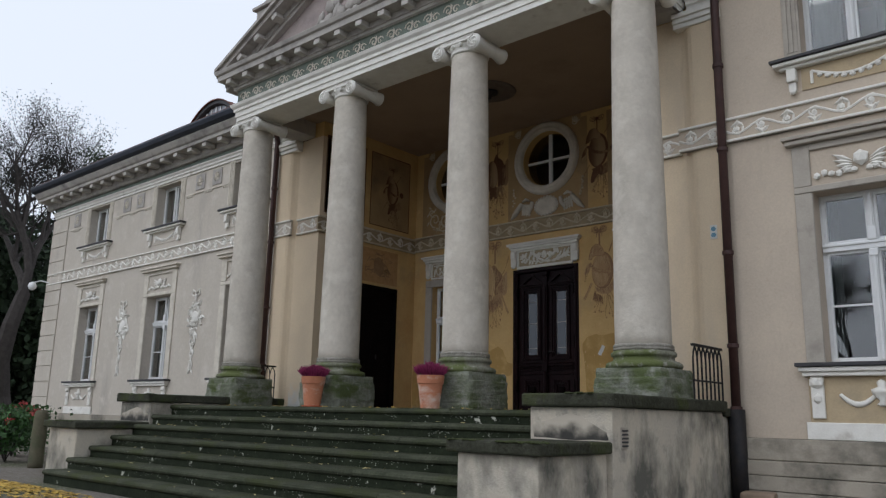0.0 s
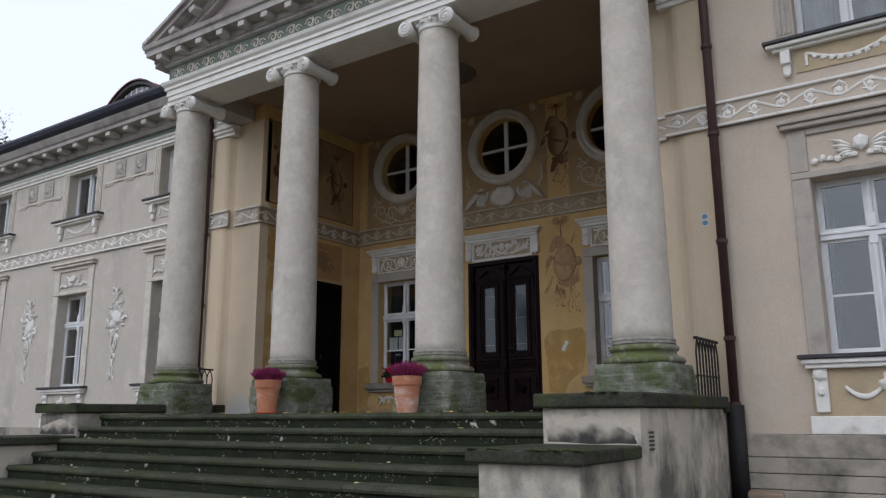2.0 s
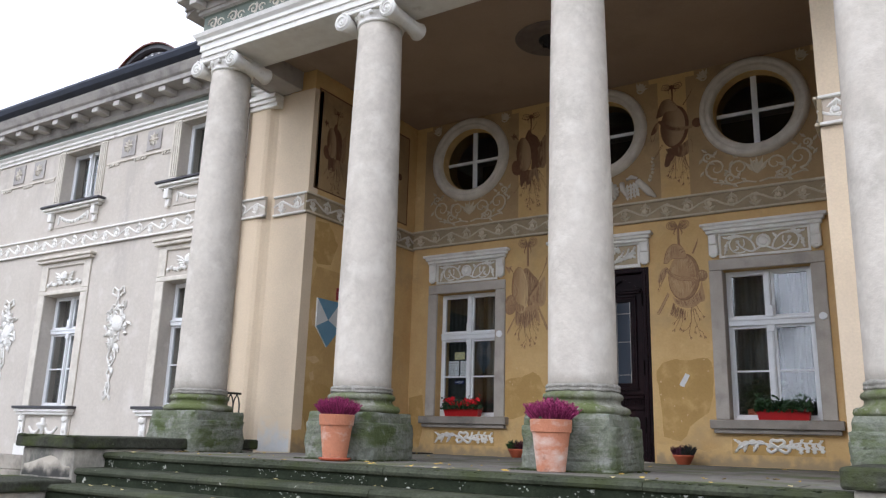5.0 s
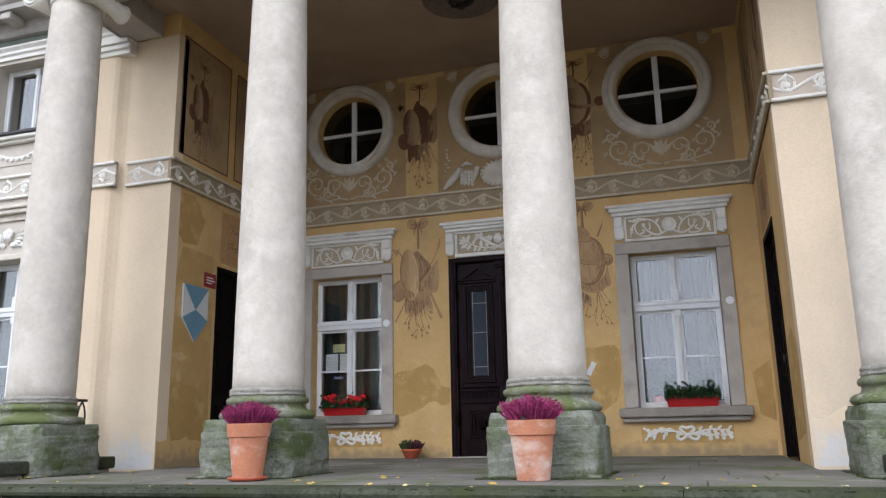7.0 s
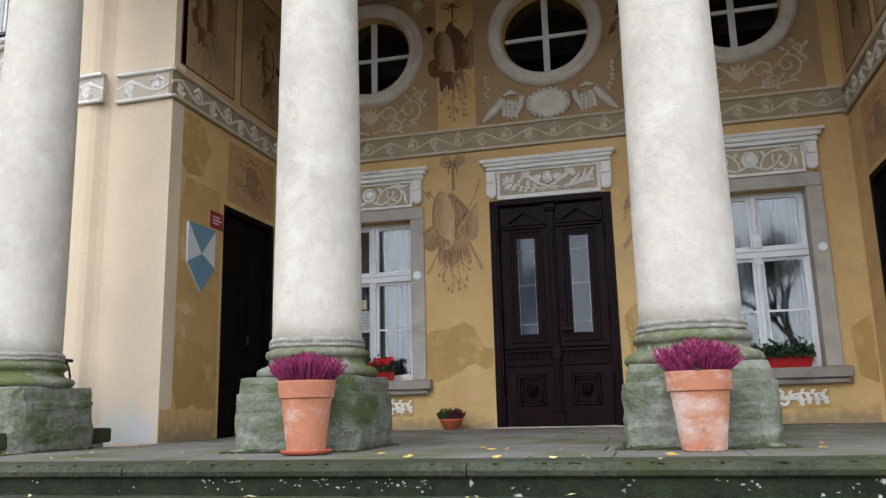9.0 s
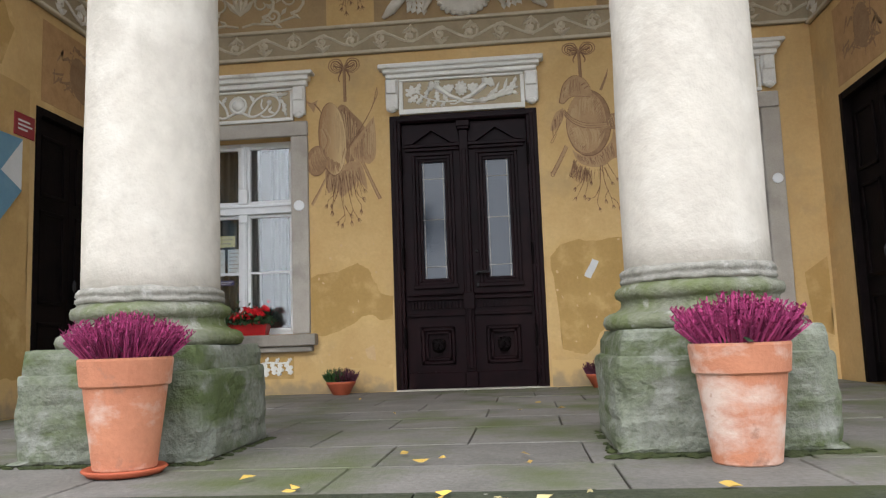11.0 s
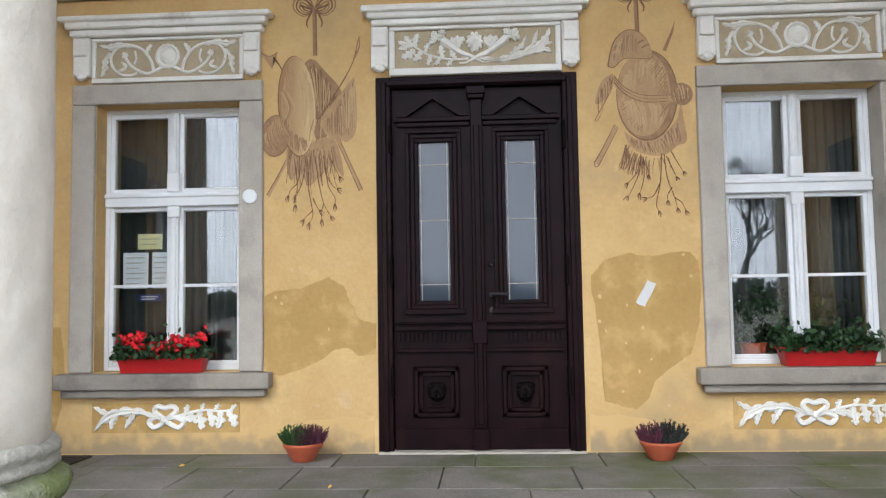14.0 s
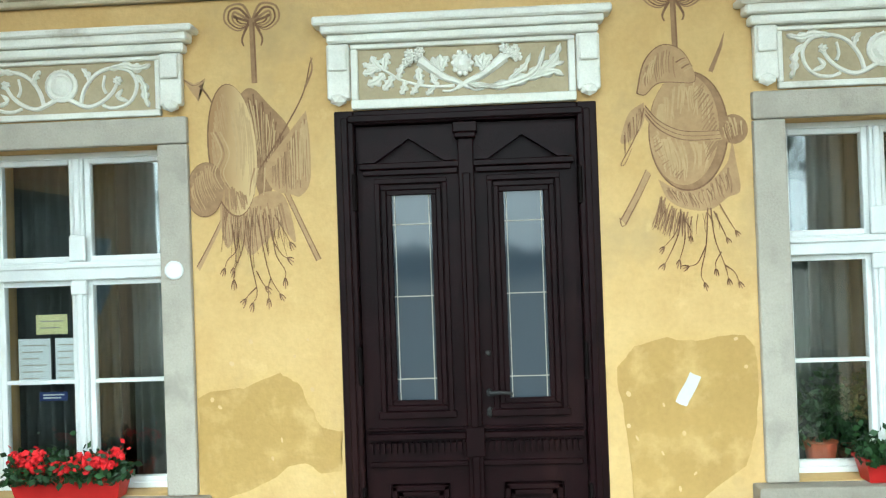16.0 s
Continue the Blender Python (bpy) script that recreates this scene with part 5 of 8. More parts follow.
# ---- entrance door ----
door = thing("door_1", 0, 0.0, 0, 0, "dark brown carved double door with etched glass panels, closed", "door", kind="structure")
part("door_frame", nb((-0.75, -0.64, -0.01, 0.3, 0, 2.78), (0.64, 0.75, -0.01, 0.3, 0, 2.78), (-0.64, 0.64, -0.01, 0.3, 2.70, 2.78), (-0.71, -0.67, -0.03, -0.008, 0, 2.74), (0.67, 0.71, -0.03, -0.008, 0, 2.74), (-0.67, 0.67, -0.03, -0.008, 2.71, 2.75), bev=0.006), WOOD, door)
for s in (-1, 1):
    def sx(a, b):
        return tuple(sorted((s * a, s * b)))
    L = []
    L.append((*sx(0.50, 0.635), 0.05, 0.11, 0.012, 2.695))
    L.append((*sx(0.006, 0.15), 0.05, 0.11, 0.012, 2.695))
    for z0, z1 in ((0.012, 0.24), (0.62, 1.07), (2.32, 2.695)):
        L.append((*sx(0.15, 0.50), 0.05, 0.11, z0, z1))
    bm = nb(*L)
    lf = part("door_leaf", bm, WOOD, door, "dark brown panelled leaf")
    part("bottom_board", nb((*sx(0.012, 0.63), 0.03, 0.05, 0.014, 0.17), bev=0.005), WOOD, lf)
    part("panel", nb((*sx(0.15, 0.50), 0.075, 0.10, 0.24, 0.62)), WOOD, lf)
    fr = []
    for o, y in ((0.0, 0.028), (0.035, 0.04)):
        a, b, c, d = 0.16 + o, 0.49 - o, 0.25 + o, 0.61 - o
        fr += [(*sx(a, b), y, 0.075, c, c + 0.03), (*sx(a, b), y, 0.075, d - 0.03, d), (*sx(a, a + 0.03), y, 0.075, c, d), (*sx(b - 0.03, b), y, 0.075, c, d)]
    part("panel_moulding", nb(*fr, bev=0.004), WOOD, lf)
    bm = bmesh.new()
    blob(bm, (s * 0.325, 0.06, 0.43), 0.07, 0.05, 0.075, 0, 0.06, 2)
    for q in (-1, 1):
        blob(bm, (s * 0.325 + q * 0.042, 0.045, 0.475), 0.030, 0.035, 0.026, -q * 0.4, 0.05)
        blob(bm, (s * 0.325 + q * 0.022, 0.028, 0.40), 0.026, 0.03, 0.022, 0, 0.05)
    blob(bm, (s * 0.325, 0.022, 0.428), 0.020, 0.03, 0.034)
    tube(bm, [(s * 0.325 + 0.045 * math.cos(0.4 + k * 0.39), 0.012, 0.385 - 0.05 * math.sin(0.4 + k * 0.39)) for k in range(7)], 0.006, 6)
    part("boss", bm, WOOD_OLD, lf, "dark carved lion boss with a ring")
    fr = []
    for o, y in ((-0.035, 0.02), (0.0, 0.035), (0.03, 0.048)):
        a, b, c, d = 0.15 + o, 0.50 - o, 1.07 + o, 2.32 - o
        fr += [(*sx(a, b), y, 0.06, c - 0.03, c), (*sx(a, b), y, 0.06, d, d + 0.03), (*sx(a, a + 0.03), y, 0.06, c, d), (*sx(b - 0.03, b), y, 0.06, c, d)]
    fr.append((*sx(0.10, 0.55), 0.015, 0.05, 1.0, 1.04))
    part("glazing_moulding", nb(*fr, bev=0.004), WOOD, lf)
    g = part("glass_panel", nb((*sx(0.152, 0.498), 0.078, 0.084, 1.072, 2.318)), FROST, lf, "frosted glass with clear line pattern, reflected sky in its grey-blue tint")
    g.visible_shadow = False
    part("glass_lines", nb((s * 0.225 - 0.0025, s * 0.225 + 0.0025, 0.072, 0.0775, 1.08, 2.31), (s * 0.425 - 0.0025, s * 0.425 + 0.0025, 0.072, 0.0775, 1.08, 2.31), *[(*sx(0.18, 0.47), 0.071, 0.0772, z - 0.0025, z + 0.0025) for z in (1.22, 1.70, 2.12)]), STONE, lf, "pale etched lines")
    # belt with dentils
    bt = part("belt", nb((*sx(0.02, 0.62), 0.0, 0.05, 0.88, 0.915), (*sx(0.03, 0.61), 0.02, 0.05, 0.72, 0.75), (*sx(0.02, 0.62), 0.01, 0.05, 0.93, 0.945), bev=0.005), WOOD, lf)
    part("dentils", nb(*[(s * (0.055 + 0.034 * i) - 0.010, s * (0.055 + 0.034 * i) + 0.010, 0.015, 0.05, 0.80, 0.86) for i in range(17)]), WOOD, bt)
    # little pediment over the glass
    bm = nb((*sx(0.03, 0.62), 0.005, 0.05, 2.44, 2.475), (*sx(0.05, 0.60), 0.02, 0.05, 2.405, 2.437), bev=0.005)
    for q in (-1, 1):
        pts = [(s * 0.325 + q * 0.27, 2.478), (s * 0.325, 2.655), (s * 0.325, 2.61), (s * 0.325 + q * 0.20, 2.478)]
        prism(bm, pts if q < 0 else pts[::-1], 0.0, 0.05)
    part("pediment", bm, WOOD, lf)
    part("hinges", nb(*[(s * 0.645 - 0.012, s * 0.645 + 0.012, -0.025, 0.05, z, z + 0.22) for z in (0.4, 1.2, 2.2)], bev=0.008), WOOD_OLD, door)
bm = nb((-0.045, 0.045, 0.0, 0.05, 0.17, 2.60), (-0.022, 0.022, -0.02, 0.0, 0.2, 2.4), (-0.06, 0.06, -0.03, 0.05, 2.60, 2.63), (-0.07, 0.07, -0.04, 0.05, 2.63, 2.69), (-0.06, 0.06, -0.02, 0.05, 0.02, 0.17), (-0.055, 0.055, -0.025, 0.05, 0.78, 0.95), bev=0.006)
part("centre_post", bm, WOOD, door)
bm = bmesh.new()
tube(bm, [(0.09, 0.05, 1.14), (0.09, -0.02, 1.14)], 0.018, 8)
tube(bm, [(0.09, -0.02, 1.14), (0.15, -0.025, 1.143), (0.22, -0.02, 1.135)], [0.014, 0.012, 0.009], 8)
blob(bm, (0.09, 0.045, 1.02), 0.022, 0.012, 0.035)
blob(bm, (0.09, 0.045, 1.36), 0.02, 0.02, 0.02)
part("door_handle", bm, IRON, door, "black lever handle")
part("threshold", nb((-0.75, 0.75, -0.06, 0.3, -0.06, 0.01), bev=0.006), STONE, door, "worn stone threshold")
# lintel over the door
ent = thing("door_lintel", 0, 0, 2.78, 0, "white stucco door lintel with leaf relief and brackets", "door lintel", kind="structure")
part("cornice", nb((-0.80, 0.80, -0.10, 0.0, 0.43, 0.53), (-0.77, 0.77, -0.075, 0.0, 0.38, 0.427), (-0.84, 0.84, -0.13, 0.0, 0.47, 0.52), bev=0.01), WHITE, ent)
for s in (-1, 1):
    bm = nb((s * 0.71 - 0.065, s * 0.71 + 0.065, -0.06, 0, 0.06, 0.377), (s * 0.71 - 0.055, s * 0.71 + 0.055, -0.085, -0.058, 0.22, 0.36), bev=0.012)
    blob(bm, (s * 0.71, -0.05, 0.06), 0.055, 0.035, 0.04)
    part("bracket", bm, WHITE, ent)
part("frame", nb((-0.64, 0.64, -0.045, 0, 0.003, 0.055), (-0.64, 0.64, -0.035, 0, 0.35, 0.377), (-0.64, -0.60, -0.035, 0, 0.057, 0.348), (0.60, 0.64, -0.035, 0, 0.057, 0.348), bev=0.005), WHITE, ent)
part("panel", nb((-0.60, 0.60, -0.006, 0, 0.056, 0.349)), LINTELBACK, ent)
bm = bmesh.new()
random.seed(3)
cornucopia_panel(bm, 1.18, 0.28, 0.0)
bmesh.ops.translate(bm, verts=bm.verts, vec=(0, -0.008, 0.205))
part("leaf_relief", bm, WHITE, ent, "white relief of two flower horns and leaves")

# ---- portico: side doors ----
for s, nm in ((-1, "door_2"), (1, "door_3")):
    d = thing(nm, s * (XP + 0.06), -1.14, 0, 0, "blackened panelled wooden side door, closed", "door", "side doors of the portico", "structure")
    a, b = sorted((0.0, s * 0.06))
    part("door_frame", nb((min(s * -0.07, s * 0.06), max(s * -0.07, s * 0.06), -0.6, -0.53, 0, 2.56), (min(s * -0.07, s * 0.06), max(s * -0.07, s * 0.06), 0.53, 0.6, 0, 2.56), (min(s * -0.07, s * 0.06), max(s * -0.07, s * 0.06), -0.53, 0.53, 2.49, 2.56), bev=0.006), WOOD_OLD, d)
    for q in (-1, 1):
        y0, y1 = sorted((q * 0.004, q * 0.527))
        lf = part("door_leaf", nb((a, b, y0, y1, 0.01, 2.487)), WOOD_OLD, d)
        xi = -s * 0.002
        for z0, z1 in ((0.15, 0.75), (0.9, 1.7), (1.82, 2.35)):
            bm = nb(*[(min(xi, xi - s * 0.018), max(xi, xi - s * 0.018), *v) for v in ((y0 + 0.08, y1 - 0.08, z0, z0 + 0.03), (y0 + 0.08, y1 - 0.08, z1 - 0.03, z1), (y0 + 0.08, y0 + 0.11, z0, z1), (y1 - 0.11, y1 - 0.08, z0, z1))], bev=0.004)
            part("panel_moulding", bm, WOOD_OLD, lf)
    bm = bmesh.new()
    blob(bm, (-s * 0.03, 0.06, 1.08), 0.02, 0.02, 0.06)
    part("door_handle", bm, IRON, d)

# ---- terrace floor of flagstones ----
floor = solid("floor", nb((-3.45, 3.45, -5.18, 0.0, -0.06, -0.022), (-4.29, 4.37, -5.15, -2.8, -0.064, -0.026)), JOINT, "terrace floor of worn grey flagstones", "floor")
random.seed(21)
y = -5.168
row = 0
while y < -0.05:
    dpt = min(random.choice((0.55, 0.62, 0.70)), -0.004 - y)
    if -0.004 - (y + dpt) < 0.3:
        dpt = -0.004 - y
    hw = 4.28 if y + dpt < -2.75 else 3.44
    x = -hw - random.uniform(0, 0.4)
    while x < hw - 0.05:
        w = random.uniform(0.62, 1.05)
        xa, xb = max(x, -hw), min(x + w, hw)
        x += w
        if xb - xa < 0.08:
            continue
        bm = nb((xa + 0.004, xb - 0.004, y + 0.004, y + dpt - 0.004, -0.04, random.uniform(-0.005, 0.0)), bev=0.004)
        part("flagstone", bm, FLAG, floor)
    y += dpt
    row += 1

# ---- painted trophies on the wall ----
def trophy(x, z, variant, dark=False, rz=0.0, y=0.0, k=1.0):
    """A painted bundle of shield, drapery, spears and sprigs that hangs from a bow."""
    m = thing("mural", x, y, z, rz, "dark umber painted trophy of arms" if dark else "faded sepia wall painting of shield, drapery and sprigs", "wall painting", "painted trophies" if not dark else "painted upper trophies", "structure")
    A, Bm, C, D = (UMBER2, UMBER2, UMBER, UMBER) if dark else (SEPIA0, SEPIA1, SEPIA2, SEPIA3)
    random.seed(variant * 7 + 1)

    def P(pts):
        return [(a * k, b * k) for a, b in pts]

    bm = bmesh.new()
    for s in (-1, 1):
        for o in (0.0, 0.03, 0.055):
            ribbon(bm, P([(0, 0.72), (s * 0.05, 0.79 - o), (s * (0.14 - o), 0.80 - o), (s * (0.17 - o), 0.73), (s * 0.10, 0.69 + 0.4 * o), (0, 0.715)]), 0.014 * k, -0.0045 - 0.01 * o)
        ribbon(bm, P([(s * 0.01, 0.75), (s * 0.06, 0.68), (s * 0.05, 0.64)]), 0.018 * k, -0.0045)
    ribbon(bm, P([(0.0, 0.78), (0.005, 0.6), (-0.004, 0.42)]), 0.035 * k, -0.004)
    part("bow", bm, D if dark else SEPIA2, m)
    shield, cloth, line = (UMB_SHIELD, UMB_CLOTH, UMBER) if dark else (MUR_SHIELD, MUR_CLOTH, MUR_LINE)
    deep = UMBER if dark else MUR_DEEP

    def area(name, pts, material, depth, smooth=True):
        bm = bmesh.new()
        c = curve_through(pts + [pts[0]], 5)[:-1] if smooth else pts
        if sum(a[0] * b[1] - b[0] * a[1] for a, b in zip(c, c[1:] + c[:1])) < 0:
            c = c[::-1]
        sheet(bm, P(c), depth)
        part(name, bm, material, m)

    def stroke(bm, pts, w, depth=-0.0088):
        ribbon(bm, P(curve_through(pts, 5)), w * k, depth)

    if variant == 1:
        sc, ox, oz = (-0.134, 0.055), 0.146, 0.32
        area("drapery", [(-0.12, 0.34), (-0.07, 0.46), (-0.02, 0.50), (0.02, 0.42), (0.10, 0.36), (0.155, 0.27), (0.17, 0.18), (0.10, 0.0), (0.04, -0.1), (-0.05, 0.1)], deep, -0.003)
        area("banner", [(0.03, -0.03), (0.15, 0.16), (0.28, 0.34), (0.30, 0.16), (0.305, -0.10), (0.25, -0.25), (0.16, -0.235), (0.09, -0.25), (0.01, -0.23)], cloth, -0.0038)
        area("ball", oval(-0.268, -0.176, 0.10, 0.14, 0.25, 20), deep, -0.0042, False)
        area("fringe_cloth", [(-0.21, -0.22), (0.0, -0.25), (0.12, -0.24), (0.15, -0.50), (0.07, -0.36), (0.02, -0.45), (-0.06, -0.52), (-0.11, -0.44), (-0.18, -0.54), (-0.21, -0.40)], cloth, -0.0046)
        tilt = 0.10
    else:
        sc, ox, oz = (0.02, 0.065), 0.225, 0.355
        area("drapery", [(-0.13, -0.29), (0.1, -0.26), (0.30, -0.14), (0.33, -0.22), (0.355, -0.33), (0.25, -0.40), (0.12, -0.46), (0.0, -0.42), (-0.09, -0.38)], cloth, -0.0038)
        area("ball", oval(0.365, 0.065, 0.075, 0.08, 0.2, 20), deep, -0.0042, False)
        area("tassel", [(-0.22, 0.20), (-0.28, 0.16), (-0.34, 0.06), (-0.36, -0.02), (-0.30, 0.0), (-0.25, 0.06), (-0.23, 0.14)], cloth, -0.0042)
        area("fringe_cloth", [(-0.12, -0.36), (0.0, -0.42), (-0.05, -0.50), (-0.10, -0.58), (-0.16, -0.56)], deep, -0.0036)
        tilt = -0.06
    area("shield_edge", oval(sc[0], sc[1], ox, oz, tilt, 32), line, -0.0054, False)
    area("shield", oval(sc[0] - 0.004, sc[1] + 0.003, ox - 0.006, oz - 0.006, tilt, 32), deep if variant != 1 else shield, -0.0062, False)
    if variant != 1:
        area("shield_face", oval(sc[0] - 0.022, sc[1] + 0.004, ox - 0.035, oz - 0.03, tilt, 32), shield, -0.0070, False)
        area("helmet", [(-0.265, 0.25), (-0.225, 0.40), (-0.17, 0.51), (-0.09, 0.545), (-0.01, 0.515), (0.06, 0.43), (0.085, 0.36), (0.03, 0.315), (-0.09, 0.335), (-0.17, 0.27)], shield, -0.0084)
        area("strap", [(-0.235, 0.19), (-0.19, 0.20), (-0.05, 0.08), (0.1, 0.03), (0.29, 0.035), (0.29, 0.0), (0.1, -0.02), (-0.07, 0.03), (-0.2, 0.13)], cloth, -0.0078)
    else:
        area("drapery_fold", [(-0.27, 0.10), (-0.22, 0.14), (-0.18, 0.04), (-0.15, -0.10), (-0.19, -0.22), (-0.24, -0.10)], cloth, -0.0070)
    bm = bmesh.new()
    if variant == 1:
        stroke(bm, [(-0.31, 0.42), (-0.27, 0.38), (-0.235, 0.33)], 0.018)
        area("axe_head", [(-0.40, 0.45), (-0.36, 0.40), (-0.33, 0.34), (-0.31, 0.40), (-0.25, 0.44), (-0.31, 0.45), (-0.335, 0.50), (-0.35, 0.45)], deep, -0.0040, False)
        stroke(bm, [(0.02, -0.03), (0.15, 0.18), (0.28, 0.36), (0.30, 0.44), (0.35, 0.53)], 0.010)
        stroke(bm, [(0.03, 0.49), (0.08, 0.54), (0.12, 0.62)], 0.010)
        for dx in (0.0, 0.018):
            stroke(bm, [(-0.21 + dx, -0.44), (-0.27 + dx, -0.56), (-0.335 + dx, -0.65)], 0.006)
            stroke(bm, [(0.11 + dx, -0.25), (0.2 + dx, -0.44), (0.30 + dx, -0.645)], 0.006)
        stroke(bm, [(0.15, -0.28), (0.20, -0.36), (0.25, -0.42)], 0.010)
        for i in range(5):
            stroke(bm, [(0.08 + 0.045 * i, 0.0 + 0.06 * i), (0.085 + 0.045 * i, -0.1), (0.07 + 0.04 * i, -0.22)], 0.005)
            stroke(bm, [(-0.06 + 0.04 * i, 0.42 - 0.02 * i), (-0.02 + 0.04 * i, 0.28), (0.0 + 0.035 * i, 0.14 - 0.02 * i)], 0.005)
            stroke(bm, [(-0.19 + 0.07 * i, -0.28), (-0.18 + 0.07 * i, -0.40), (-0.2 + 0.08 * i, -0.50)], 0.006)
        stroke(bm, oval(-0.268, -0.176, 0.10, 0.14, 0.25, 12), 0.006)
        tips = [((0.0, -0.40), (-0.03, -0.62), (-0.08, -0.76)), ((0.0, -0.42), (-0.02, -0.75), (-0.015, -0.93)), ((-0.02, -0.76), (-0.05, -0.84), (-0.06, -0.88)), ((0.03, -0.40), (0.08, -0.66), (0.12, -0.88)), ((0.04, -0.44), (0.10, -0.60), (0.13, -0.72)), ((0.05, -0.42), (0.11, -0.52), (0.15, -0.62)), ((-0.06, -0.46), (-0.13, -0.56), (-0.18, -0.66)), ((0.0, -0.78), (0.02, -0.80), (0.03, -0.82)), ((0.1, -0.8), (0.14, -0.82), (0.16, -0.88))]
    else:
        for dx in (0.0, 0.02):
            stroke(bm, [(-0.19 + dx, -0.21), (-0.28 + dx, -0.35), (-0.38 + dx, -0.49)], 0.007)
        stroke(bm, [(0.17, 0.40), (0.24, 0.50), (0.28, 0.56), (0.32, 0.64)], 0.014)
        stroke(bm, [(-0.24, 0.18), (-0.30, 0.10), (-0.36, -0.02), (-0.34, -0.15), (-0.30, -0.06), (-0.27, 0.02)], 0.008)
        stroke(bm, [(-0.265, 0.25), (-0.225, 0.40), (-0.17, 0.51), (-0.09, 0.545), (-0.01, 0.515), (0.06, 0.43), (0.085, 0.36), (0.03, 0.315), (-0.09, 0.335), (-0.17, 0.27), (-0.265, 0.25)], 0.006, -0.0092)
        for i in range(3):
            stroke(bm, [(-0.02 + 0.02 * i, 0.47 - 0.03 * i), (0.01 + 0.02 * i, 0.48 - 0.03 * i), (0.035 + 0.02 * i, 0.46 - 0.03 * i)], 0.008, -0.0094)
        stroke(bm, [(-0.235, 0.18), (-0.07, 0.02), (0.1, -0.025), (0.29, -0.005)], 0.005)
        stroke(bm, [(-0.235, 0.2), (-0.05, 0.09), (0.1, 0.04), (0.29, 0.04)], 0.005)
        for i in range(7):
            stroke(bm, [(-0.14 + 0.025 * i, -0.40), (-0.15 + 0.028 * i, -0.50), (-0.17 + 0.03 * i, -0.58 + 0.01 * (i % 3))], 0.005)
            stroke(bm, [(-0.1 + 0.06 * i, -0.32 + 0.02 * i), (-0.08 + 0.06 * i, -0.36 + 0.02 * i), (-0.05 + 0.055 * i, -0.41)], 0.005)
        tips = [((0.0, -0.46), (-0.03, -0.62), (-0.07, -0.74)), ((-0.01, -0.56), (-0.07, -0.66), (-0.10, -0.71)), ((0.0, -0.52), (0.01, -0.64), (0.0, -0.76)), ((0.13, -0.46), (0.12, -0.70), (0.12, -0.88)), ((0.12, -0.70), (0.08, -0.78), (0.06, -0.82)), ((0.13, -0.50), (0.17, -0.66), (0.19, -0.80)), ((0.15, -0.48), (0.23, -0.70), (0.28, -0.90)), ((0.2, -0.62), (0.25, -0.66), (0.27, -0.62)), ((0.22, -0.72), (0.24, -0.82), (0.23, -0.88))]
    part("outline", bm, line, m)
    bm = bmesh.new()
    for i, (p0, p1, p2) in enumerate(tips):
        stroke(bm, [p0, p1, p2], 0.007, -0.0034)
        a = math.atan2(p2[1] - p1[1], p2[0] - p1[0])
        for d in (-0.5, 0.0, 0.5):
            e = (p2[0] + 0.055 * math.cos(a + d), p2[1] + 0.055 * math.sin(a + d))
            stroke(bm, [p2, ((p2[0] + e[0]) / 2 - 0.008 * d, (p2[1] + e[1]) / 2), e], 0.010, -0.0036)
        for d in (-0.9, 0.9):
            e = (p1[0] + 0.05 * math.cos(a + d), p1[1] + 0.05 * math.sin(a + d))
            stroke(bm, [p1, ((p1[0] + e[0]) / 2, (p1[1] + e[1]) / 2), e], 0.007, -0.0035)
    for i in range(16):
        x0 = random.uniform(-0.14, 0.16)
        z0 = -0.42 - random.uniform(0.0, 0.06)
        stroke(bm, [(x0, z0), (x0 * 1.1, z0 - 0.08), (x0 * 1.25, z0 - random.uniform(0.1, 0.24))], 0.006, -0.0033)
    tagged(part("sprigs", bm, line, m), kind="stuff")
    return m


# the two faded trophies beside the door, drawn in washes and brush strokes
MUR_MID = mat("sepia_mid_wash", (0.255, 0.150, 0.080), (0.33, 0.20, 0.105), 14, bump=0.05, grain=0.08)
MUR_SOFT = mat("sepia_soft_wash", (0.365, 0.225, 0.118), (0.44, 0.285, 0.148), 10, bump=0.05, grain=0.06)
MUR_PALE = mat("sepia_pale_wash", (0.49, 0.34, 0.18), (0.43, 0.29, 0.15), 10, bump=0.05, grain=0.05)
MUR_DARK = mat("sepia_dark_stroke", (0.155, 0.082, 0.045), (0.22, 0.125, 0.068), 16, bump=0.05, grain=0.1)


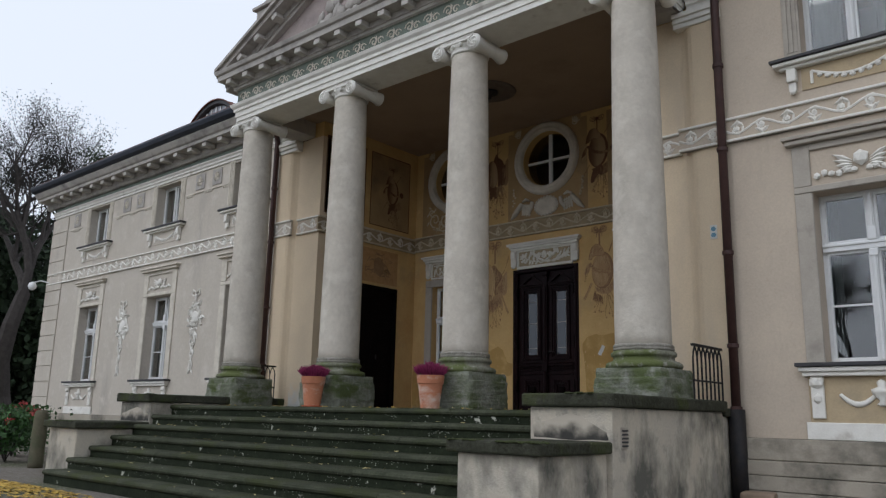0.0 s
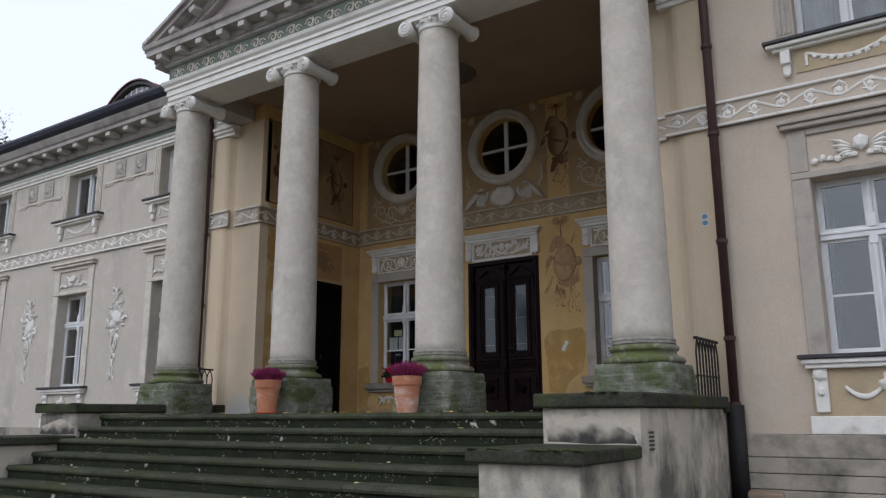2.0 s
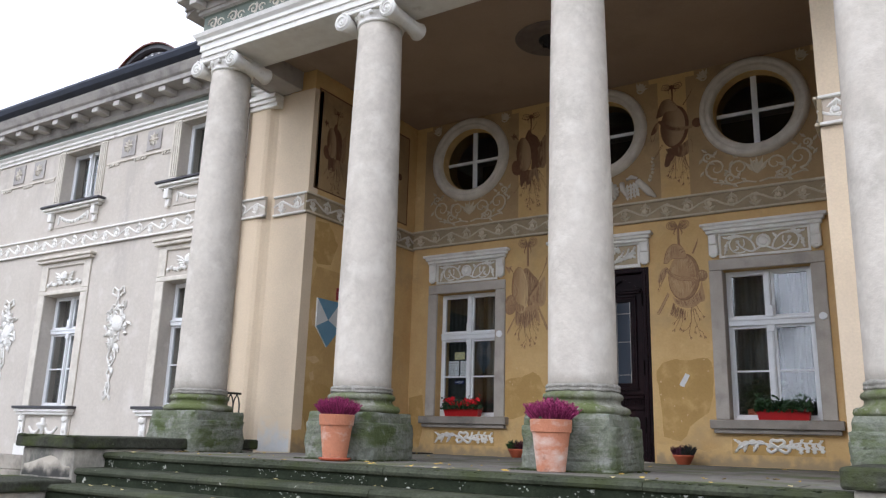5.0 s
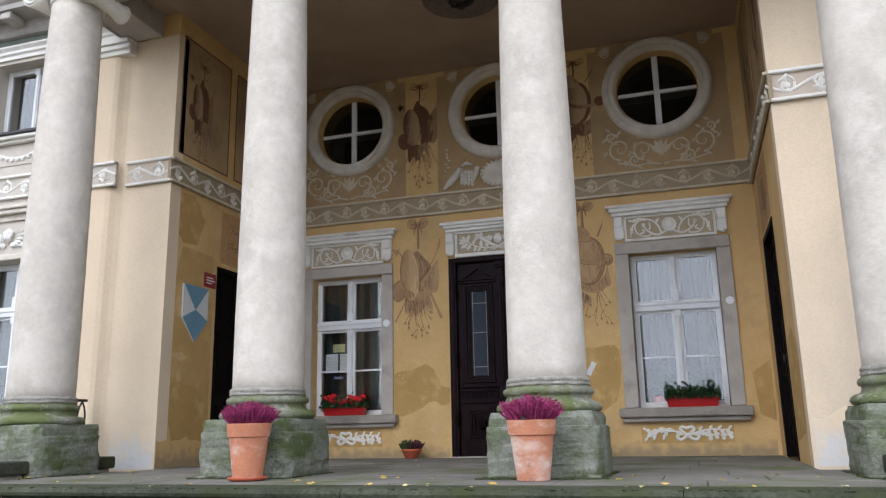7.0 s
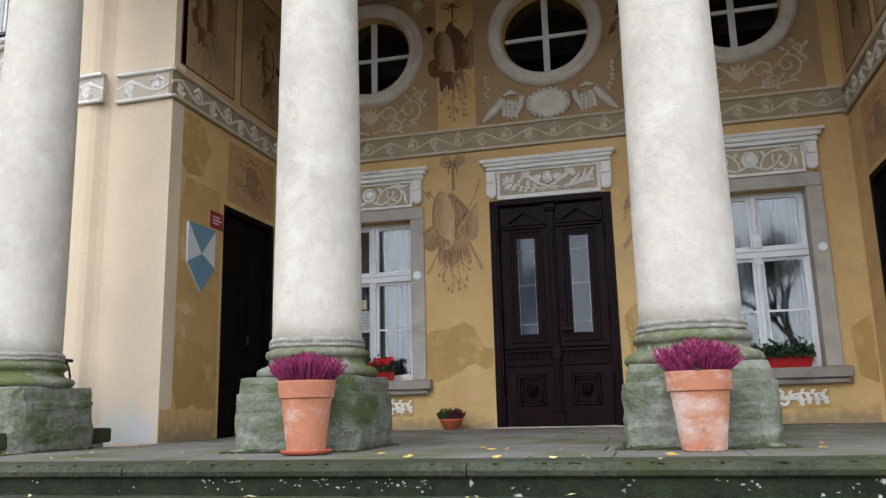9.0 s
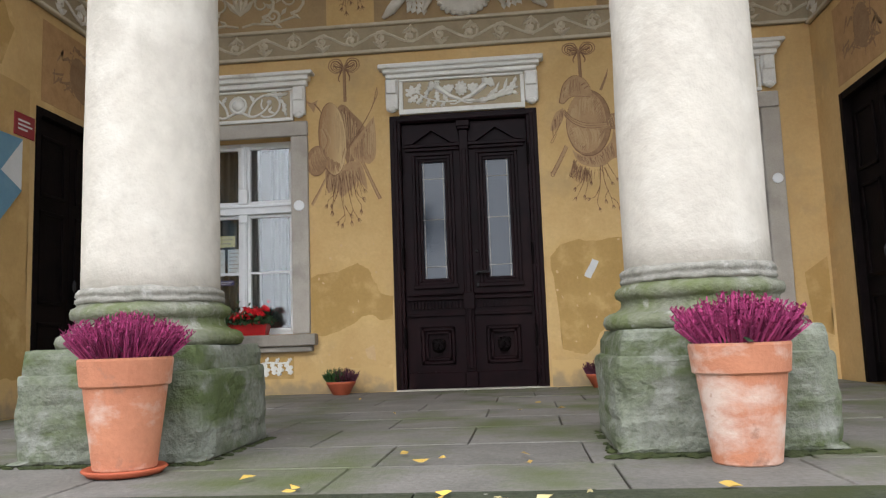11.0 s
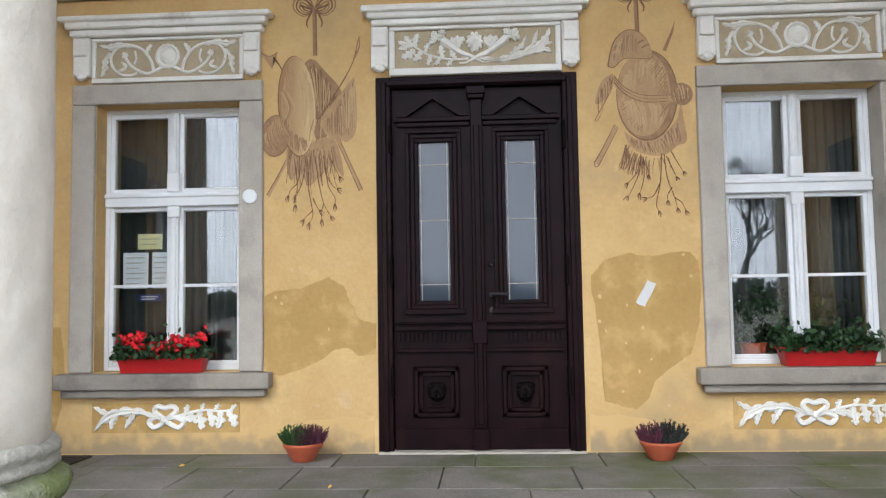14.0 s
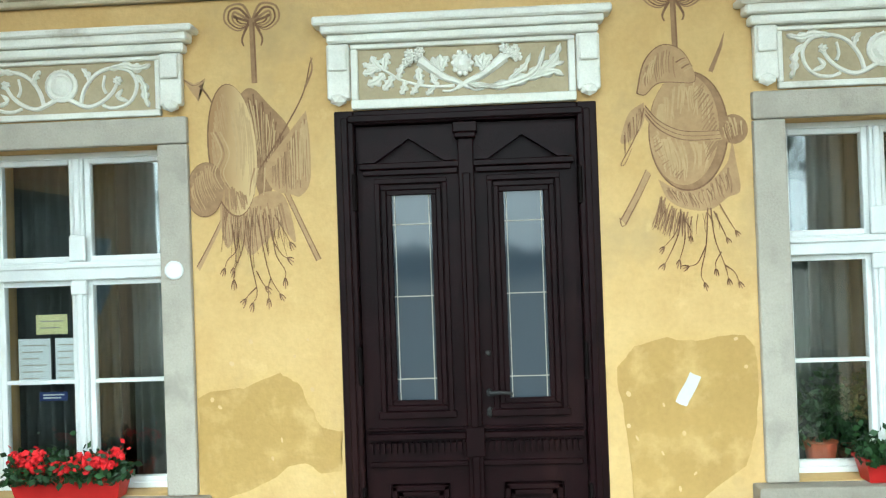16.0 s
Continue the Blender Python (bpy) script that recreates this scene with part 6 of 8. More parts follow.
class Brush:
    """Paints washes and strokes on the wall, each layer a hair in front of the last; rise is the height of one unit of the drawing."""

    def __init__(self, name_label, x, z, seed, rise):
        self.rise = rise
        self.m = thing("mural", x, 0, z, 0, name_label, "wall painting", "painted trophies", "structure")
        self.depth = -0.003
        self.rng = random.Random(seed)
        self.sets = {}

    def at(self, p):
        return p[0] * 0.0167, -p[1] * self.rise

    def wash(self, name, pts, material, label="", smooth=True):
        c = curve_through(pts + [pts[0]], 6)[:-1] if smooth else pts
        c = [self.at(p) for p in c]
        if sum(a[0] * b[1] - b[0] * a[1] for a, b in zip(c, c[1:] + c[:1])) < 0:
            c = c[::-1]
        bm = bmesh.new()
        sheet(bm, c, self.depth)
        bmesh.ops.triangulate(bm, faces=bm.faces[:])
        self.depth -= 0.0004
        part(name, bm, material, self.m, label)

    def stroke(self, pts, w, material):
        bm = self.sets.setdefault(material.name, (bmesh.new(), material))[0]
        ribbon(bm, [self.at(p) for p in curve_through(pts, 5)], w, self.depth)
        self.depth -= 0.000012

    def hatch(self, n, a, b, material, w=0.007, jit=1.2, bow=0.0):
        """Strokes laid side by side between the curves a and b, from points on a to points on b."""
        r = self.rng
        ca, cb = curve_through(a, 8), curve_through(b, 8)
        for i in range(n):
            f = min(0.999, max(0.0, (i + r.uniform(-0.4, 1.0)) / n))
            p, q = ca[int(f * (len(ca) - 1))], cb[int(f * (len(cb) - 1))]
            s, e = r.uniform(0.0, 0.25), r.uniform(0.7, 1.0)
            k = [(p[0] + (q[0] - p[0]) * u + r.gauss(0, jit * 0.25) + bow * math.sin(PI * u), p[1] + (q[1] - p[1]) * u) for u in (s, (s + e) / 2, e)]
            self.stroke(k, w * r.uniform(0.5, 1.3), material)

    def sprig(self, pts, buds=True):
        self.stroke(pts, 0.008, MUR_DARK)
        (ax, ay), (bx, by) = pts[-2], pts[-1]
        a = math.atan2(by - ay, bx - ax)
        if buds:
            for d in (-0.38, 0.0, 0.38):
                L = self.rng.uniform(1.6, 2.8)
                mid = (bx + 0.5 * L * math.cos(a + 1.5 * d), by + 0.5 * L * math.sin(a + 1.5 * d))
                self.stroke([(bx, by), mid, (bx + L * math.cos(a + d), by + L * math.sin(a + d))], 0.010, MUR_DARK if abs(d) > 0.2 else MUR_MID)

    def flush(self):
        for bm, material in self.sets.values():
            tagged(part("strokes", bm, material, self.m), kind="stuff")
        self.sets = {}


def bow_and_cord(b, x, top, end):
    for s in (-1, 1):
        for k in range(4):
            b.stroke([(x, top + 2), (x + s * (3 + k), top - 2.5 + k), (x + s * (8.5 - k), top - 2 + 0.8 * k), (x + s * (9.5 - 1.5 * k), top + 1.5), (x + s * (5 - 0.5 * k), top + 4 - 0.6 * k), (x + s * 0.5, top + 2.4)], 0.016, MUR_DARK if k % 2 else MUR_MID)
        b.stroke([(x + s, top + 2), (x + s * 3.5, top + 6), (x + s * 3, top + 8)], 0.018, MUR_DARK)
    b.wash("cord", [(x - 1.0, top + 1), (x + 1.0, top + 1), (x + 1.3, end), (x - 0.7, end)], MUR_MID, smooth=False)
    b.stroke([(x + 0.6, top + 2), (x + 0.8, (top + end) / 2), (x + 0.9, end)], 0.012, MUR_DARK)


def trophy_of_shield(x, z):
    """Oval shield, folded cloak, banner on a lance, round bag and a bundle of sprigs."""
    b = Brush("faded sepia wall painting of shield, banner and sprigs", x, z, 5, 0.0229)
    bow_and_cord(b, 0, -1.0, 16.5)
    b.wash("lance", [(-22, 62.5), (-11, 48), (-9.5, 48), (-21, 63.5)], MUR_SOFT, smooth=False)
    b.wash("lance", [(20, 62), (8, 42), (9.8, 42), (21.5, 61.5)], MUR_SOFT, smooth=False)
    for p in ([(-22, 62.5), (-16, 55), (-10.5, 47)], [(20, 62), (14, 52), (8, 42)], [(21.5, 61.5), (15, 51), (9.8, 42)]):
        b.stroke(p, 0.007, MUR_DARK)
    b.wash("cloak", [(-9, 24), (-4, 18.5), (0, 18), (5, 22), (11, 27), (12, 31), (8, 40), (2, 46), (-2, 38)], MUR_MID)
    b.hatch(26, [(-6, 21), (0, 19), (6, 24), (11, 29)], [(-2, 34), (1, 40), (3, 42), (6, 40)], MUR_DARK, 0.007, 1.0, 0.6)
    b.hatch(14, [(-4, 21), (2, 21), (8, 27)], [(0, 34), (3, 38), (6, 37)], MUR_PALE, 0.007, 1.0)
    b.wash("banner", [(18, 24), (19, 32), (18.6, 42), (15, 45.5), (12, 45), (8.5, 44.5), (5, 43), (3, 38), (10, 31)], MUR_SOFT)
    b.hatch(20, [(17, 25), (12, 31), (6, 37)], [(17.5, 43), (12, 45), (6, 43)], MUR_MID, 0.012, 0.8)
    b.hatch(12, [(18, 25), (15, 28), (12, 31)], [(18.3, 42), (15, 45), (12, 44)], MUR_PALE, 0.012, 0.6)
    b.hatch(9, [(14, 29), (9, 34), (5, 38)], [(13.5, 44), (9, 44), (5, 43)], MUR_DARK, 0.005, 0.6)
    b.stroke([(1.5, 38), (9, 30), (17, 20), (20, 12), (21, 11)], 0.011, MUR_DARK)
    b.stroke([(18, 18), (20.5, 14), (20.3, 10.5)], 0.014, MUR_MID)
    b.wash("axe_head", [(-25, 14.5), (-21, 16), (-17, 15), (-19, 17.5), (-19.5, 20.5), (-22, 18)], MUR_SOFT, smooth=False)
    b.stroke([(-19, 16.5), (-16, 19.5), (-13.5, 23)], 0.014, MUR_DARK)
    b.stroke([(-25, 14.5), (-21, 16.5), (-17, 14.8)], 0.006, MUR_DARK)
    b.wash("fringe_cloth", [(-13, 44), (-4, 46), (4, 44), (10, 46), (13, 57), (8, 53), (5, 55), (2, 57), (-3, 60), (-7, 55), (-11, 58), (-13, 52)], MUR_SOFT)
    b.hatch(34, [(-12, 45), (-2, 47), (9, 46)], [(-12, 57), (-2, 59), (12, 56)], MUR_MID, 0.010, 1.6)
    b.hatch(24, [(-11, 46), (-2, 48), (8, 47)], [(-13, 60), (-2, 64), (12, 60)], MUR_DARK, 0.005, 1.8)
    b.hatch(12, [(-10, 46), (-2, 48), (8, 47)], [(-10, 56), (-1, 58), (9, 54)], MUR_PALE, 0.006, 1.2)
    b.wash("shield_edge", oval(-8.2, 33.3, 8.6, 17.0, -0.10, 40), MUR_DARK, smooth=False)
    b.wash("shield", oval(-8.0, 33.2, 8.3, 16.7, -0.10, 40), MUR_SHIELD, "oval shield with pale sheen", False)
    b.hatch(26, [(-15.5, 32), (-14, 22), (-10, 18)], [(-13, 45), (-11.5, 36), (-8, 24)], MUR_SOFT, 0.009, 0.5)
    b.hatch(16, [(-9, 22), (-5, 20), (-2, 26)], [(-7, 42), (-4, 42), (-1, 44)], MUR_PALE, 0.012, 0.5, 1.2)
    b.hatch(18, [(-11, 41), (-8, 42), (-4, 44)], [(-11, 49), (-7, 50), (-3, 48)], MUR_MID, 0.012, 0.8)
    b.wash("bag", oval(-18.0, 43.0, 6.4, 7.0, 0.5, 26), MUR_MID, "round brown bag", False)
    b.hatch(18, [(-23, 42), (-20, 37), (-15, 37)], [(-20, 49), (-16, 48), (-13, 43)], MUR_SOFT, 0.009, 0.6, -1.2)
    b.stroke(oval(-18.0, 43.0, 6.4, 7.0, 0.5, 14), 0.006, MUR_DARK)
    for k in range(5):
        b.stroke([(-15.5 + 0.8 * k, 28.5), (-12.8 + 0.9 * k, 34), (-15.5 + 1.0 * k, 39), (-13 + k, 43)], 0.010, (MUR_SOFT, MUR_PALE, MUR_MID)[k % 3])
    for k in range(4):
        b.stroke([(-0.5 + 1.2 * k, 38), (-2 + 1.6 * k, 42), (-2.5 + 1.6 * k, 45)], 0.010, (MUR_MID, MUR_PALE)[k % 2])
    for pts in ([(-7, 50), (-7.5, 58), (-11, 61), (-12, 63)], [(-4, 50), (-5.5, 58), (-9, 64), (-9, 66)], [(-2, 50), (-3, 60), (-1, 69), (-2.5, 72)], [(0, 50), (2, 60), (4, 66), (7, 70)], [(-1, 68), (-4, 70), (-5, 71)],
                [(4, 50), (5, 56), (8, 60), (10, 61)], [(5, 54), (6, 60), (9, 64), (9, 66)], [(4, 66), (3, 68), (3, 71)], [(-1, 64), (1, 67), (2, 68)], [(6, 50), (9, 54), (11, 57)], [(-9, 52), (-8, 60), (-9, 63)]):
        b.sprig(pts)
    b.flush()


def trophy_of_helmet(x, z):
    """Round-topped helmet on a strapped oval shield, drapery, quiver tassel and sprigs."""
    b = Brush("faded sepia wall painting of helmet, strapped shield and sprigs", x, z, 8, 0.0191)
    bow_and_cord(b, -2, -7.0, 12)
    b.wash("spear", [(9, 16.5), (13, 9), (15, 4.5), (14, 9.5), (10.5, 17)], MUR_MID, smooth=False)
    b.wash("quiver", [(-22, 59.5), (-13, 45), (-11.5, 46.2), (-20.5, 61)], MUR_SOFT, smooth=False)
    for p in ([(-22, 59.5), (-17, 52), (-13, 45)], [(-20.5, 61), (-16, 54), (-11.5, 46.5)], [(-22.3, 59), (-21.8, 61.4), (-20.3, 61)]):
        b.stroke(p, 0.008, MUR_DARK)
    b.wash("drapery", [(-9, 48), (-2, 51), (8, 49), (14, 44), (16, 38), (17, 43), (18.2, 52), (14, 54), (8, 57.5), (0, 57), (-6, 54)], MUR_SOFT)
    b.hatch(26, [(-7, 50), (4, 52), (15, 44)], [(-4, 55), (5, 57), (16, 53)], MUR_MID, 0.012, 1.2)
    b.hatch(12, [(-7, 50), (4, 52), (15, 44)], [(-3, 55), (6, 57), (17, 52)], MUR_DARK, 0.005, 1.2)
    b.hatch(10, [(-4, 51), (4, 52), (14, 46)], [(-2, 55), (6, 56), (15, 52)], MUR_PALE, 0.007, 1.0)
    b.hatch(34, [(-8, 52), (-4, 56), (2, 58)], [(-12, 63), (-7, 65), (2, 68)], MUR_MID, 0.009, 1.4)
    b.hatch(26, [(-8, 53), (-4, 57), (10, 57)], [(-11, 64), (-6, 66), (13, 64)], MUR_DARK, 0.005, 1.8)
    b.wash("tassel", [(-13, 25), (-18, 28), (-21, 35), (-20.5, 37), (-16, 35), (-13, 30)], MUR_SOFT)
    b.hatch(12, [(-13, 26), (-17, 28), (-20, 34)], [(-14, 33), (-17, 36), (-20.5, 43)], MUR_DARK, 0.006, 0.8)
    b.stroke([(-15, 33), (-18, 38), (-21.3, 43), (-20, 43), (-17.5, 38.5)], 0.007, MUR_DARK)
    b.wash("shield_edge", oval(1.6, 34.0, 13.4, 17.8, 0.05, 44), MUR_DARK, smooth=False)
    b.wash("shield_rim", oval(1.5, 33.9, 13.0, 17.4, 0.05, 44), MUR_MID, smooth=False)
    b.wash("shield", oval(0.2, 33.4, 11.6, 16.6, 0.05, 44), MUR_SOFT, "oval shield with worn sheen", False)
    b.hatch(30, [(-8, 26), (0, 19), (9, 22)], [(-9, 36), (-1, 30), (9, 33)], MUR_PALE, 0.012, 1.4)
    b.hatch(24, [(-10, 34), (-2, 36), (8, 36)], [(-7, 46), (0, 49), (8, 46)], MUR_PALE, 0.014, 1.6, 0.8)
    b.hatch(22, [(7, 20), (11, 28), (12, 38)], [(3, 24), (6, 34), (6, 46)], MUR_MID, 0.010, 0.8)
    b.hatch(14, [(-11, 36), (-8, 44), (-2, 49)], [(-8, 34), (-5, 42), (0, 46)], MUR_MID, 0.008, 0.8)
    b.wash("strap", [(-12.5, 26), (-8, 30.5), (0, 34), (12, 34.5), (12.5, 37), (0, 37), (-9, 33.5), (-13, 29)], MUR_SOFT)
    for k, w in ((0, 0.007), (1.3, 0.005), (2.6, 0.008)):
        b.stroke([(-12.6, 26 + k), (-8, 30.7 + k), (0, 34 + k), (12.3, 34.3 + 0.9 * k)], w, MUR_DARK)
    b.wash("ball", oval(16.6, 34.0, 4.8, 4.4, 0.2, 24), MUR_MID, "round ball of cloth", False)
    b.hatch(12, [(13, 33), (15, 30), (20, 32)], [(14, 37), (17, 37), (20, 36)], MUR_PALE, 0.009, 0.8)
    b.hatch(8, [(13, 33), (15, 31), (20, 33)], [(15, 38), (17, 38), (20, 36)], MUR_DARK, 0.006, 0.8)
    b.wash("helmet", [(-15, 22), (-12.5, 13.5), (-8, 9), (-3, 8.6), (1, 11), (3.5, 15), (4.4, 17.5), (3.5, 19.6), (-5, 19.2), (-9, 20), (-12.5, 22.6)], MUR_SOFT, "round helmet with neck guard")
    b.hatch(16, [(-12, 15), (-7, 10), (-1, 10)], [(-12, 21), (-7, 19), (-1, 18.5)], MUR_MID, 0.010, 0.6, -0.6)
    b.hatch(8, [(-11.5, 15), (-9.5, 12), (-8, 11)], [(-13, 21), (-11, 20), (-9.5, 19)], MUR_PALE, 0.010, 0.4, -0.5)
    b.stroke([(-15.2, 22.2), (-12.7, 13.5), (-8, 8.8), (-3, 8.4), (1, 10.8), (3.6, 15)], 0.008, MUR_DARK)
    b.stroke([(-15.2, 22.2), (-12.5, 22.8), (-9, 20), (-5, 19.3), (3.5, 19.8), (4.6, 17.5)], 0.007, MUR_DARK)
    for k in range(4):
        b.stroke([(-1.8 + 0.9 * k, 13.6 + 0.9 * k), (0.2 + 0.9 * k, 12.6 + 0.9 * k), (1.4 + 0.8 * k, 12.4 + 0.9 * k)], 0.009, (MUR_DARK, MUR_PALE)[k % 2])
    for pts in ([(-2, 57), (-3, 64), (-6, 70), (-8, 73)], [(-2, 58), (-4, 64), (-8, 68)], [(-1, 58), (-1, 66), (-3, 72)], [(7, 57), (6, 68), (4, 76), (5, 79)], [(6, 68), (3, 73), (0, 74)], [(8, 57), (9, 66), (12, 74), (13, 78)],
                [(9, 58), (12, 64), (13, 66)], [(11, 70), (9, 73), (9, 75)], [(12, 74), (15, 76), (16.5, 79)], [(11, 56), (14, 61), (16, 64)], [(-1, 60), (1, 63), (1, 65)]):
        b.sprig(pts)
    b.flush()


trophy_of_shield(-1.212, 3.345)
trophy_of_helmet(1.235, 3.235)
trophy(-1.16, 4.83, 1, True, 0, 0.0, 0.95)
trophy(1.20, 4.83, 2, True, 0, 0.0, 0.95)
for s in (-1, 1):
    rz = 90 * -s * -1 if s < 0 else -90
    for yy in (-2.25, -0.8):
        trophy(s * (XP - 0.004), 4.62, 1 if yy < -1.5 else 2, True, 90 if s < 0 else -90, yy, 0.78)
    # thin painted panel lines
    t = thing("mural", s * (XP - 0.002), -1.45, 3.85, 90 if s < 0 else -90, "thin brown painted panel lines on the upper side wall", "wall painting", "painted panels", "structure")
    for a, b in ((-1.25, -0.15), (0.0, 1.2)):
        bm = bmesh.new()
        for q in ((a, b, 0.0, 0.02), (a, b, 1.6, 1.62), (a, a + 0.02, 0.02, 1.6), (b - 0.02, b, 0.02, 1.6)):
            box(bm, q[0], q[1], -0.003, 0.0, q[2], q[3])
        part("panel_line", bm, UMBER, t)
        # side wall panels take the same brown with shade in it
        part("panel_ground", nb((a + 0.021, b - 0.021, -0.001, 0.004, 0.021, 1.599)), SHADED_BROWN, t)
    t = thing("mural", s * (XP - 0.002), -1.12, 2.98, 90 if s < 0 else -90, "dark painted overdoor panel with arms and leaves", "wall painting", "painted overdoors", "structure")
    bm = bmesh.new()
    box(bm, -0.56, 0.56, -0.002, 0.0, -0.36, 0.36)
    part("panel_ground", bm, SEPIA1, t)
    bm = bmesh.new()
    random.seed(4)
    for i in range(46):
        a = random.uniform(0, 2 * PI)
        r = random.uniform(0.05, 0.4)
        x0, z0 = 0.9 * r * math.cos(a), 0.65 * r * math.sin(a)
        ribbon(bm, [(x0, z0), (x0 + random.uniform(-0.1, 0.1), z0 + random.uniform(-0.08, 0.08)), (x0 + random.uniform(-0.14, 0.14), z0 + random.uniform(-0.12, 0.12))], random.uniform(0.02, 0.05), -0.003 - 0.00003 * i)
    sheet(bm, oval(0, 0, 0.15, 0.2, 0.2), -0.0045)
    part("arms", bm, UMBER2, t)

# repaired plaster patches with ragged edges, a few mm proud
def patch(name, pts, material, y=-0.0014, label="darker ochre patch of repaired plaster"):
    bm = bmesh.new()
    fine = []
    n = len(pts)
    for i in range(n):
        (ax, az), (bx, bz) = pts[i], pts[(i + 1) % n]
        for j in range(5):
            f = j / 5
            q = Vector((ax + (bx - ax) * f, 0, az + (bz - az) * f))
            d = noise.noise(q * 9) * 0.02 + noise.noise(q * 25) * 0.012
            fine.append((q.x + d, q.z + d * 0.7))
    prism(bm, fine, y, y + 0.012)
    tri = bmesh.ops.triangulate(bm, faces=[f for f in bm.faces if len(f.verts) > 4])
    return solid(name, bm, material, label, "plaster patch", "structure", "plaster patches")


patch("plaster_patch", [(-1.60, 1.15), (-1.52, 1.19), (-1.33, 1.2), (-1.22, 1.25), (-1.12, 1.28), (-1.01, 1.23), (-0.96, 1.1), (-0.91, 1.0), (-0.85, 0.97), (-0.765, 0.94), (-0.765, 0.72), (-0.9, 0.70), (-0.97, 0.77), (-1.08, 0.75), (-1.15, 0.69), (-1.3, 0.62), (-1.46, 0.57), (-1.60, 0.58)], OCHRE_NEW)
patch("plaster_patch", [(0.81, 1.26), (0.93, 1.39), (1.09, 1.42), (1.26, 1.40), (1.42, 1.42), (1.53, 1.42), (1.59, 1.36), (1.60, 1.16), (1.57, 0.87), (1.51, 0.69), (1.35, 0.58), (1.24, 0.49), (1.21, 0.38), (1.12, 0.30), (1.0, 0.32), (0.89, 0.36), (0.885, 0.52), (0.87, 0.8), (0.83, 1.05)], OCHRE_NEW)
patch("plaster_patch", [(-3.42, 0.9), (-3.15, 0.95), (-3.12, 0.5), (-3.2, 0.1), (-3.42, 0.12)], OCHRE_NEW)
patch("plaster_patch", [(3.2, 1.0), (3.42, 1.15), (3.42, 0.4), (3.25, 0.5)], OCHRE_NEW)
patch("plaster_patch", [(-1.06, 0.42), (-0.96, 0.47), (-0.94, 0.30), (-1.04, 0.33)], SEPIA0, -0.002, "pale bare plaster spot")
patch("plaster_patch", [(1.13, 1.06), (1.19, 1.03), (1.285, 1.20), (1.225, 1.23)], SIGNW, -0.006, "pale exposed plaster chip")
# raised discs added in place of pale plaster spots on the surrounds
for x, z, r in ((-1.70, 1.90, 0.055), (3.02, 1.92, 0.05)):
    bm = bmesh.new()
    lathe(bm, [(r, -0.034), (r, -0.045), (r * 0.8, -0.05), (0.01, -0.051)], 18, x, z, "y")
    solid("junction_cap", bm, PAINT, "white disc for a pale plaster spot on the window surround", "cap", "object", "round caps")
random.seed(8)
bm = bmesh.new()
for i in range(26):
    x, z = random.choice((random.uniform(-1.55, -0.8), random.uniform(0.8, 1.55))), random.uniform(0.2, 1.5)
    sheet(bm, oval(x, z, random.uniform(0.006, 0.014), random.uniform(0.008, 0.02), random.random(), 7), -0.0045)
solid("plaster_chips", bm, SEPIA0, "scattered pale chips in the ochre plaster", "plaster chips", "stuff")

patch("soot_stain", [(3.78, -0.27), (3.78, -0.14), (3.95, -0.10), (4.2, -0.03), (4.4, -0.09), (4.6, -0.2), (4.62, -0.27)], SMEAR, -5.8818, "dark smear on the cheek wall plaster, fading upwards")
patch("soot_stain", [(-4.58, -0.27), (-4.56, -0.16), (-4.3, -0.10), (-4.05, -0.04), (-3.85, -0.14), (-3.7, -0.16), (-3.7, -0.27)], SMEAR, -5.8818, "dark smear on the cheek wall plaster, fading upwards")
for s, pts, m, lab in ((-1, [(-2.74, 1.6), (-2.6, 2.3), (-2.5, 2.68), (-1.82, 2.66), (-1.81, 1.4), (-1.81, 0.02), (-2.76, 0.02)], OCHRE_DIM, "brownish plaster over the lower side wall"),
                       (-1, [(-2.75, 3.35), (-2.3, 3.38), (-2.05, 3.1), (-2.2, 2.75), (-2.5, 2.72), (-2.7, 2.95)], OCHRE_NEW, "brown stained patch of side wall plaster"),
                       (-1, [(-2.75, 0.9), (-2.5, 1.0), (-2.1, 0.95), (-1.8, 0.7), (-1.8, 0.1), (-2.2, 0.05), (-2.5, 0.3)], OCHRE_NEW, "brown stained patch of side wall plaster"),
                       (-1, [(-2.56, 2.0), (-2.5, 2.06), (-2.46, 1.95), (-2.47, 1.8), (-2.53, 1.78)], SEPIA0, "pale flaked spot in the plaster"),
                       (-1, [(-2.6, 1.32), (-2.45, 1.36), (-2.3, 1.3), (-2.42, 1.25)], SEPIA0, "pale flaked spot in the plaster"),
                       (-1, [(-2.52, 1.1), (-2.44, 1.14), (-2.4, 1.02), (-2.48, 1.0)], SEPIA0, "pale flaked spot in the plaster"),
                       (1, [(0.6, 2.9), (1.2, 3.1), (1.6, 2.9), (1.5, 2.66), (0.8, 2.64)], OCHRE_NEW, "brown stained patch of side wall plaster"),
                       (1, [(1.82, 1.2), (2.3, 1.3), (2.7, 0.9), (2.6, 0.3), (1.82, 0.2)], OCHRE_NEW, "brown stained patch of side wall plaster")):
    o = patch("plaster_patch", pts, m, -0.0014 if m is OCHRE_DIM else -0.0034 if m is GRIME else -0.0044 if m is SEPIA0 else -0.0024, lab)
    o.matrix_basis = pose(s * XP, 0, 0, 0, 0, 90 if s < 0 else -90)
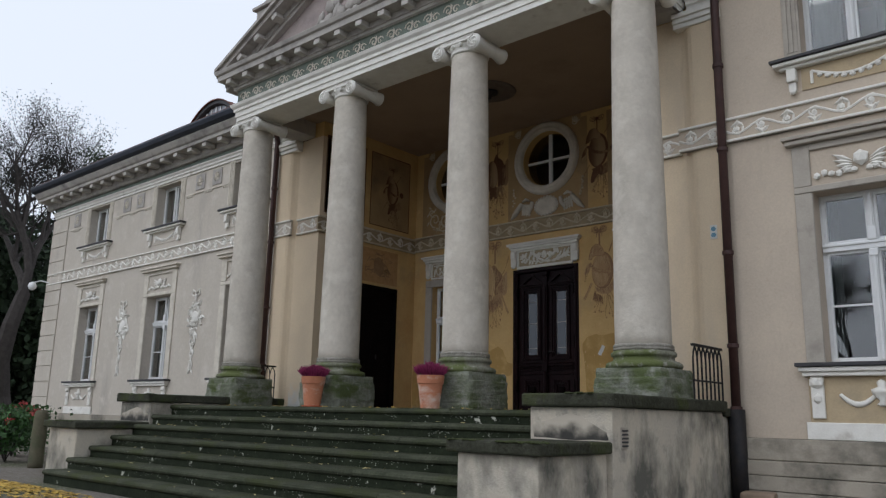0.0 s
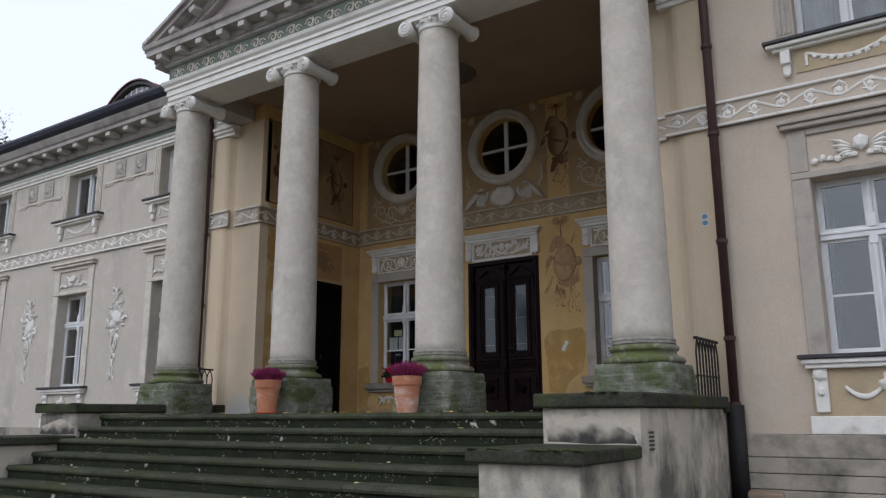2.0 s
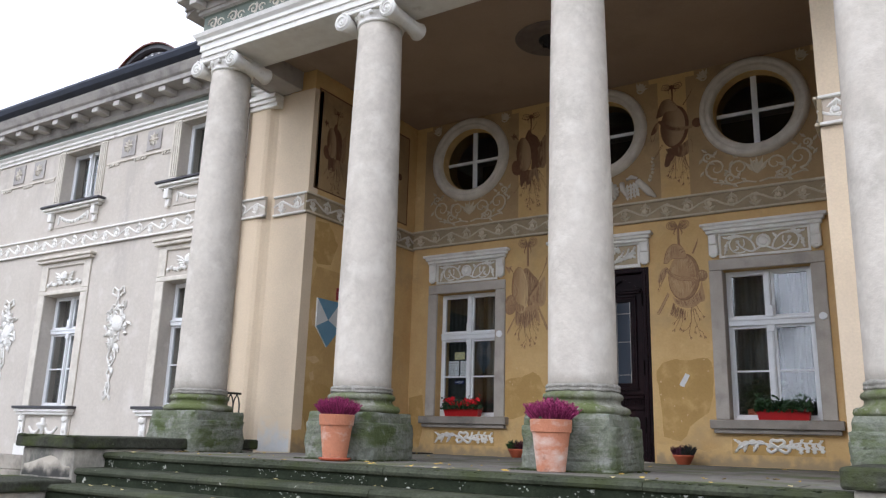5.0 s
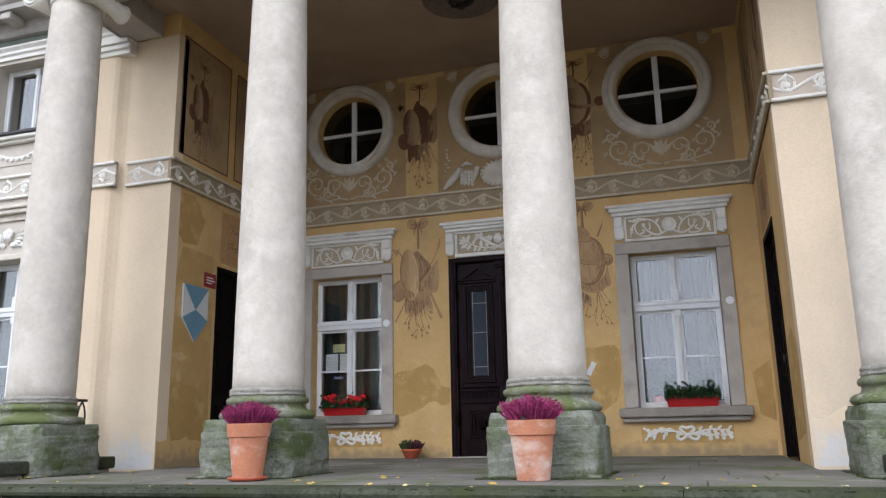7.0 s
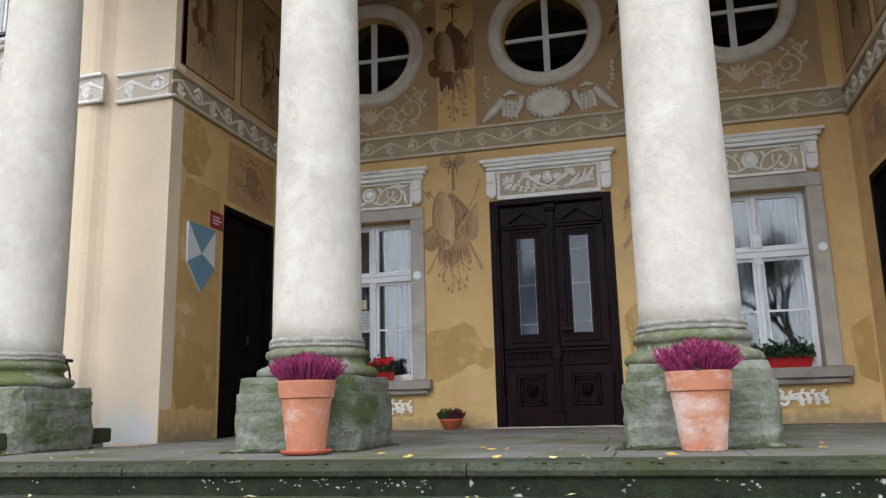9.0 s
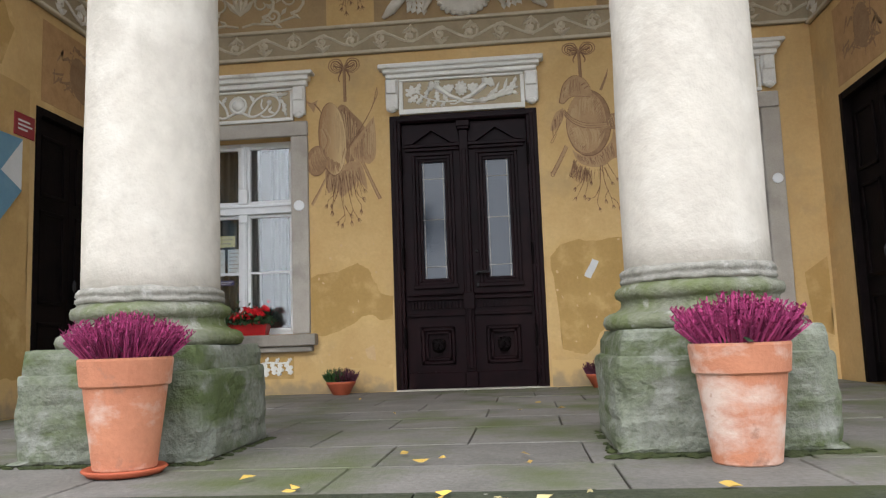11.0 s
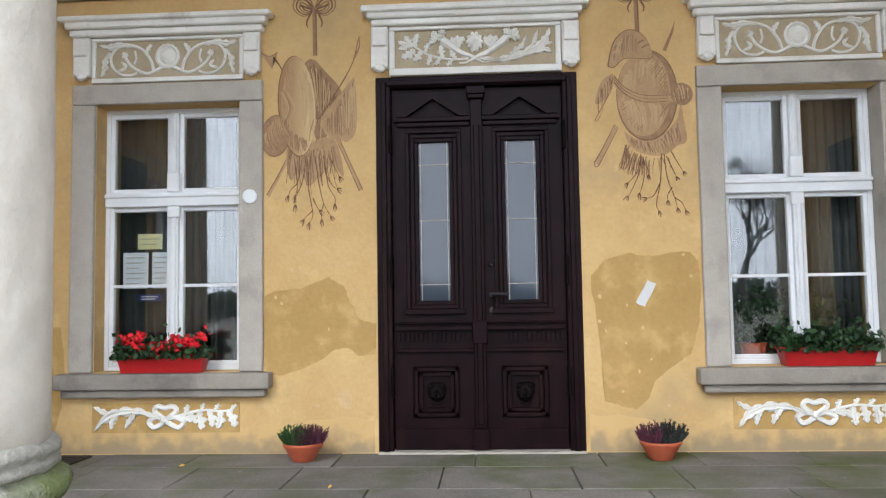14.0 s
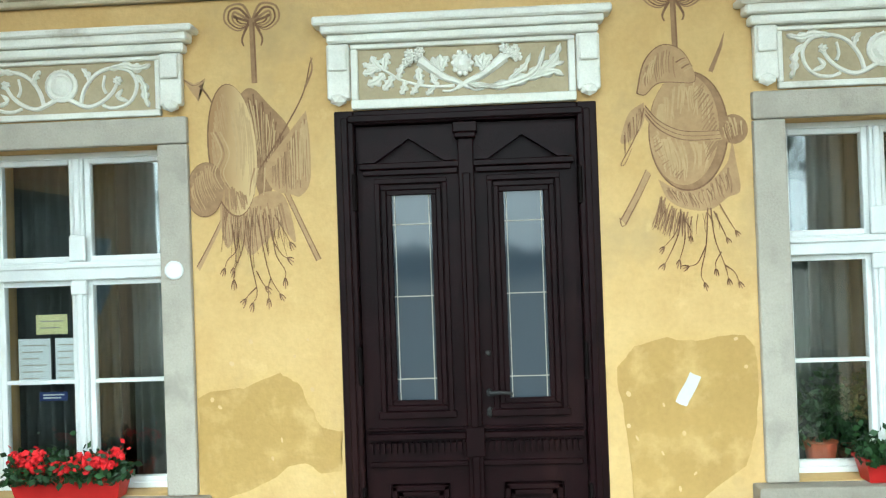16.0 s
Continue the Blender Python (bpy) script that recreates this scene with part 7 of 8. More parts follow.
def wall_foot(x0, x1, h, y, material, label):
    """Weathered plaster along the foot of a wall, with an uneven upper edge."""
    bm, cols = bmesh.new(), []
    for i in range(49):
        x = x0 + (x1 - x0) * i / 48
        top = h * (1 + 0.5 * noise.noise(Vector((x * 1.6, 2.0, 0))) + 0.25 * noise.noise(Vector((x * 6.0, 5.0, 0))))
        cols.append([bm.verts.new((x, y, 0.002)), bm.verts.new((x, y, top)), bm.verts.new((x, y + 0.004, top + 0.004))])
    for a, b in zip(cols, cols[1:]):
        for i in range(2):
            bm.faces.new((a[i], b[i], b[i + 1], a[i + 1]))
    return solid("wall_foot_grime", bm, material, label, "plaster", "structure", "plaster patches")


wall_foot(-3.4, -0.78, 0.22, -0.0012, GRIME, "grimy ochre plaster along the wall foot")
wall_foot(0.78, 3.4, 0.22, -0.0012, GRIME, "grimy ochre plaster along the wall foot")
for s in (-1, 1):
    wall_foot(s * 3.78 - 0.3, s * 3.78 + 0.3, 0.5, YF + 0.094, SALT, "whitish salt bloom at the foot of the corner strip")
wall_foot(-2.79, -1.82, 0.3, -0.0034, GRIME, "grey damp plaster at the side wall foot").matrix_basis = pose(-XP, 0, 0, 0, 0, 90)

# stucco below the round windows
for cx, nm in ((ROUND[0][0], 0), (ROUND[2][0], 0)):
    t = thing("scroll_relief", cx, -0.001, 4.05, 0, "tan stucco scrolls below the round window", "relief", "reliefs below round windows", "structure")
    bm = bmesh.new()
    for s in (-1, 1):
        for fx, r, z in ((0.24, 0.15, 0.04), (0.55, 0.17, 0.08), (0.36, 0.08, -0.1), (0.66, 0.07, 0.27)):
            tube(bm, spiral(s * fx, z, r, 1.4, -PI / 2, s, -0.008, 16), [0.020 - 0.012 * i / 16 for i in range(17)], 5, 0.7)
            for j in range(4):
                leaf(bm, (s * fx + r * math.cos(j * 1.6), -0.006, z + r * math.sin(j * 1.6)), 0.11, 0.05, 0.018, j * 1.6 + 0.9)
        tube(bm, [(s * 0.02, -0.008, -0.2), (s * 0.15, -0.008, -0.17), (s * 0.35, -0.008, -0.19), (s * 0.6, -0.008, -0.12)], 0.014, 5, 0.7)
    for j in range(5):
        leaf(bm, (0, -0.006, -0.08), 0.26, 0.07, 0.02, PI / 2 + (j - 2) * 0.35)
    part("scrolls", bm, RELIEF_TAN, t)
for cx, cz in ROUND:
    t = thing("corner_ornament", cx, -0.001, cz + 0.62, 0, "small tan stucco sprays beside the round window", "relief", "sprays beside round windows", "structure")
    for s in (-1, 1):
        bm = bmesh.new()
        tube(bm, spiral(s * 0.66, 0.0, 0.09, 1.2, PI / 2, -s, -0.006, 12), 0.014, 5, 0.7)
        for j in range(5):
            leaf(bm, (s * 0.64, -0.005, -0.02), 0.15, 0.05, 0.016, PI / 2 + s * (0.2 - 0.4 * j))
        part("spray", bm, RELIEF_TAN, t)
t = thing("winged_relief", 0.06, -0.001, 3.99, 0, "grey stucco cartouche between two drooping wings", "relief", kind="structure")
random.seed(77)
bm = bmesh.new()
lathe(bm, [(0.26, 0.0), (0.26, -0.03), (0.22, -0.05), (0.19, -0.045), (0.12, -0.06), (0.02, -0.065)], 26, 0, 0.0, "y")
for v in bm.verts:
    v.co.z *= 0.72
for i in range(22):
    a = i * 2 * PI / 22
    blob(bm, (0.255 * math.cos(a), -0.03, 0.18 * math.sin(a)), 0.036, 0.03, 0.032, a, 0.15)
part("cartouche", bm, RELIEF, t, "scalloped stucco cartouche", True)
for s in (-1, 1):
    bm = bmesh.new()
    # long primary feathers that hang outwards
    for k in range(4):
        x0, z0 = s * (0.58 + 0.035 * k), 0.13 - 0.035 * k
        tube(bm, [(x0, -0.03, z0), (x0 + s * 0.07, -0.035, z0 - 0.10), (x0 + s * 0.16, -0.025, z0 - 0.25 + 0.02 * k)], [0.045, 0.05, 0.018], 8, 0.8)
    # rounded inner shoulder
    tube(bm, [(s * 0.33, -0.03, 0.13), (s * 0.35, -0.04, 0.02), (s * 0.42, -0.025, -0.12)], [0.038, 0.045, 0.02], 8, 0.8)
    # overlapping small feathers between them
    for row in range(4):
        for k in range(4):
            leaf(bm, (s * (0.41 + 0.045 * k), -0.012 - 0.004 * (3 - row), 0.10 - 0.055 * row + 0.01 * k), 0.10, 0.062, 0.032, -PI / 2 + s * (0.1 + 0.12 * k) + random.uniform(-0.1, 0.1))
    # crest over the shoulder
    tube(bm, [(s * 0.40, -0.02, 0.17), (s * 0.48, -0.03, 0.20), (s * 0.57, -0.02, 0.17)], [0.02, 0.035, 0.02], 7, 0.8)
    part("wing", bm, RELIEF, t, "", True)
    bm = bmesh.new()
    for k in range(7):
        blob(bm, (s * (0.74 + random.uniform(-0.05, 0.09)), -0.008, 0.12 + 0.055 * k), random.uniform(0.02, 0.04), 0.02, random.uniform(0.02, 0.035), random.uniform(0, 3), 0.2)
    part("flower_spray", bm, RELIEF_TAN, t)

# ceiling rosette with lamp socket
r = thing("ceiling_lamp", 0.08, -1.92, CEIL, 0, "dark metal lamp socket on a painted grey ceiling disc", "ceiling lamp")
bm = bmesh.new()
lathe(bm, [(0.50, 0.0), (0.50, -0.008), (0.47, -0.018), (0.44, -0.01), (0.36, -0.012), (0.33, -0.024), (0.30, -0.014), (0.01, -0.016)], 40)
part("rosette", bm, ROSETTE, r, "round moulded ceiling rosette", True)
bm = bmesh.new()
lathe(bm, [(0.17, -0.016), (0.17, -0.04), (0.13, -0.06), (0.12, -0.05), (0.06, -0.09), (0.05, -0.14), (0.01, -0.15)], 20)
part("socket", bm, IRON, r, "black lamp socket")
bm = bmesh.new()
tube(bm, [(-0.12, 0, -0.09), (0, 0, -0.13), (0.12, 0, -0.09)], 0.02, 6)
part("bracket", bm, IRON, r)

# ---- signs ----
sh = thing("heritage_shield", -XP + 0.003, -2.2, 1.51, 90, "blue and white enamel shield sign on the side wall", "sign")
part("plate", (lambda b: (prism(b, [(-0.26, 0.70), (-0.26, 0.28), (0.0, 0.0), (0.26, 0.28), (0.26, 0.70)][::-1], -0.022, 0.0), b)[1])(bmesh.new()), SIGNW, sh)
bm = bmesh.new()
prism(bm, [(-0.26, 0.70), (0.0, 0.40), (0.26, 0.70)], -0.026, -0.02)
part("blue_field", bm, BLUE, sh, "blue triangular field")
bm = bmesh.new()
prism(bm, [(-0.26, 0.28), (0.0, 0.0), (0.26, 0.28), (0.0, 0.40)], -0.026, -0.02)
part("blue_field", bm, BLUE, sh, "blue pointed field")
pl = thing("red_plate", -XP + 0.003, -1.9, 2.24, 90, "small dark red enamel plate with white lettering bars", "sign")
part("plate", nb((-0.13, 0.13, -0.012, 0.0, 0.0, 0.19), bev=0.004), REDSIGN, pl)
part("lettering", nb((-0.09, 0.06, -0.0145, -0.0125, 0.12, 0.135), (-0.09, 0.09, -0.0145, -0.0125, 0.085, 0.10), (-0.09, 0.03, -0.0145, -0.0125, 0.05, 0.065)), SIGNW, pl)
tg = thing("blue_tag", 4.52, YF - 0.013, 2.2, 0, "small blue and white marker plate on the cream wall", "sign")
part("plate", nb((-0.045, 0.045, -0.006, 0, 0, 0.18), bev=0.002), SIGNW, tg)
bm = bmesh.new()
for z in (0.05, 0.13):
    prism(bm, oval(0, z, 0.036, 0.032, 0, 6), -0.009, -0.005)
part("symbols", bm, BLUE, tg)
nt = thing("window_notices", -2.345, 0.188, 0.6, 0, "paper notices taped inside the window glass", "notice")
for nm, m, q in (("yellow_notice", PAPERY, (-0.31, -0.115, 0.935, 1.055)), ("white_notice", PAPERW, (-0.425, -0.225, 0.63, 0.91)), ("white_notice", PAPERW, (-0.195, -0.05, 0.63, 0.91)), ("navy_sticker", NAVY, (-0.30, -0.125, 0.53, 0.585)), ("dark_poster", WOOD_OLD, (-0.445, -0.31, 0.06, 0.24))):
    p_ = part(nm, nb((q[0], q[1], 0.0, 0.002, q[2], q[3])), m, nt)
    w, h = q[1] - q[0], q[3] - q[2]
    bars = 6 if nm == "white_notice" else 2
    for q_ in [(q[0] + 0.12 * w, q[0] + (0.88 - 0.25 * ((i * 7) % 3) / 2) * w, -0.001, -0.0003, q[3] - h * (i + 1) / (bars + 1) - 0.004, q[3] - h * (i + 1) / (bars + 1) + 0.004) for i in range(bars)]:
        part("text_line", nb(q_), STONE if m is not NAVY and m is not WOOD_OLD else SIGNW, p_)

# ---- plants ----
def spikes(bm, n, r0, r1, h, lean, thin=0.0034):
    """Upright flowering stems that spread out from a pot."""
    for i in range(n):
        a, q = random.uniform(0, 2 * PI), math.sqrt(random.random())
        x, y_ = r0 * q * math.cos(a), r0 * q * math.sin(a)
        hh = h * random.uniform(0.55, 1.0) * (1.05 - 0.35 * q)
        ox, oy = (r1 - r0) * q * math.cos(a) + random.uniform(-lean, lean), (r1 - r0) * q * math.sin(a) + random.uniform(-lean, lean)
        pts = [(x + ox * f, y_ + oy * f, hh * (f ** 0.9)) for f in (0, 0.35, 0.7, 1.0)]
        tube(bm, pts, [thin * 0.7, thin * 1.5, thin * 1.3, thin * 0.4], 3)
        for j in range(12):
            f = random.uniform(0.3, 1.0)
            c = Vector((x + ox * f, y_ + oy * f, hh * f ** 0.9))
            d = Vector((random.uniform(-1, 1), random.uniform(-1, 1), random.uniform(0.2, 1.2))).normalized() * random.uniform(0.010, 0.022)
            s = d.cross(Vector((0.3, 0.5, 0.8))).normalized() * 0.0045
            vs = [bm.verts.new(c - s), bm.verts.new(c + s), bm.verts.new(c + d + s * 0.4), bm.verts.new(c + d - s * 0.4)]
            bm.faces.new(vs)


def leaves(bm, n, fn, size):
    """Small leaf blades at places given by fn."""
    for i in range(n):
        c = Vector(fn())
        d = Vector((random.gauss(0, 1), random.gauss(0, 1), random.gauss(0.2, 1))).normalized()
        s = d.cross(Vector((random.gauss(0, 1), random.gauss(0, 1), random.gauss(0, 1)))).normalized()
        L = size * random.uniform(0.6, 1.2)
        vs = [bm.verts.new(c - d * L * 0.5), bm.verts.new(c + s * L * 0.32), bm.verts.new(c + d * L * 0.5), bm.verts.new(c - s * L * 0.32)]
        bm.faces.new(vs)


def big_pot(x, y, saucer, seed):
    random.seed(seed)
    p = thing("flower_pot", x, y, 0.0, 0, "tall terracotta pot with magenta heather" + (" on a saucer" if saucer else " beside a mossy plinth"), "flower pot", "terracotta pots by the columns")
    p.matrix_basis = pose(x, y, 0.0) @ Matrix.Diagonal((0.94, 0.94, 0.94, 1))
    z0 = 0.022 if saucer else 0.0
    if saucer:
        bm = bmesh.new()
        lathe(bm, [(0.15, 0.0), (0.175, 0.022), (0.168, 0.03), (0.15, 0.018)], 28)
        part("saucer", bm, CLAY, p, "terracotta saucer", True)
    bm = bmesh.new()
    lathe(bm, [(0.125, z0), (0.13, z0 + 0.006), (0.172, z0 + 0.34), (0.172, z0 + 0.345)], 36)
    part("body", bm, TERRA, p, "", False)
    bm = bmesh.new()
    lathe(bm, [(0.178, z0 + 0.345), (0.186, z0 + 0.352), (0.196, z0 + 0.455), (0.192, z0 + 0.465), (0.178, z0 + 0.466), (0.172, z0 + 0.43), (0.01, z0 + 0.43)], 36)
    part("rim", bm, TERRA, p)
    bm = bmesh.new()
    spikes(bm, 820, 0.15, 0.25, 0.245, 0.036)
    bmesh.ops.translate(bm, verts=bm.verts, vec=(0, 0, z0 + 0.43))
    tagged(part("heather", bm, HEATHER, p, "dense magenta heather flowers"), kind="stuff")
    bm = bmesh.new()
    leaves(bm, 260, lambda: (random.gauss(0, 0.055), random.gauss(0, 0.055), z0 + 0.44 + abs(random.gauss(0, 0.05))), 0.05)
    tagged(part("leaves", bm, LEAF_DARK, p), kind="stuff")


big_pot(-1.085, -4.68, True, 1)
big_pot(1.32, -4.69, False, 2)


def bowl(x, y, seed, wine):
    random.seed(seed)
    p = thing("plant_bowl", x, y, 0.0, 0, "small red clay bowl with " + ("wine-coloured heather" if wine else "green and purple heather"), "plant bowl", "clay bowls beside the door")
    bm = bmesh.new()
    lathe(bm, [(0.075, 0.0), (0.08, 0.006), (0.12, 0.08), (0.138, 0.105), (0.142, 0.125), (0.13, 0.126), (0.12, 0.10), (0.01, 0.10)], 28)
    part("bowl", bm, CLAY, p, "", True)
    for dx, m, nm in ((-0.045, LEAF if not wine else HEATHER_DIM, "greenery"), (0.05, HEATHER_DIM if not wine else LEAF_DULL, "heather")):
        bm = bmesh.new()
        spikes(bm, 110, 0.08, 0.13, 0.17, 0.02, 0.004)
        bmesh.ops.translate(bm, verts=bm.verts, vec=(dx, 0, 0.10))
        tagged(part(nm, bm, m, p), kind="stuff")


bowl(-1.245, -0.27, 5, False)
bowl(1.22, -0.27, 6, True)


def window_box(x, seed, flowers):
    random.seed(seed)
    p = thing("window_box", x, -0.01, 0.6, 0, "red plastic window box with " + ("red geraniums on the stone sill" if flowers else "green geranium leaves on the stone sill"), "window box", "red window boxes")
    bm = bmesh.new()
    v = [[bm.verts.new((sx * a, sy * b, z)) for sx, sy in ((-1, -1), (1, -1), (1, 1), (-1, 1))] for a, b, z in ((0.30, 0.055, 0.0), (0.325, 0.075, 0.115), (0.335, 0.082, 0.118), (0.335, 0.082, 0.135), (0.318, 0.066, 0.135), (0.31, 0.06, 0.10))]
    for a, b in zip(v, v[1:]):
        for i in range(4):
            bm.faces.new((a[i], a[(i + 1) % 4], b[(i + 1) % 4], b[i]))
    bm.faces.new(v[0][::-1])
    bm.faces.new(v[-1])
    part("trough", bm, REDPLASTIC, p)
    bm = bmesh.new()
    leaves(bm, 1500, lambda: (random.uniform(-0.34, 0.34), random.gauss(-0.03, 0.055), 0.11 + abs(random.gauss(0, 0.065))), 0.055)
    tagged(part("leaves", bm, LEAF_DEEP, p, "green geranium leaves"), kind="stuff")
    if flowers:
        bm = bmesh.new()
        for cx, cz, r in ((-0.27, 0.25, 0.05), (-0.22, 0.21, 0.045), (-0.13, 0.26, 0.05), (-0.14, 0.20, 0.045), (-0.05, 0.18, 0.05), (-0.01, 0.17, 0.04), (0.05, 0.20, 0.045), (0.14, 0.25, 0.045), (0.22, 0.24, 0.04), (0.30, 0.26, 0.05), (0.16, 0.19, 0.04), (0.26, 0.22, 0.04)):
            cy = random.uniform(-0.09, -0.02)
            for i in range(9):
                blob(bm, (cx + random.gauss(0, r * 0.45), cy - 0.03 + random.gauss(0, r * 0.4), cz + random.gauss(0, r * 0.35)), 0.022, 0.02, 0.018, random.uniform(0, 3), 0.3)
            leaves(bm, 30, lambda: (cx + random.gauss(0, r * 0.55), cy - 0.03 + random.gauss(0, r * 0.5), cz + random.gauss(0, r * 0.45)), 0.036)
        tagged(part("blossoms", bm, GERANIUM, p, "bright red geranium blossoms"), kind="stuff")


window_box(-2.36, 9, True)
window_box(2.46, 10, False)
# taller pot plant behind the glass of the other window
random.seed(12)
pp = thing("house_plant", 2.05, 0.30, 0.6, 0, "leafy house plant in a brown pot behind the window", "house plant")
bm = bmesh.new()
lathe(bm, [(0.07, 0.0), (0.095, 0.14), (0.10, 0.15), (0.01, 0.14)], 20)
part("pot", bm, CLAY, pp)
bm = bmesh.new()
leaves(bm, 1300, lambda: (random.gauss(0.16, 0.24), random.gauss(0, 0.03), 0.30 + random.gauss(0, 0.11)), 0.055)
for i in range(9):
    tube(bm, [(0, 0, 0.12), (random.uniform(-0.08, 0.08), random.uniform(-0.03, 0.03), 0.3), (random.uniform(-0.2, 0.2), random.uniform(-0.04, 0.04), 0.48)], 0.004, 4)
tagged(part("foliage", bm, LEAF_DEEP, pp), kind="stuff")

mt = thing("door_mat", -3.1, -0.65, 0.0, 0, "flat black rubber mat by the side door", "door mat")
part("mat", nb((-0.25, 0.25, -0.55, 0.55, 0.0, 0.012), bev=0.003), IRON, mt)
part("ribs", nb(*[(-0.23, 0.23, -0.5 + 0.08 * i, -0.47 + 0.08 * i, 0.012, 0.016) for i in range(13)]), IRON, mt)

# ---- railings between the outer columns and the wings ----
for s in (-1, 1):
    rl = thing("railing", 4.56 if s > 0 else -4.30, -3.40, -0.03, 90, "black wrought iron railing with pointed arches", "railing", "side railings of the terrace")
    z0 = 0.05 if s else 0
    part("top_rail", nb((-0.42, 0.42, -0.02, 0.02, 0.80, 0.83), bev=0.004), IRON, rl)
    part("bottom_rail", nb((-0.42, 0.42, -0.015, 0.015, 0.14, 0.165), bev=0.004), IRON, rl)
    part("middle_rail", nb((-0.42, 0.42, -0.012, 0.012, 0.40, 0.42), bev=0.004), IRON, rl)
    for i in range(8):
        x = -0.41 + 0.117 * i
        bm = bmesh.new()
        tube(bm, [(x, 0, 0.0 if i in (0, 7) else 0.14), (x, 0, 0.68)], 0.011, 6)
        if i < 7:
            tube(bm, [(x, 0, 0.66), (x + 0.02, 0, 0.74), (x + 0.058, 0, 0.80)], 0.010, 6)
            tube(bm, [(x + 0.117, 0, 0.66), (x + 0.097, 0, 0.74), (x + 0.058, 0, 0.80)], 0.010, 6)
        part("bar", bm, IRON, rl)

# ---- downpipes ----
for s in (-1, 1):
    dp = thing("downpipe", s * 4.72, YF - 0.10, GZ, 0, "brown painted rain downpipe with cast iron foot", "downpipe", "downpipes beside the portico")
    bm = bmesh.new()
    tube(bm, [(0, 0, 1.2), (0, 0, 6.62), (0, -0.02, 6.75), (s * -0.05, -0.25, 6.95), (s * -0.05, -0.42, 7.2), (s * -0.05, -0.45, 7.38)], 0.055, 14)
    part("pipe", bm, BROWNPIPE, dp, "", True)
    bm = bmesh.new()
    tube(bm, [(0, 0, 0.0), (0, 0, 1.22)], 0.098, 14)
    part("foot_pipe", bm, IRON, dp, "black cast iron foot pipe", True)
    for z in (1.2, 1.95, 3.1, 4.45, 5.6):
        bm = bmesh.new()
        lathe(bm, [(0.058, z), (0.07, z + 0.004), (0.07, z + 0.05), (0.058, z + 0.054)], 14)
        box(bm, -0.012, 0.012, 0.0, 0.10, z + 0.015, z + 0.04)
        part("collar", bm, BROWNPIPE, dp)

# ---- stucco ornament on the wings ----
def hanging_trophy(x, z, seed):
    random.seed(seed)
    t = thing("stucco_trophy", x, YF - 0.002, z, 0, "white stucco trophy hanging from a ribbon on the wing wall", "relief", "stucco trophies between windows", "structure")
    bm = bmesh.new()
    for s in (-1, 1):
        tube(bm, [(0, -0.02, 1.75), (s * 0.12, -0.02, 1.82), (s * 0.16, -0.02, 1.72), (s * 0.04, -0.02, 1.66)], 0.018, 5, 0.8)
    tube(bm, [(0, -0.02, 1.75), (0.02, -0.02, 1.45)], 0.02, 5, 0.8)
    part("ribbon", bm, WHITE, t)
    bm = bmesh.new()
    for i in range(70):
        zz = random.uniform(0.85, 1.5)
        wd = 0.30 * math.sin(PI * min(1, max(0.05, (zz - 0.75) / 0.85)))
        x = random.uniform(-wd, wd)
        leaf(bm, (x, -0.005, zz), random.uniform(0.10, 0.24), random.uniform(0.04, 0.08), random.uniform(0.03, 0.055), random.uniform(0, 2 * PI))
        if i % 6 == 0:
            blob(bm, (x * 0.6, -0.012, zz), random.uniform(0.04, 0.07), 0.03, random.uniform(0.05, 0.09), random.uniform(0, 3), 0.2)
    lathe(bm, [(0.13, -0.0), (0.13, -0.03), (0.10, -0.045), (0.02, -0.055)], 14, 0.06, 1.2, "y")
    part("arms", bm, WHITE, t)
    bm = bmesh.new()
    for s in (-1, 1):
        tube(bm, [(s * 0.02, -0.012, 0.9), (s * 0.10, -0.012, 0.62), (-s * 0.06, -0.012, 0.36), (s * 0.05, -0.012, 0.14), (s * 0.03, -0.012, 0.0)], [0.022, 0.018, 0.016, 0.018, 0.024], 5, 0.8)
    for i in range(14):
        zz = 0.85 - i * 0.062
        leaf(bm, (random.uniform(-0.03, 0.03), -0.006, zz), random.uniform(0.08, 0.16), 0.05, 0.03, -PI / 2 + random.uniform(-1, 1))
    for s in (-1, 1):
        leaf(bm, (s * 0.03, -0.006, 0.03), 0.14, 0.07, 0.03, -PI / 2 + s * 0.5)
    part("tassel", bm, WHITE, t)


hanging_trophy(-10.85, 0.78, 31)
hanging_trophy(-7.5, 0.78, 32)
for c in (-14.3, -10.95, -7.45):
    for dx in ((-0.3, 0.4) if c > -14 else (0.15,)):
        q = thing("stucco_rosette", c + dx, YF - 0.002, 5.2, 0, "square grey stucco panel with raised flower", "relief", "square rosettes under the eaves", "structure")
        part("panel", nb((-0.19, 0.19, -0.018, 0.0, -0.19, 0.19), bev=0.006), CORNICE, q)
        bm = bmesh.new()
        for j in range(8):
            leaf(bm, (0, -0.02, 0), 0.14, 0.07, 0.035, j * PI / 4)
        blob(bm, (0, -0.035, 0), 0.045, 0.03, 0.045)
        part("flower", bm, RELIEF, q)
    q = thing("stucco_drops", c + 0.05, YF - 0.002, 4.93, 0, "thin stucco string with groups of drops", "relief", "drop strings under the eaves", "structure")
    part("string", nb((-0.95 if c > -14 else -0.3, 0.95 if c > -14 else 0.45, -0.025, 0, 0.0, 0.035), bev=0.004), RELIEF, q)
    for dx in ((-0.75, 0.0, 0.75) if c > -14 else (0.1,)):
        part("drops", nb(*[(dx - 0.15 + 0.07 * i, dx - 0.11 + 0.07 * i, -0.022, 0, -0.05, -0.002) for i in range(5)]), RELIEF, q)
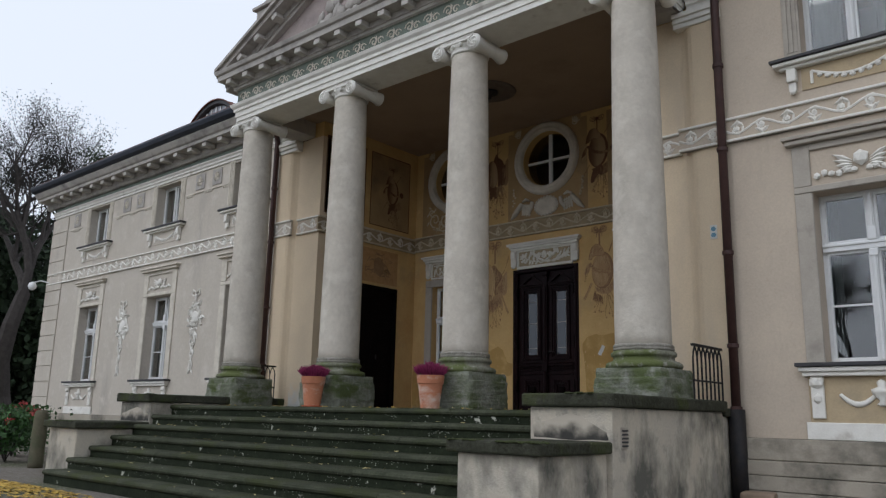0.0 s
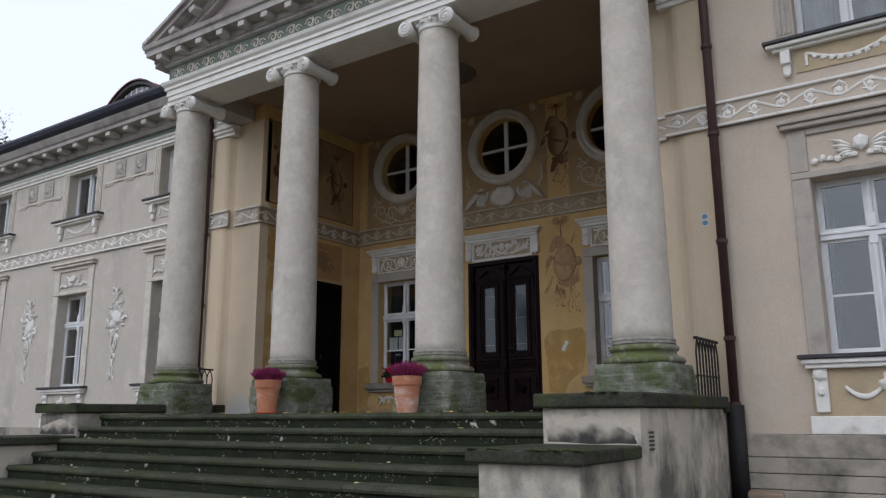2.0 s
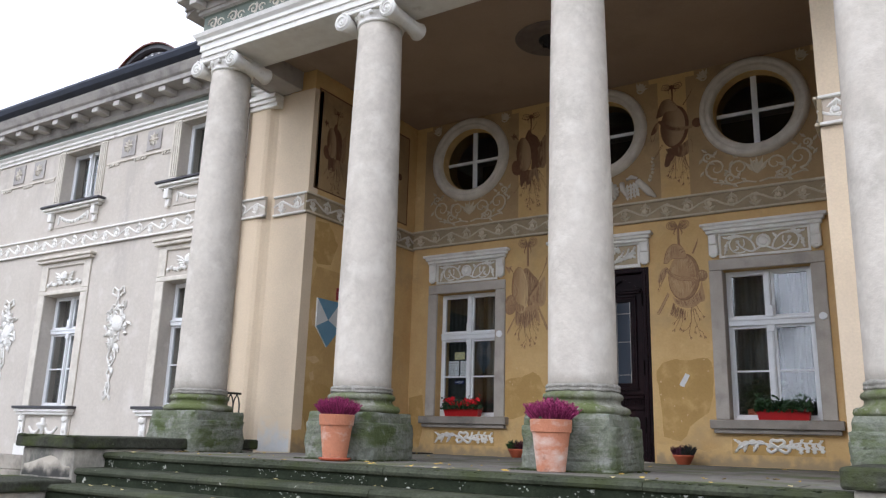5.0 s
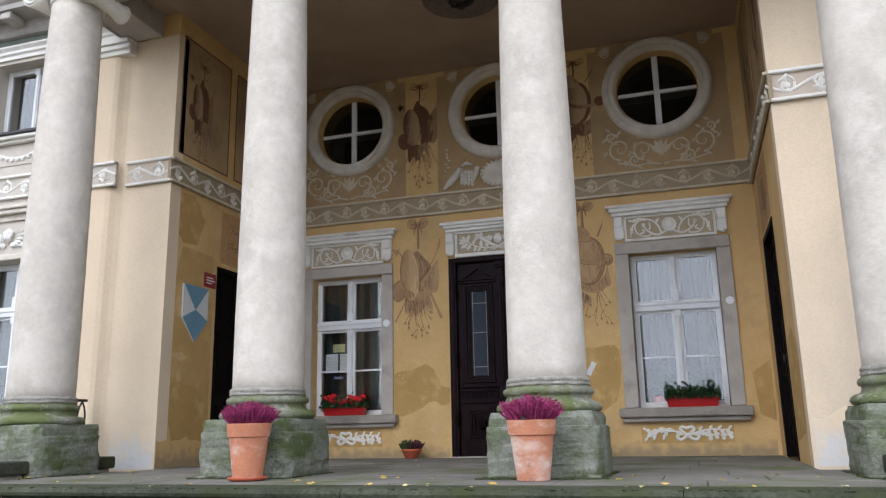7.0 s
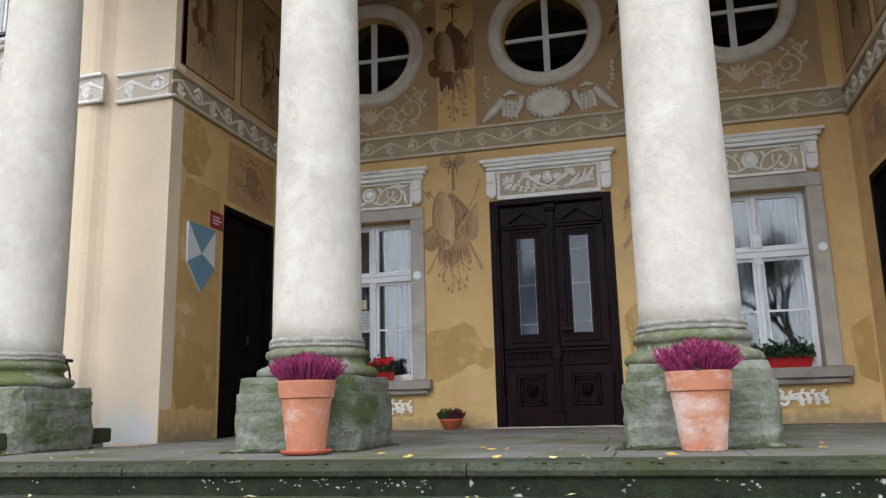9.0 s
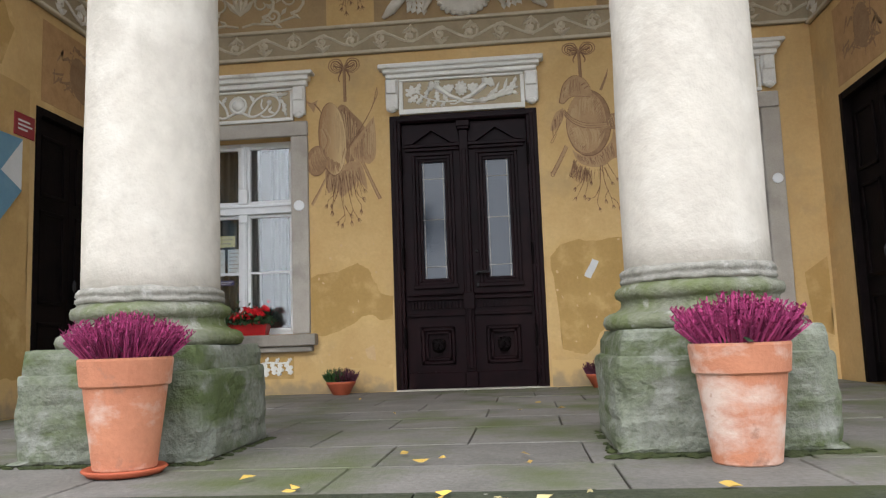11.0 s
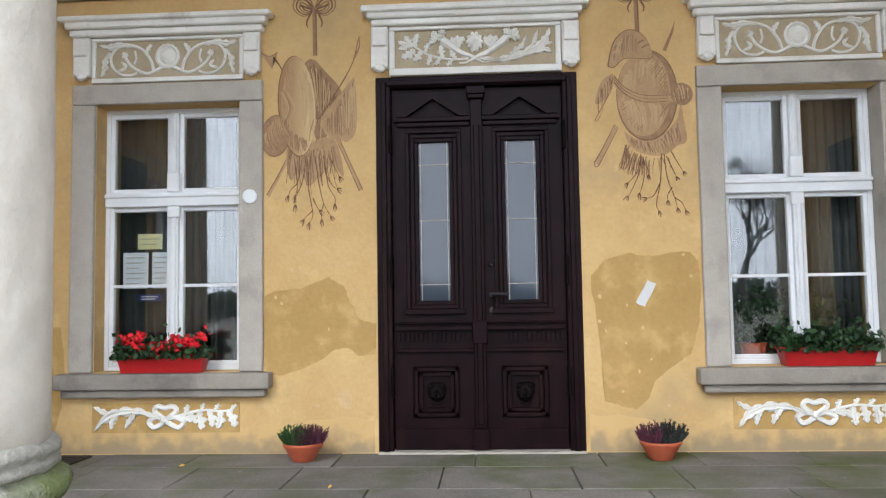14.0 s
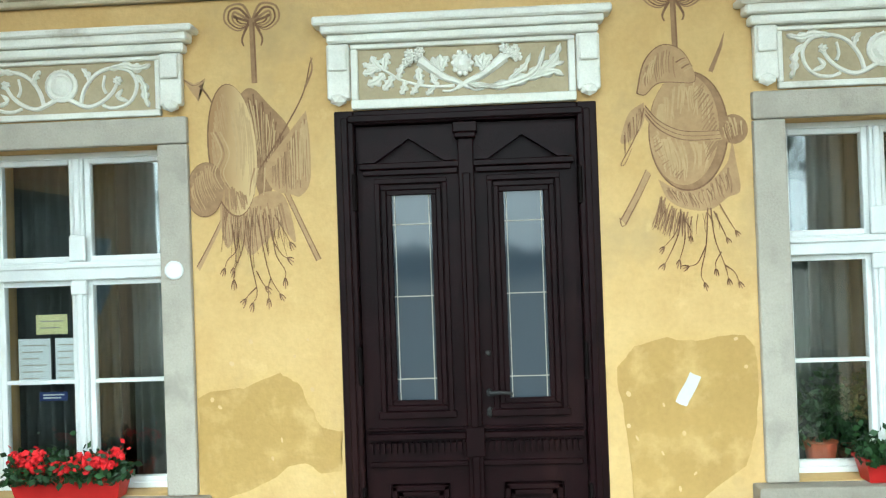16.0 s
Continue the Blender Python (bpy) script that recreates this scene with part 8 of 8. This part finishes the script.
# rusticated corner
qn = thing("quoins", -15.2, YF - 0.002, -0.25, 0, "grey-beige rusticated corner strip with joints", "quoins", kind="structure")
for i in range(13):
    part("quoin", nb((-0.53, 0.47, -0.03, 0.0, 0.435 * i + 0.008, 0.435 * (i + 1) - 0.008), bev=0.01), GREYPLASTER, qn)
# security lamp at the corner
sl = thing("wall_lamp", -15.55, YF - 0.03, 3.3, 0, "small white wall lamp on a bracket at the building corner", "wall lamp")
bm = bmesh.new()
tube(bm, [(0, 0, 0.2), (-0.1, -0.2, 0.25), (-0.2, -0.35, 0.18)], 0.02, 6)
part("arm", bm, PAINT, sl)
bm = bmesh.new()
lathe(bm, [(0.02, 0.2), (0.09, 0.16), (0.12, 0.08), (0.10, 0.0), (0.02, -0.05)], 14, -0.2, -0.38)
part("globe", bm, PAINT, sl, "white lamp globe", True)

# eyebrow dormer
dm = thing("dormer", -7.9, -2.55, 6.75, 0, "eyebrow dormer with clay tiles and arched glazing", "dormer", kind="structure")
def arch(w, h, n=18):
    return [(-w + 2 * w * i / n, h * math.sin(PI * i / n) ** 0.8) for i in range(n + 1)]
bm = bmesh.new()
prism(bm, arch(0.95, 0.50), 0.0, 0.04)
part("glazing", bm, SKYGLAZING, dm, "arched dormer glazing coloured as reflected sky")
bm = bmesh.new()
for i in range(9):
    x = -0.8 + 0.2 * i
    hh = 0.5 * math.sin(PI * (x + 0.95) / 1.9) ** 0.8
    box(bm, x - 0.02, x + 0.02, -0.03, -0.002, 0.0, max(0.04, hh - 0.02))
box(bm, -0.85, 0.85, -0.035, -0.005, 0.18, 0.22)
part("glazing_bars", bm, PAINT, dm)
bm = bmesh.new()
A_, B_ = arch(1.12, 0.60), arch(1.0, 0.52)
va = [bm.verts.new((x, -0.12, z)) for x, z in A_]
vb = [bm.verts.new((x, -0.12, z)) for x, z in B_]
vc = [bm.verts.new((x, 0.05, z)) for x, z in B_]
for i in range(18):
    bm.faces.new((va[i], vb[i], vb[i + 1], va[i + 1]))
    bm.faces.new((vb[i], vc[i], vc[i + 1], vb[i + 1]))
part("arch_board", bm, SLATE, dm)
for k in range(9):
    for i in range(18):
        (ax, az), (bx, bz) = A_[i], A_[i + 1]
        y0 = -0.16 + 0.24 * k
        bm = bmesh.new()
        lift = 0.03
        vs = [bm.verts.new(c) for c in ((ax, y0, az + lift), (bx, y0, bz + lift), (bx, y0 + 0.30, bz + lift - 0.03), (ax, y0 + 0.30, az + lift - 0.03), (ax, y0, az), (bx, y0, bz))]
        bm.faces.new(vs[:4])
        bm.faces.new((vs[0], vs[4], vs[5], vs[1]))
        part("roof_tile", bm, TILE, dm)

# ---- garden ----
def make_tree(x, y, h, seed, dense, mistletoe, label, name="tree", spread=0.72, turn=0.0):
    random.seed(seed)
    t = thing(name, x, y, GZ, turn, label, "tree", "garden trees")
    bm, tips = bmesh.new(), []

    def grow(p, d, length, r, depth):
        pts, rad, q = [p], [r], p.copy()
        n = 4
        for i in range(n):
            d = (d + Vector((random.gauss(0, 0.16), random.gauss(0, 0.16), random.gauss(0.03, 0.10)))).normalized()
            q = q + d * length / n
            pts.append(q.copy())
            rad.append(r * (1 - 0.42 * (i + 1) / n))
        tube(bm, pts, rad, 7 if depth < 2 else (5 if depth < 3 else 3))
        if depth >= 3:
            tips.extend(pts[2:])
        if depth == 6:
            return
        for i in range(4 if 0 < depth < 4 else 3 if depth < 5 else 2):
            u = Vector((random.gauss(0, 1), random.gauss(0, 1), random.gauss(0.25, 0.75))).normalized()
            u.x, u.y = u.x * spread, u.y * spread
            k = random.randint(2, n) if depth else random.randint(3, n)
            grow(pts[k], (d * 0.75 + u * 0.7 + Vector((0, 0, 0.12))).normalized(), length * random.uniform(0.55, 0.78), rad[k] * 0.72, depth + 1)

    grow(Vector((0, 0, 0)), Vector((0, 0, 1)), h * 0.36, h * 0.028, 0)
    part("trunk", bm, BARK, t, "dark bare trunk and limbs")
    bm = bmesh.new()
    leaves(bm, dense, lambda: random.choice(tips) + Vector((random.gauss(0, 0.16), random.gauss(0, 0.16), random.gauss(0, 0.16))), 0.075)
    tagged(part("crown", bm, LEAF_DULL, t, "thin late autumn leaves"), kind="stuff")
    if mistletoe:
        for i in range(mistletoe):
            c = random.choice([q for q in tips if q.z > h * 0.5])
            bm = bmesh.new()
            leaves(bm, 420, lambda: c + Vector((random.gauss(0, 0.3), random.gauss(0, 0.3), random.gauss(0, 0.26))), 0.13)
            tagged(part("mistletoe", bm, LEAF_DARK, t, "dark mistletoe clump"), kind="stuff")
    return t


tree = make_tree(-24.2, -0.4, 15.6, 14, 25000, 6, "tall half-bare tree with mistletoe clumps beside the house", turn=180.0)
make_tree(-36.0, 1.5, 15.0, 6, 9000, 0, "half-bare garden tree in late autumn")
# trees across the forecourt, seen in the window panes
for i, (x, y, r) in enumerate(((-34, -64, 40), (-8, -60, 130), (11, -50, 250), (34, -54, 310), (-62, -70, 200), (22, -62, 80))):
    copy_thing(tree, pose(x, y, GZ, 0, 0, r))


def thicket(name, x0, x1, y0, y1, h, n, size, material, label, seed):
    random.seed(seed)
    bm = bmesh.new()

    def at():
        x, y = random.uniform(x0, x1), random.uniform(y0, y1)
        top = h * (0.62 + 0.38 * noise.noise(Vector((x * 0.22, y * 0.22, seed))))
        return x, y, GZ + top * random.random() ** 0.6
    leaves(bm, n, at, size)
    return solid(name, bm, material, label, "shrubbery", "stuff")


thicket("evergreen_thicket", -60, -28, 2.5, 20, 10.5, 34000, 0.5, LEAF_DARK, "dark evergreen thicket behind the house corner", 1)
thicket("evergreen_thicket", -56, -31, -9, 8, 16.5, 60000, 0.40, LEAF_DARK, "dark evergreen thicket beside the drive", 2)
thicket("hedge_row", -120, 120, -104, -96, 6.0, 20000, 1.1, LEAF_DARK, "dark hedge far across the forecourt", 3)


def shrub(x, y, r, h, seed):
    random.seed(seed)
    s = thing("rose_bush", x, y, GZ, 0, "low green rose bush with faded red blooms", "shrub", "rose bushes by the corner")
    bm = bmesh.new()
    for i in range(14):
        a = random.uniform(0, 2 * PI)
        tube(bm, [(0, 0, 0), (0.3 * r * math.cos(a), 0.3 * r * math.sin(a), h * 0.5), (0.8 * r * math.cos(a), 0.8 * r * math.sin(a), h * 0.85)], 0.012, 4)
    part("stems", bm, BARK, s)
    bm = bmesh.new()
    leaves(bm, 1500, lambda: (random.gauss(0, r * 0.45), random.gauss(0, r * 0.45), h * (0.15 + 0.8 * random.random() ** 0.7)), 0.10)
    tagged(part("leaves", bm, LEAF, s), kind="stuff")
    bm = bmesh.new()
    for i in range(8):
        c = (random.gauss(0, r * 0.45), random.gauss(0, r * 0.45), h * random.uniform(0.75, 1.0))
        leaves(bm, 24, lambda: (c[0] + random.gauss(0, 0.04), c[1] + random.gauss(0, 0.04), c[2] + random.gauss(0, 0.03)), 0.06)
    tagged(part("blooms", bm, ROSE, s), kind="stuff")


shrub(-8.4, -6.2, 0.7, 1.0, 41)
shrub(-10.2, -5.4, 0.8, 1.15, 42)
shrub(-7.6, -5.1, 0.5, 0.75, 43)
shrub(-12.0, -6.4, 0.8, 0.9, 44)
po = thing("wooden_post", -6.6, -6.35, GZ, 4, "weathered mossy wooden post beside the steps", "post")
bm = bmesh.new()
lathe(bm, [(0.12, 0.0), (0.125, 0.1), (0.12, 0.8), (0.115, 0.95), (0.09, 1.0), (0.02, 1.015)], 18)
for v in bm.verts:
    v.co += Vector((noise.noise(v.co * 6), noise.noise(v.co * 6 + Vector((5, 0, 0))), 0)) * 0.008
part("post", bm, mat("weathered_post_wood", (0.12, 0.105, 0.07), (0.08, 0.085, 0.05), 6, stain=(0.09, 0.10, 0.045), bump=0.5, bscale=25, streak=4), po, "", True)
# fallen leaves
def litter(name, n, fn, size, label, seed, material=YELLOW):
    random.seed(seed)
    bm = bmesh.new()
    for i in range(n):
        x, y, z = fn()
        a, s = random.uniform(0, 2 * PI), size * random.uniform(0.6, 1.2)
        vs = []
        for j in range(6):
            b = a + j * PI / 3
            rr = s * (1.0 if j % 3 == 0 else 0.45) * random.uniform(0.8, 1.15)
            vs.append(bm.verts.new((x + rr * math.cos(b), y + rr * math.sin(b), z + 0.006 + random.uniform(0, 0.016))))
        bm.faces.new(vs)
    return solid(name, bm, material, label, "fallen leaves", "stuff")


def on_steps():
    k = random.choice((0, 1, 2, 3, 4, 5, 6))
    return random.uniform(-3.3, 3.4), EDGE - TREAD * k + random.uniform(0.0, 0.29), -RISE * k


litter("leaf_litter", 75, on_steps, 0.036, "pale fallen leaves on the steps", 51, PALELEAF)
litter("leaf_litter", 60, lambda: (random.uniform(-4.3, 4.3), random.uniform(-5.3, -0.2) if random.random() < 0.5 else random.uniform(-5.4, -4.4), 0.0), 0.034, "a few fallen leaves on the terrace", 52)
litter("leaf_litter", 2600, lambda: (random.gauss(-5.0, 2.2), -7.75 - abs(random.gauss(0, 0.45)), GZ), 0.06, "drift of yellow leaves along the lowest step", 53)
litter("leaf_litter", 2500, lambda: (random.uniform(-22, 12), random.uniform(-22, -7.8), GZ), 0.05, "yellow leaves scattered over the forecourt", 54)
bm = nb((-14, -6.9, -7.35, -7.2, GZ, GZ + 0.07), bev=0.01)
solid("kerb", bm, STONE, "low stone bed edging", "kerb")
# standing stone and tap by the right hand socle
sb = thing("stone_block", 5.05, -3.35, GZ, 12, "rough upright sandstone block by the socle", "stone block")
part("block", nb((-0.18, 0.18, -0.14, 0.14, 0.0, 0.32), bev=0.03), mat("brown_sandstone", (0.30, 0.22, 0.16), (0.24, 0.18, 0.13), 5, bump=0.5), sb)
# pale lichen on the risers
random.seed(66)
bm = bmesh.new()
for i in range(1500):
    k = random.choice((0, 0, 1, 1, 2, 3, 4, 5))
    x = random.uniform(XL + 0.1, XR - 0.1)
    if noise.noise(Vector((x * 2.2, k * 3.1, 1.0))) + random.uniform(-0.2, 0.2) < 0.12:
        continue
    blob(bm, (x, EDGE - TREAD * k - 0.001, -RISE * k - 0.078 - abs(random.gauss(0, 0.03))), random.uniform(0.003, 0.010), 0.002, random.uniform(0.002, 0.006), 0, 0.45)
solid("lichen", bm, LICHEN, "pale lichen spots on the stone risers", "lichen", "stuff")
# moss cushions on the terrace round the plinth foot
random.seed(61)
bm = bmesh.new()
for i in range(60):
    x = random.uniform(0.85, 1.85)
    blob(bm, (x, -4.49 - abs(random.gauss(0, 0.03)), 0.0), random.uniform(0.02, 0.05), random.uniform(0.015, 0.035), random.uniform(0.006, 0.016), 0, 0.2)
for i in range(900):
    x = random.uniform(XL + 0.05, XR - 0.05)
    if noise.noise(Vector((x * 4.7, 3.0, 0))) + random.uniform(-0.5, 0.5) < -0.2:
        continue
    blob(bm, (x, EDGE - 0.02 + abs(random.gauss(0, 0.11)), -0.002), random.uniform(0.006, 0.022), random.uniform(0.006, 0.018), random.uniform(0.002, 0.005), 0, 0.35)
for cx, r in ((-1.31, 0.47), (1.335, 0.47), (-3.97, 0.47), (4.045, 0.47)):
    for i in range(70):
        x, side = random.uniform(-r, r), random.random()
        px, py = (x, -r) if side < 0.6 else (random.choice((-r, r)), x)
        blob(bm, (cx + px, -4.02 + py, 0.0), random.uniform(0.015, 0.04), random.uniform(0.012, 0.03), random.uniform(0.005, 0.014), 0, 0.2)
for x0, x1, yy, zz in ((3.70, 4.66, -7.08, -0.28), (3.70, 4.70, -5.95, 0.16), (-4.66, -3.6, -7.1, -0.28), (-4.66, -3.6, -5.95, 0.16)):
    for i in range(150):
        x = random.uniform(x0, x1)
        if noise.noise(Vector((x * 3, zz * 9, yy))) > -0.05:
            blob(bm, (x, yy + abs(random.gauss(0.01, 0.08)), zz), random.uniform(0.015, 0.05), random.uniform(0.015, 0.04), random.uniform(0.005, 0.014), 0, 0.25)
solid("moss", bm, mat("bright_moss", (0.052, 0.062, 0.018), (0.03, 0.038, 0.013), 9, bump=0.5, bscale=120, grain=0.3), "green moss cushions along stone edges and plinth feet", "moss", "stuff")
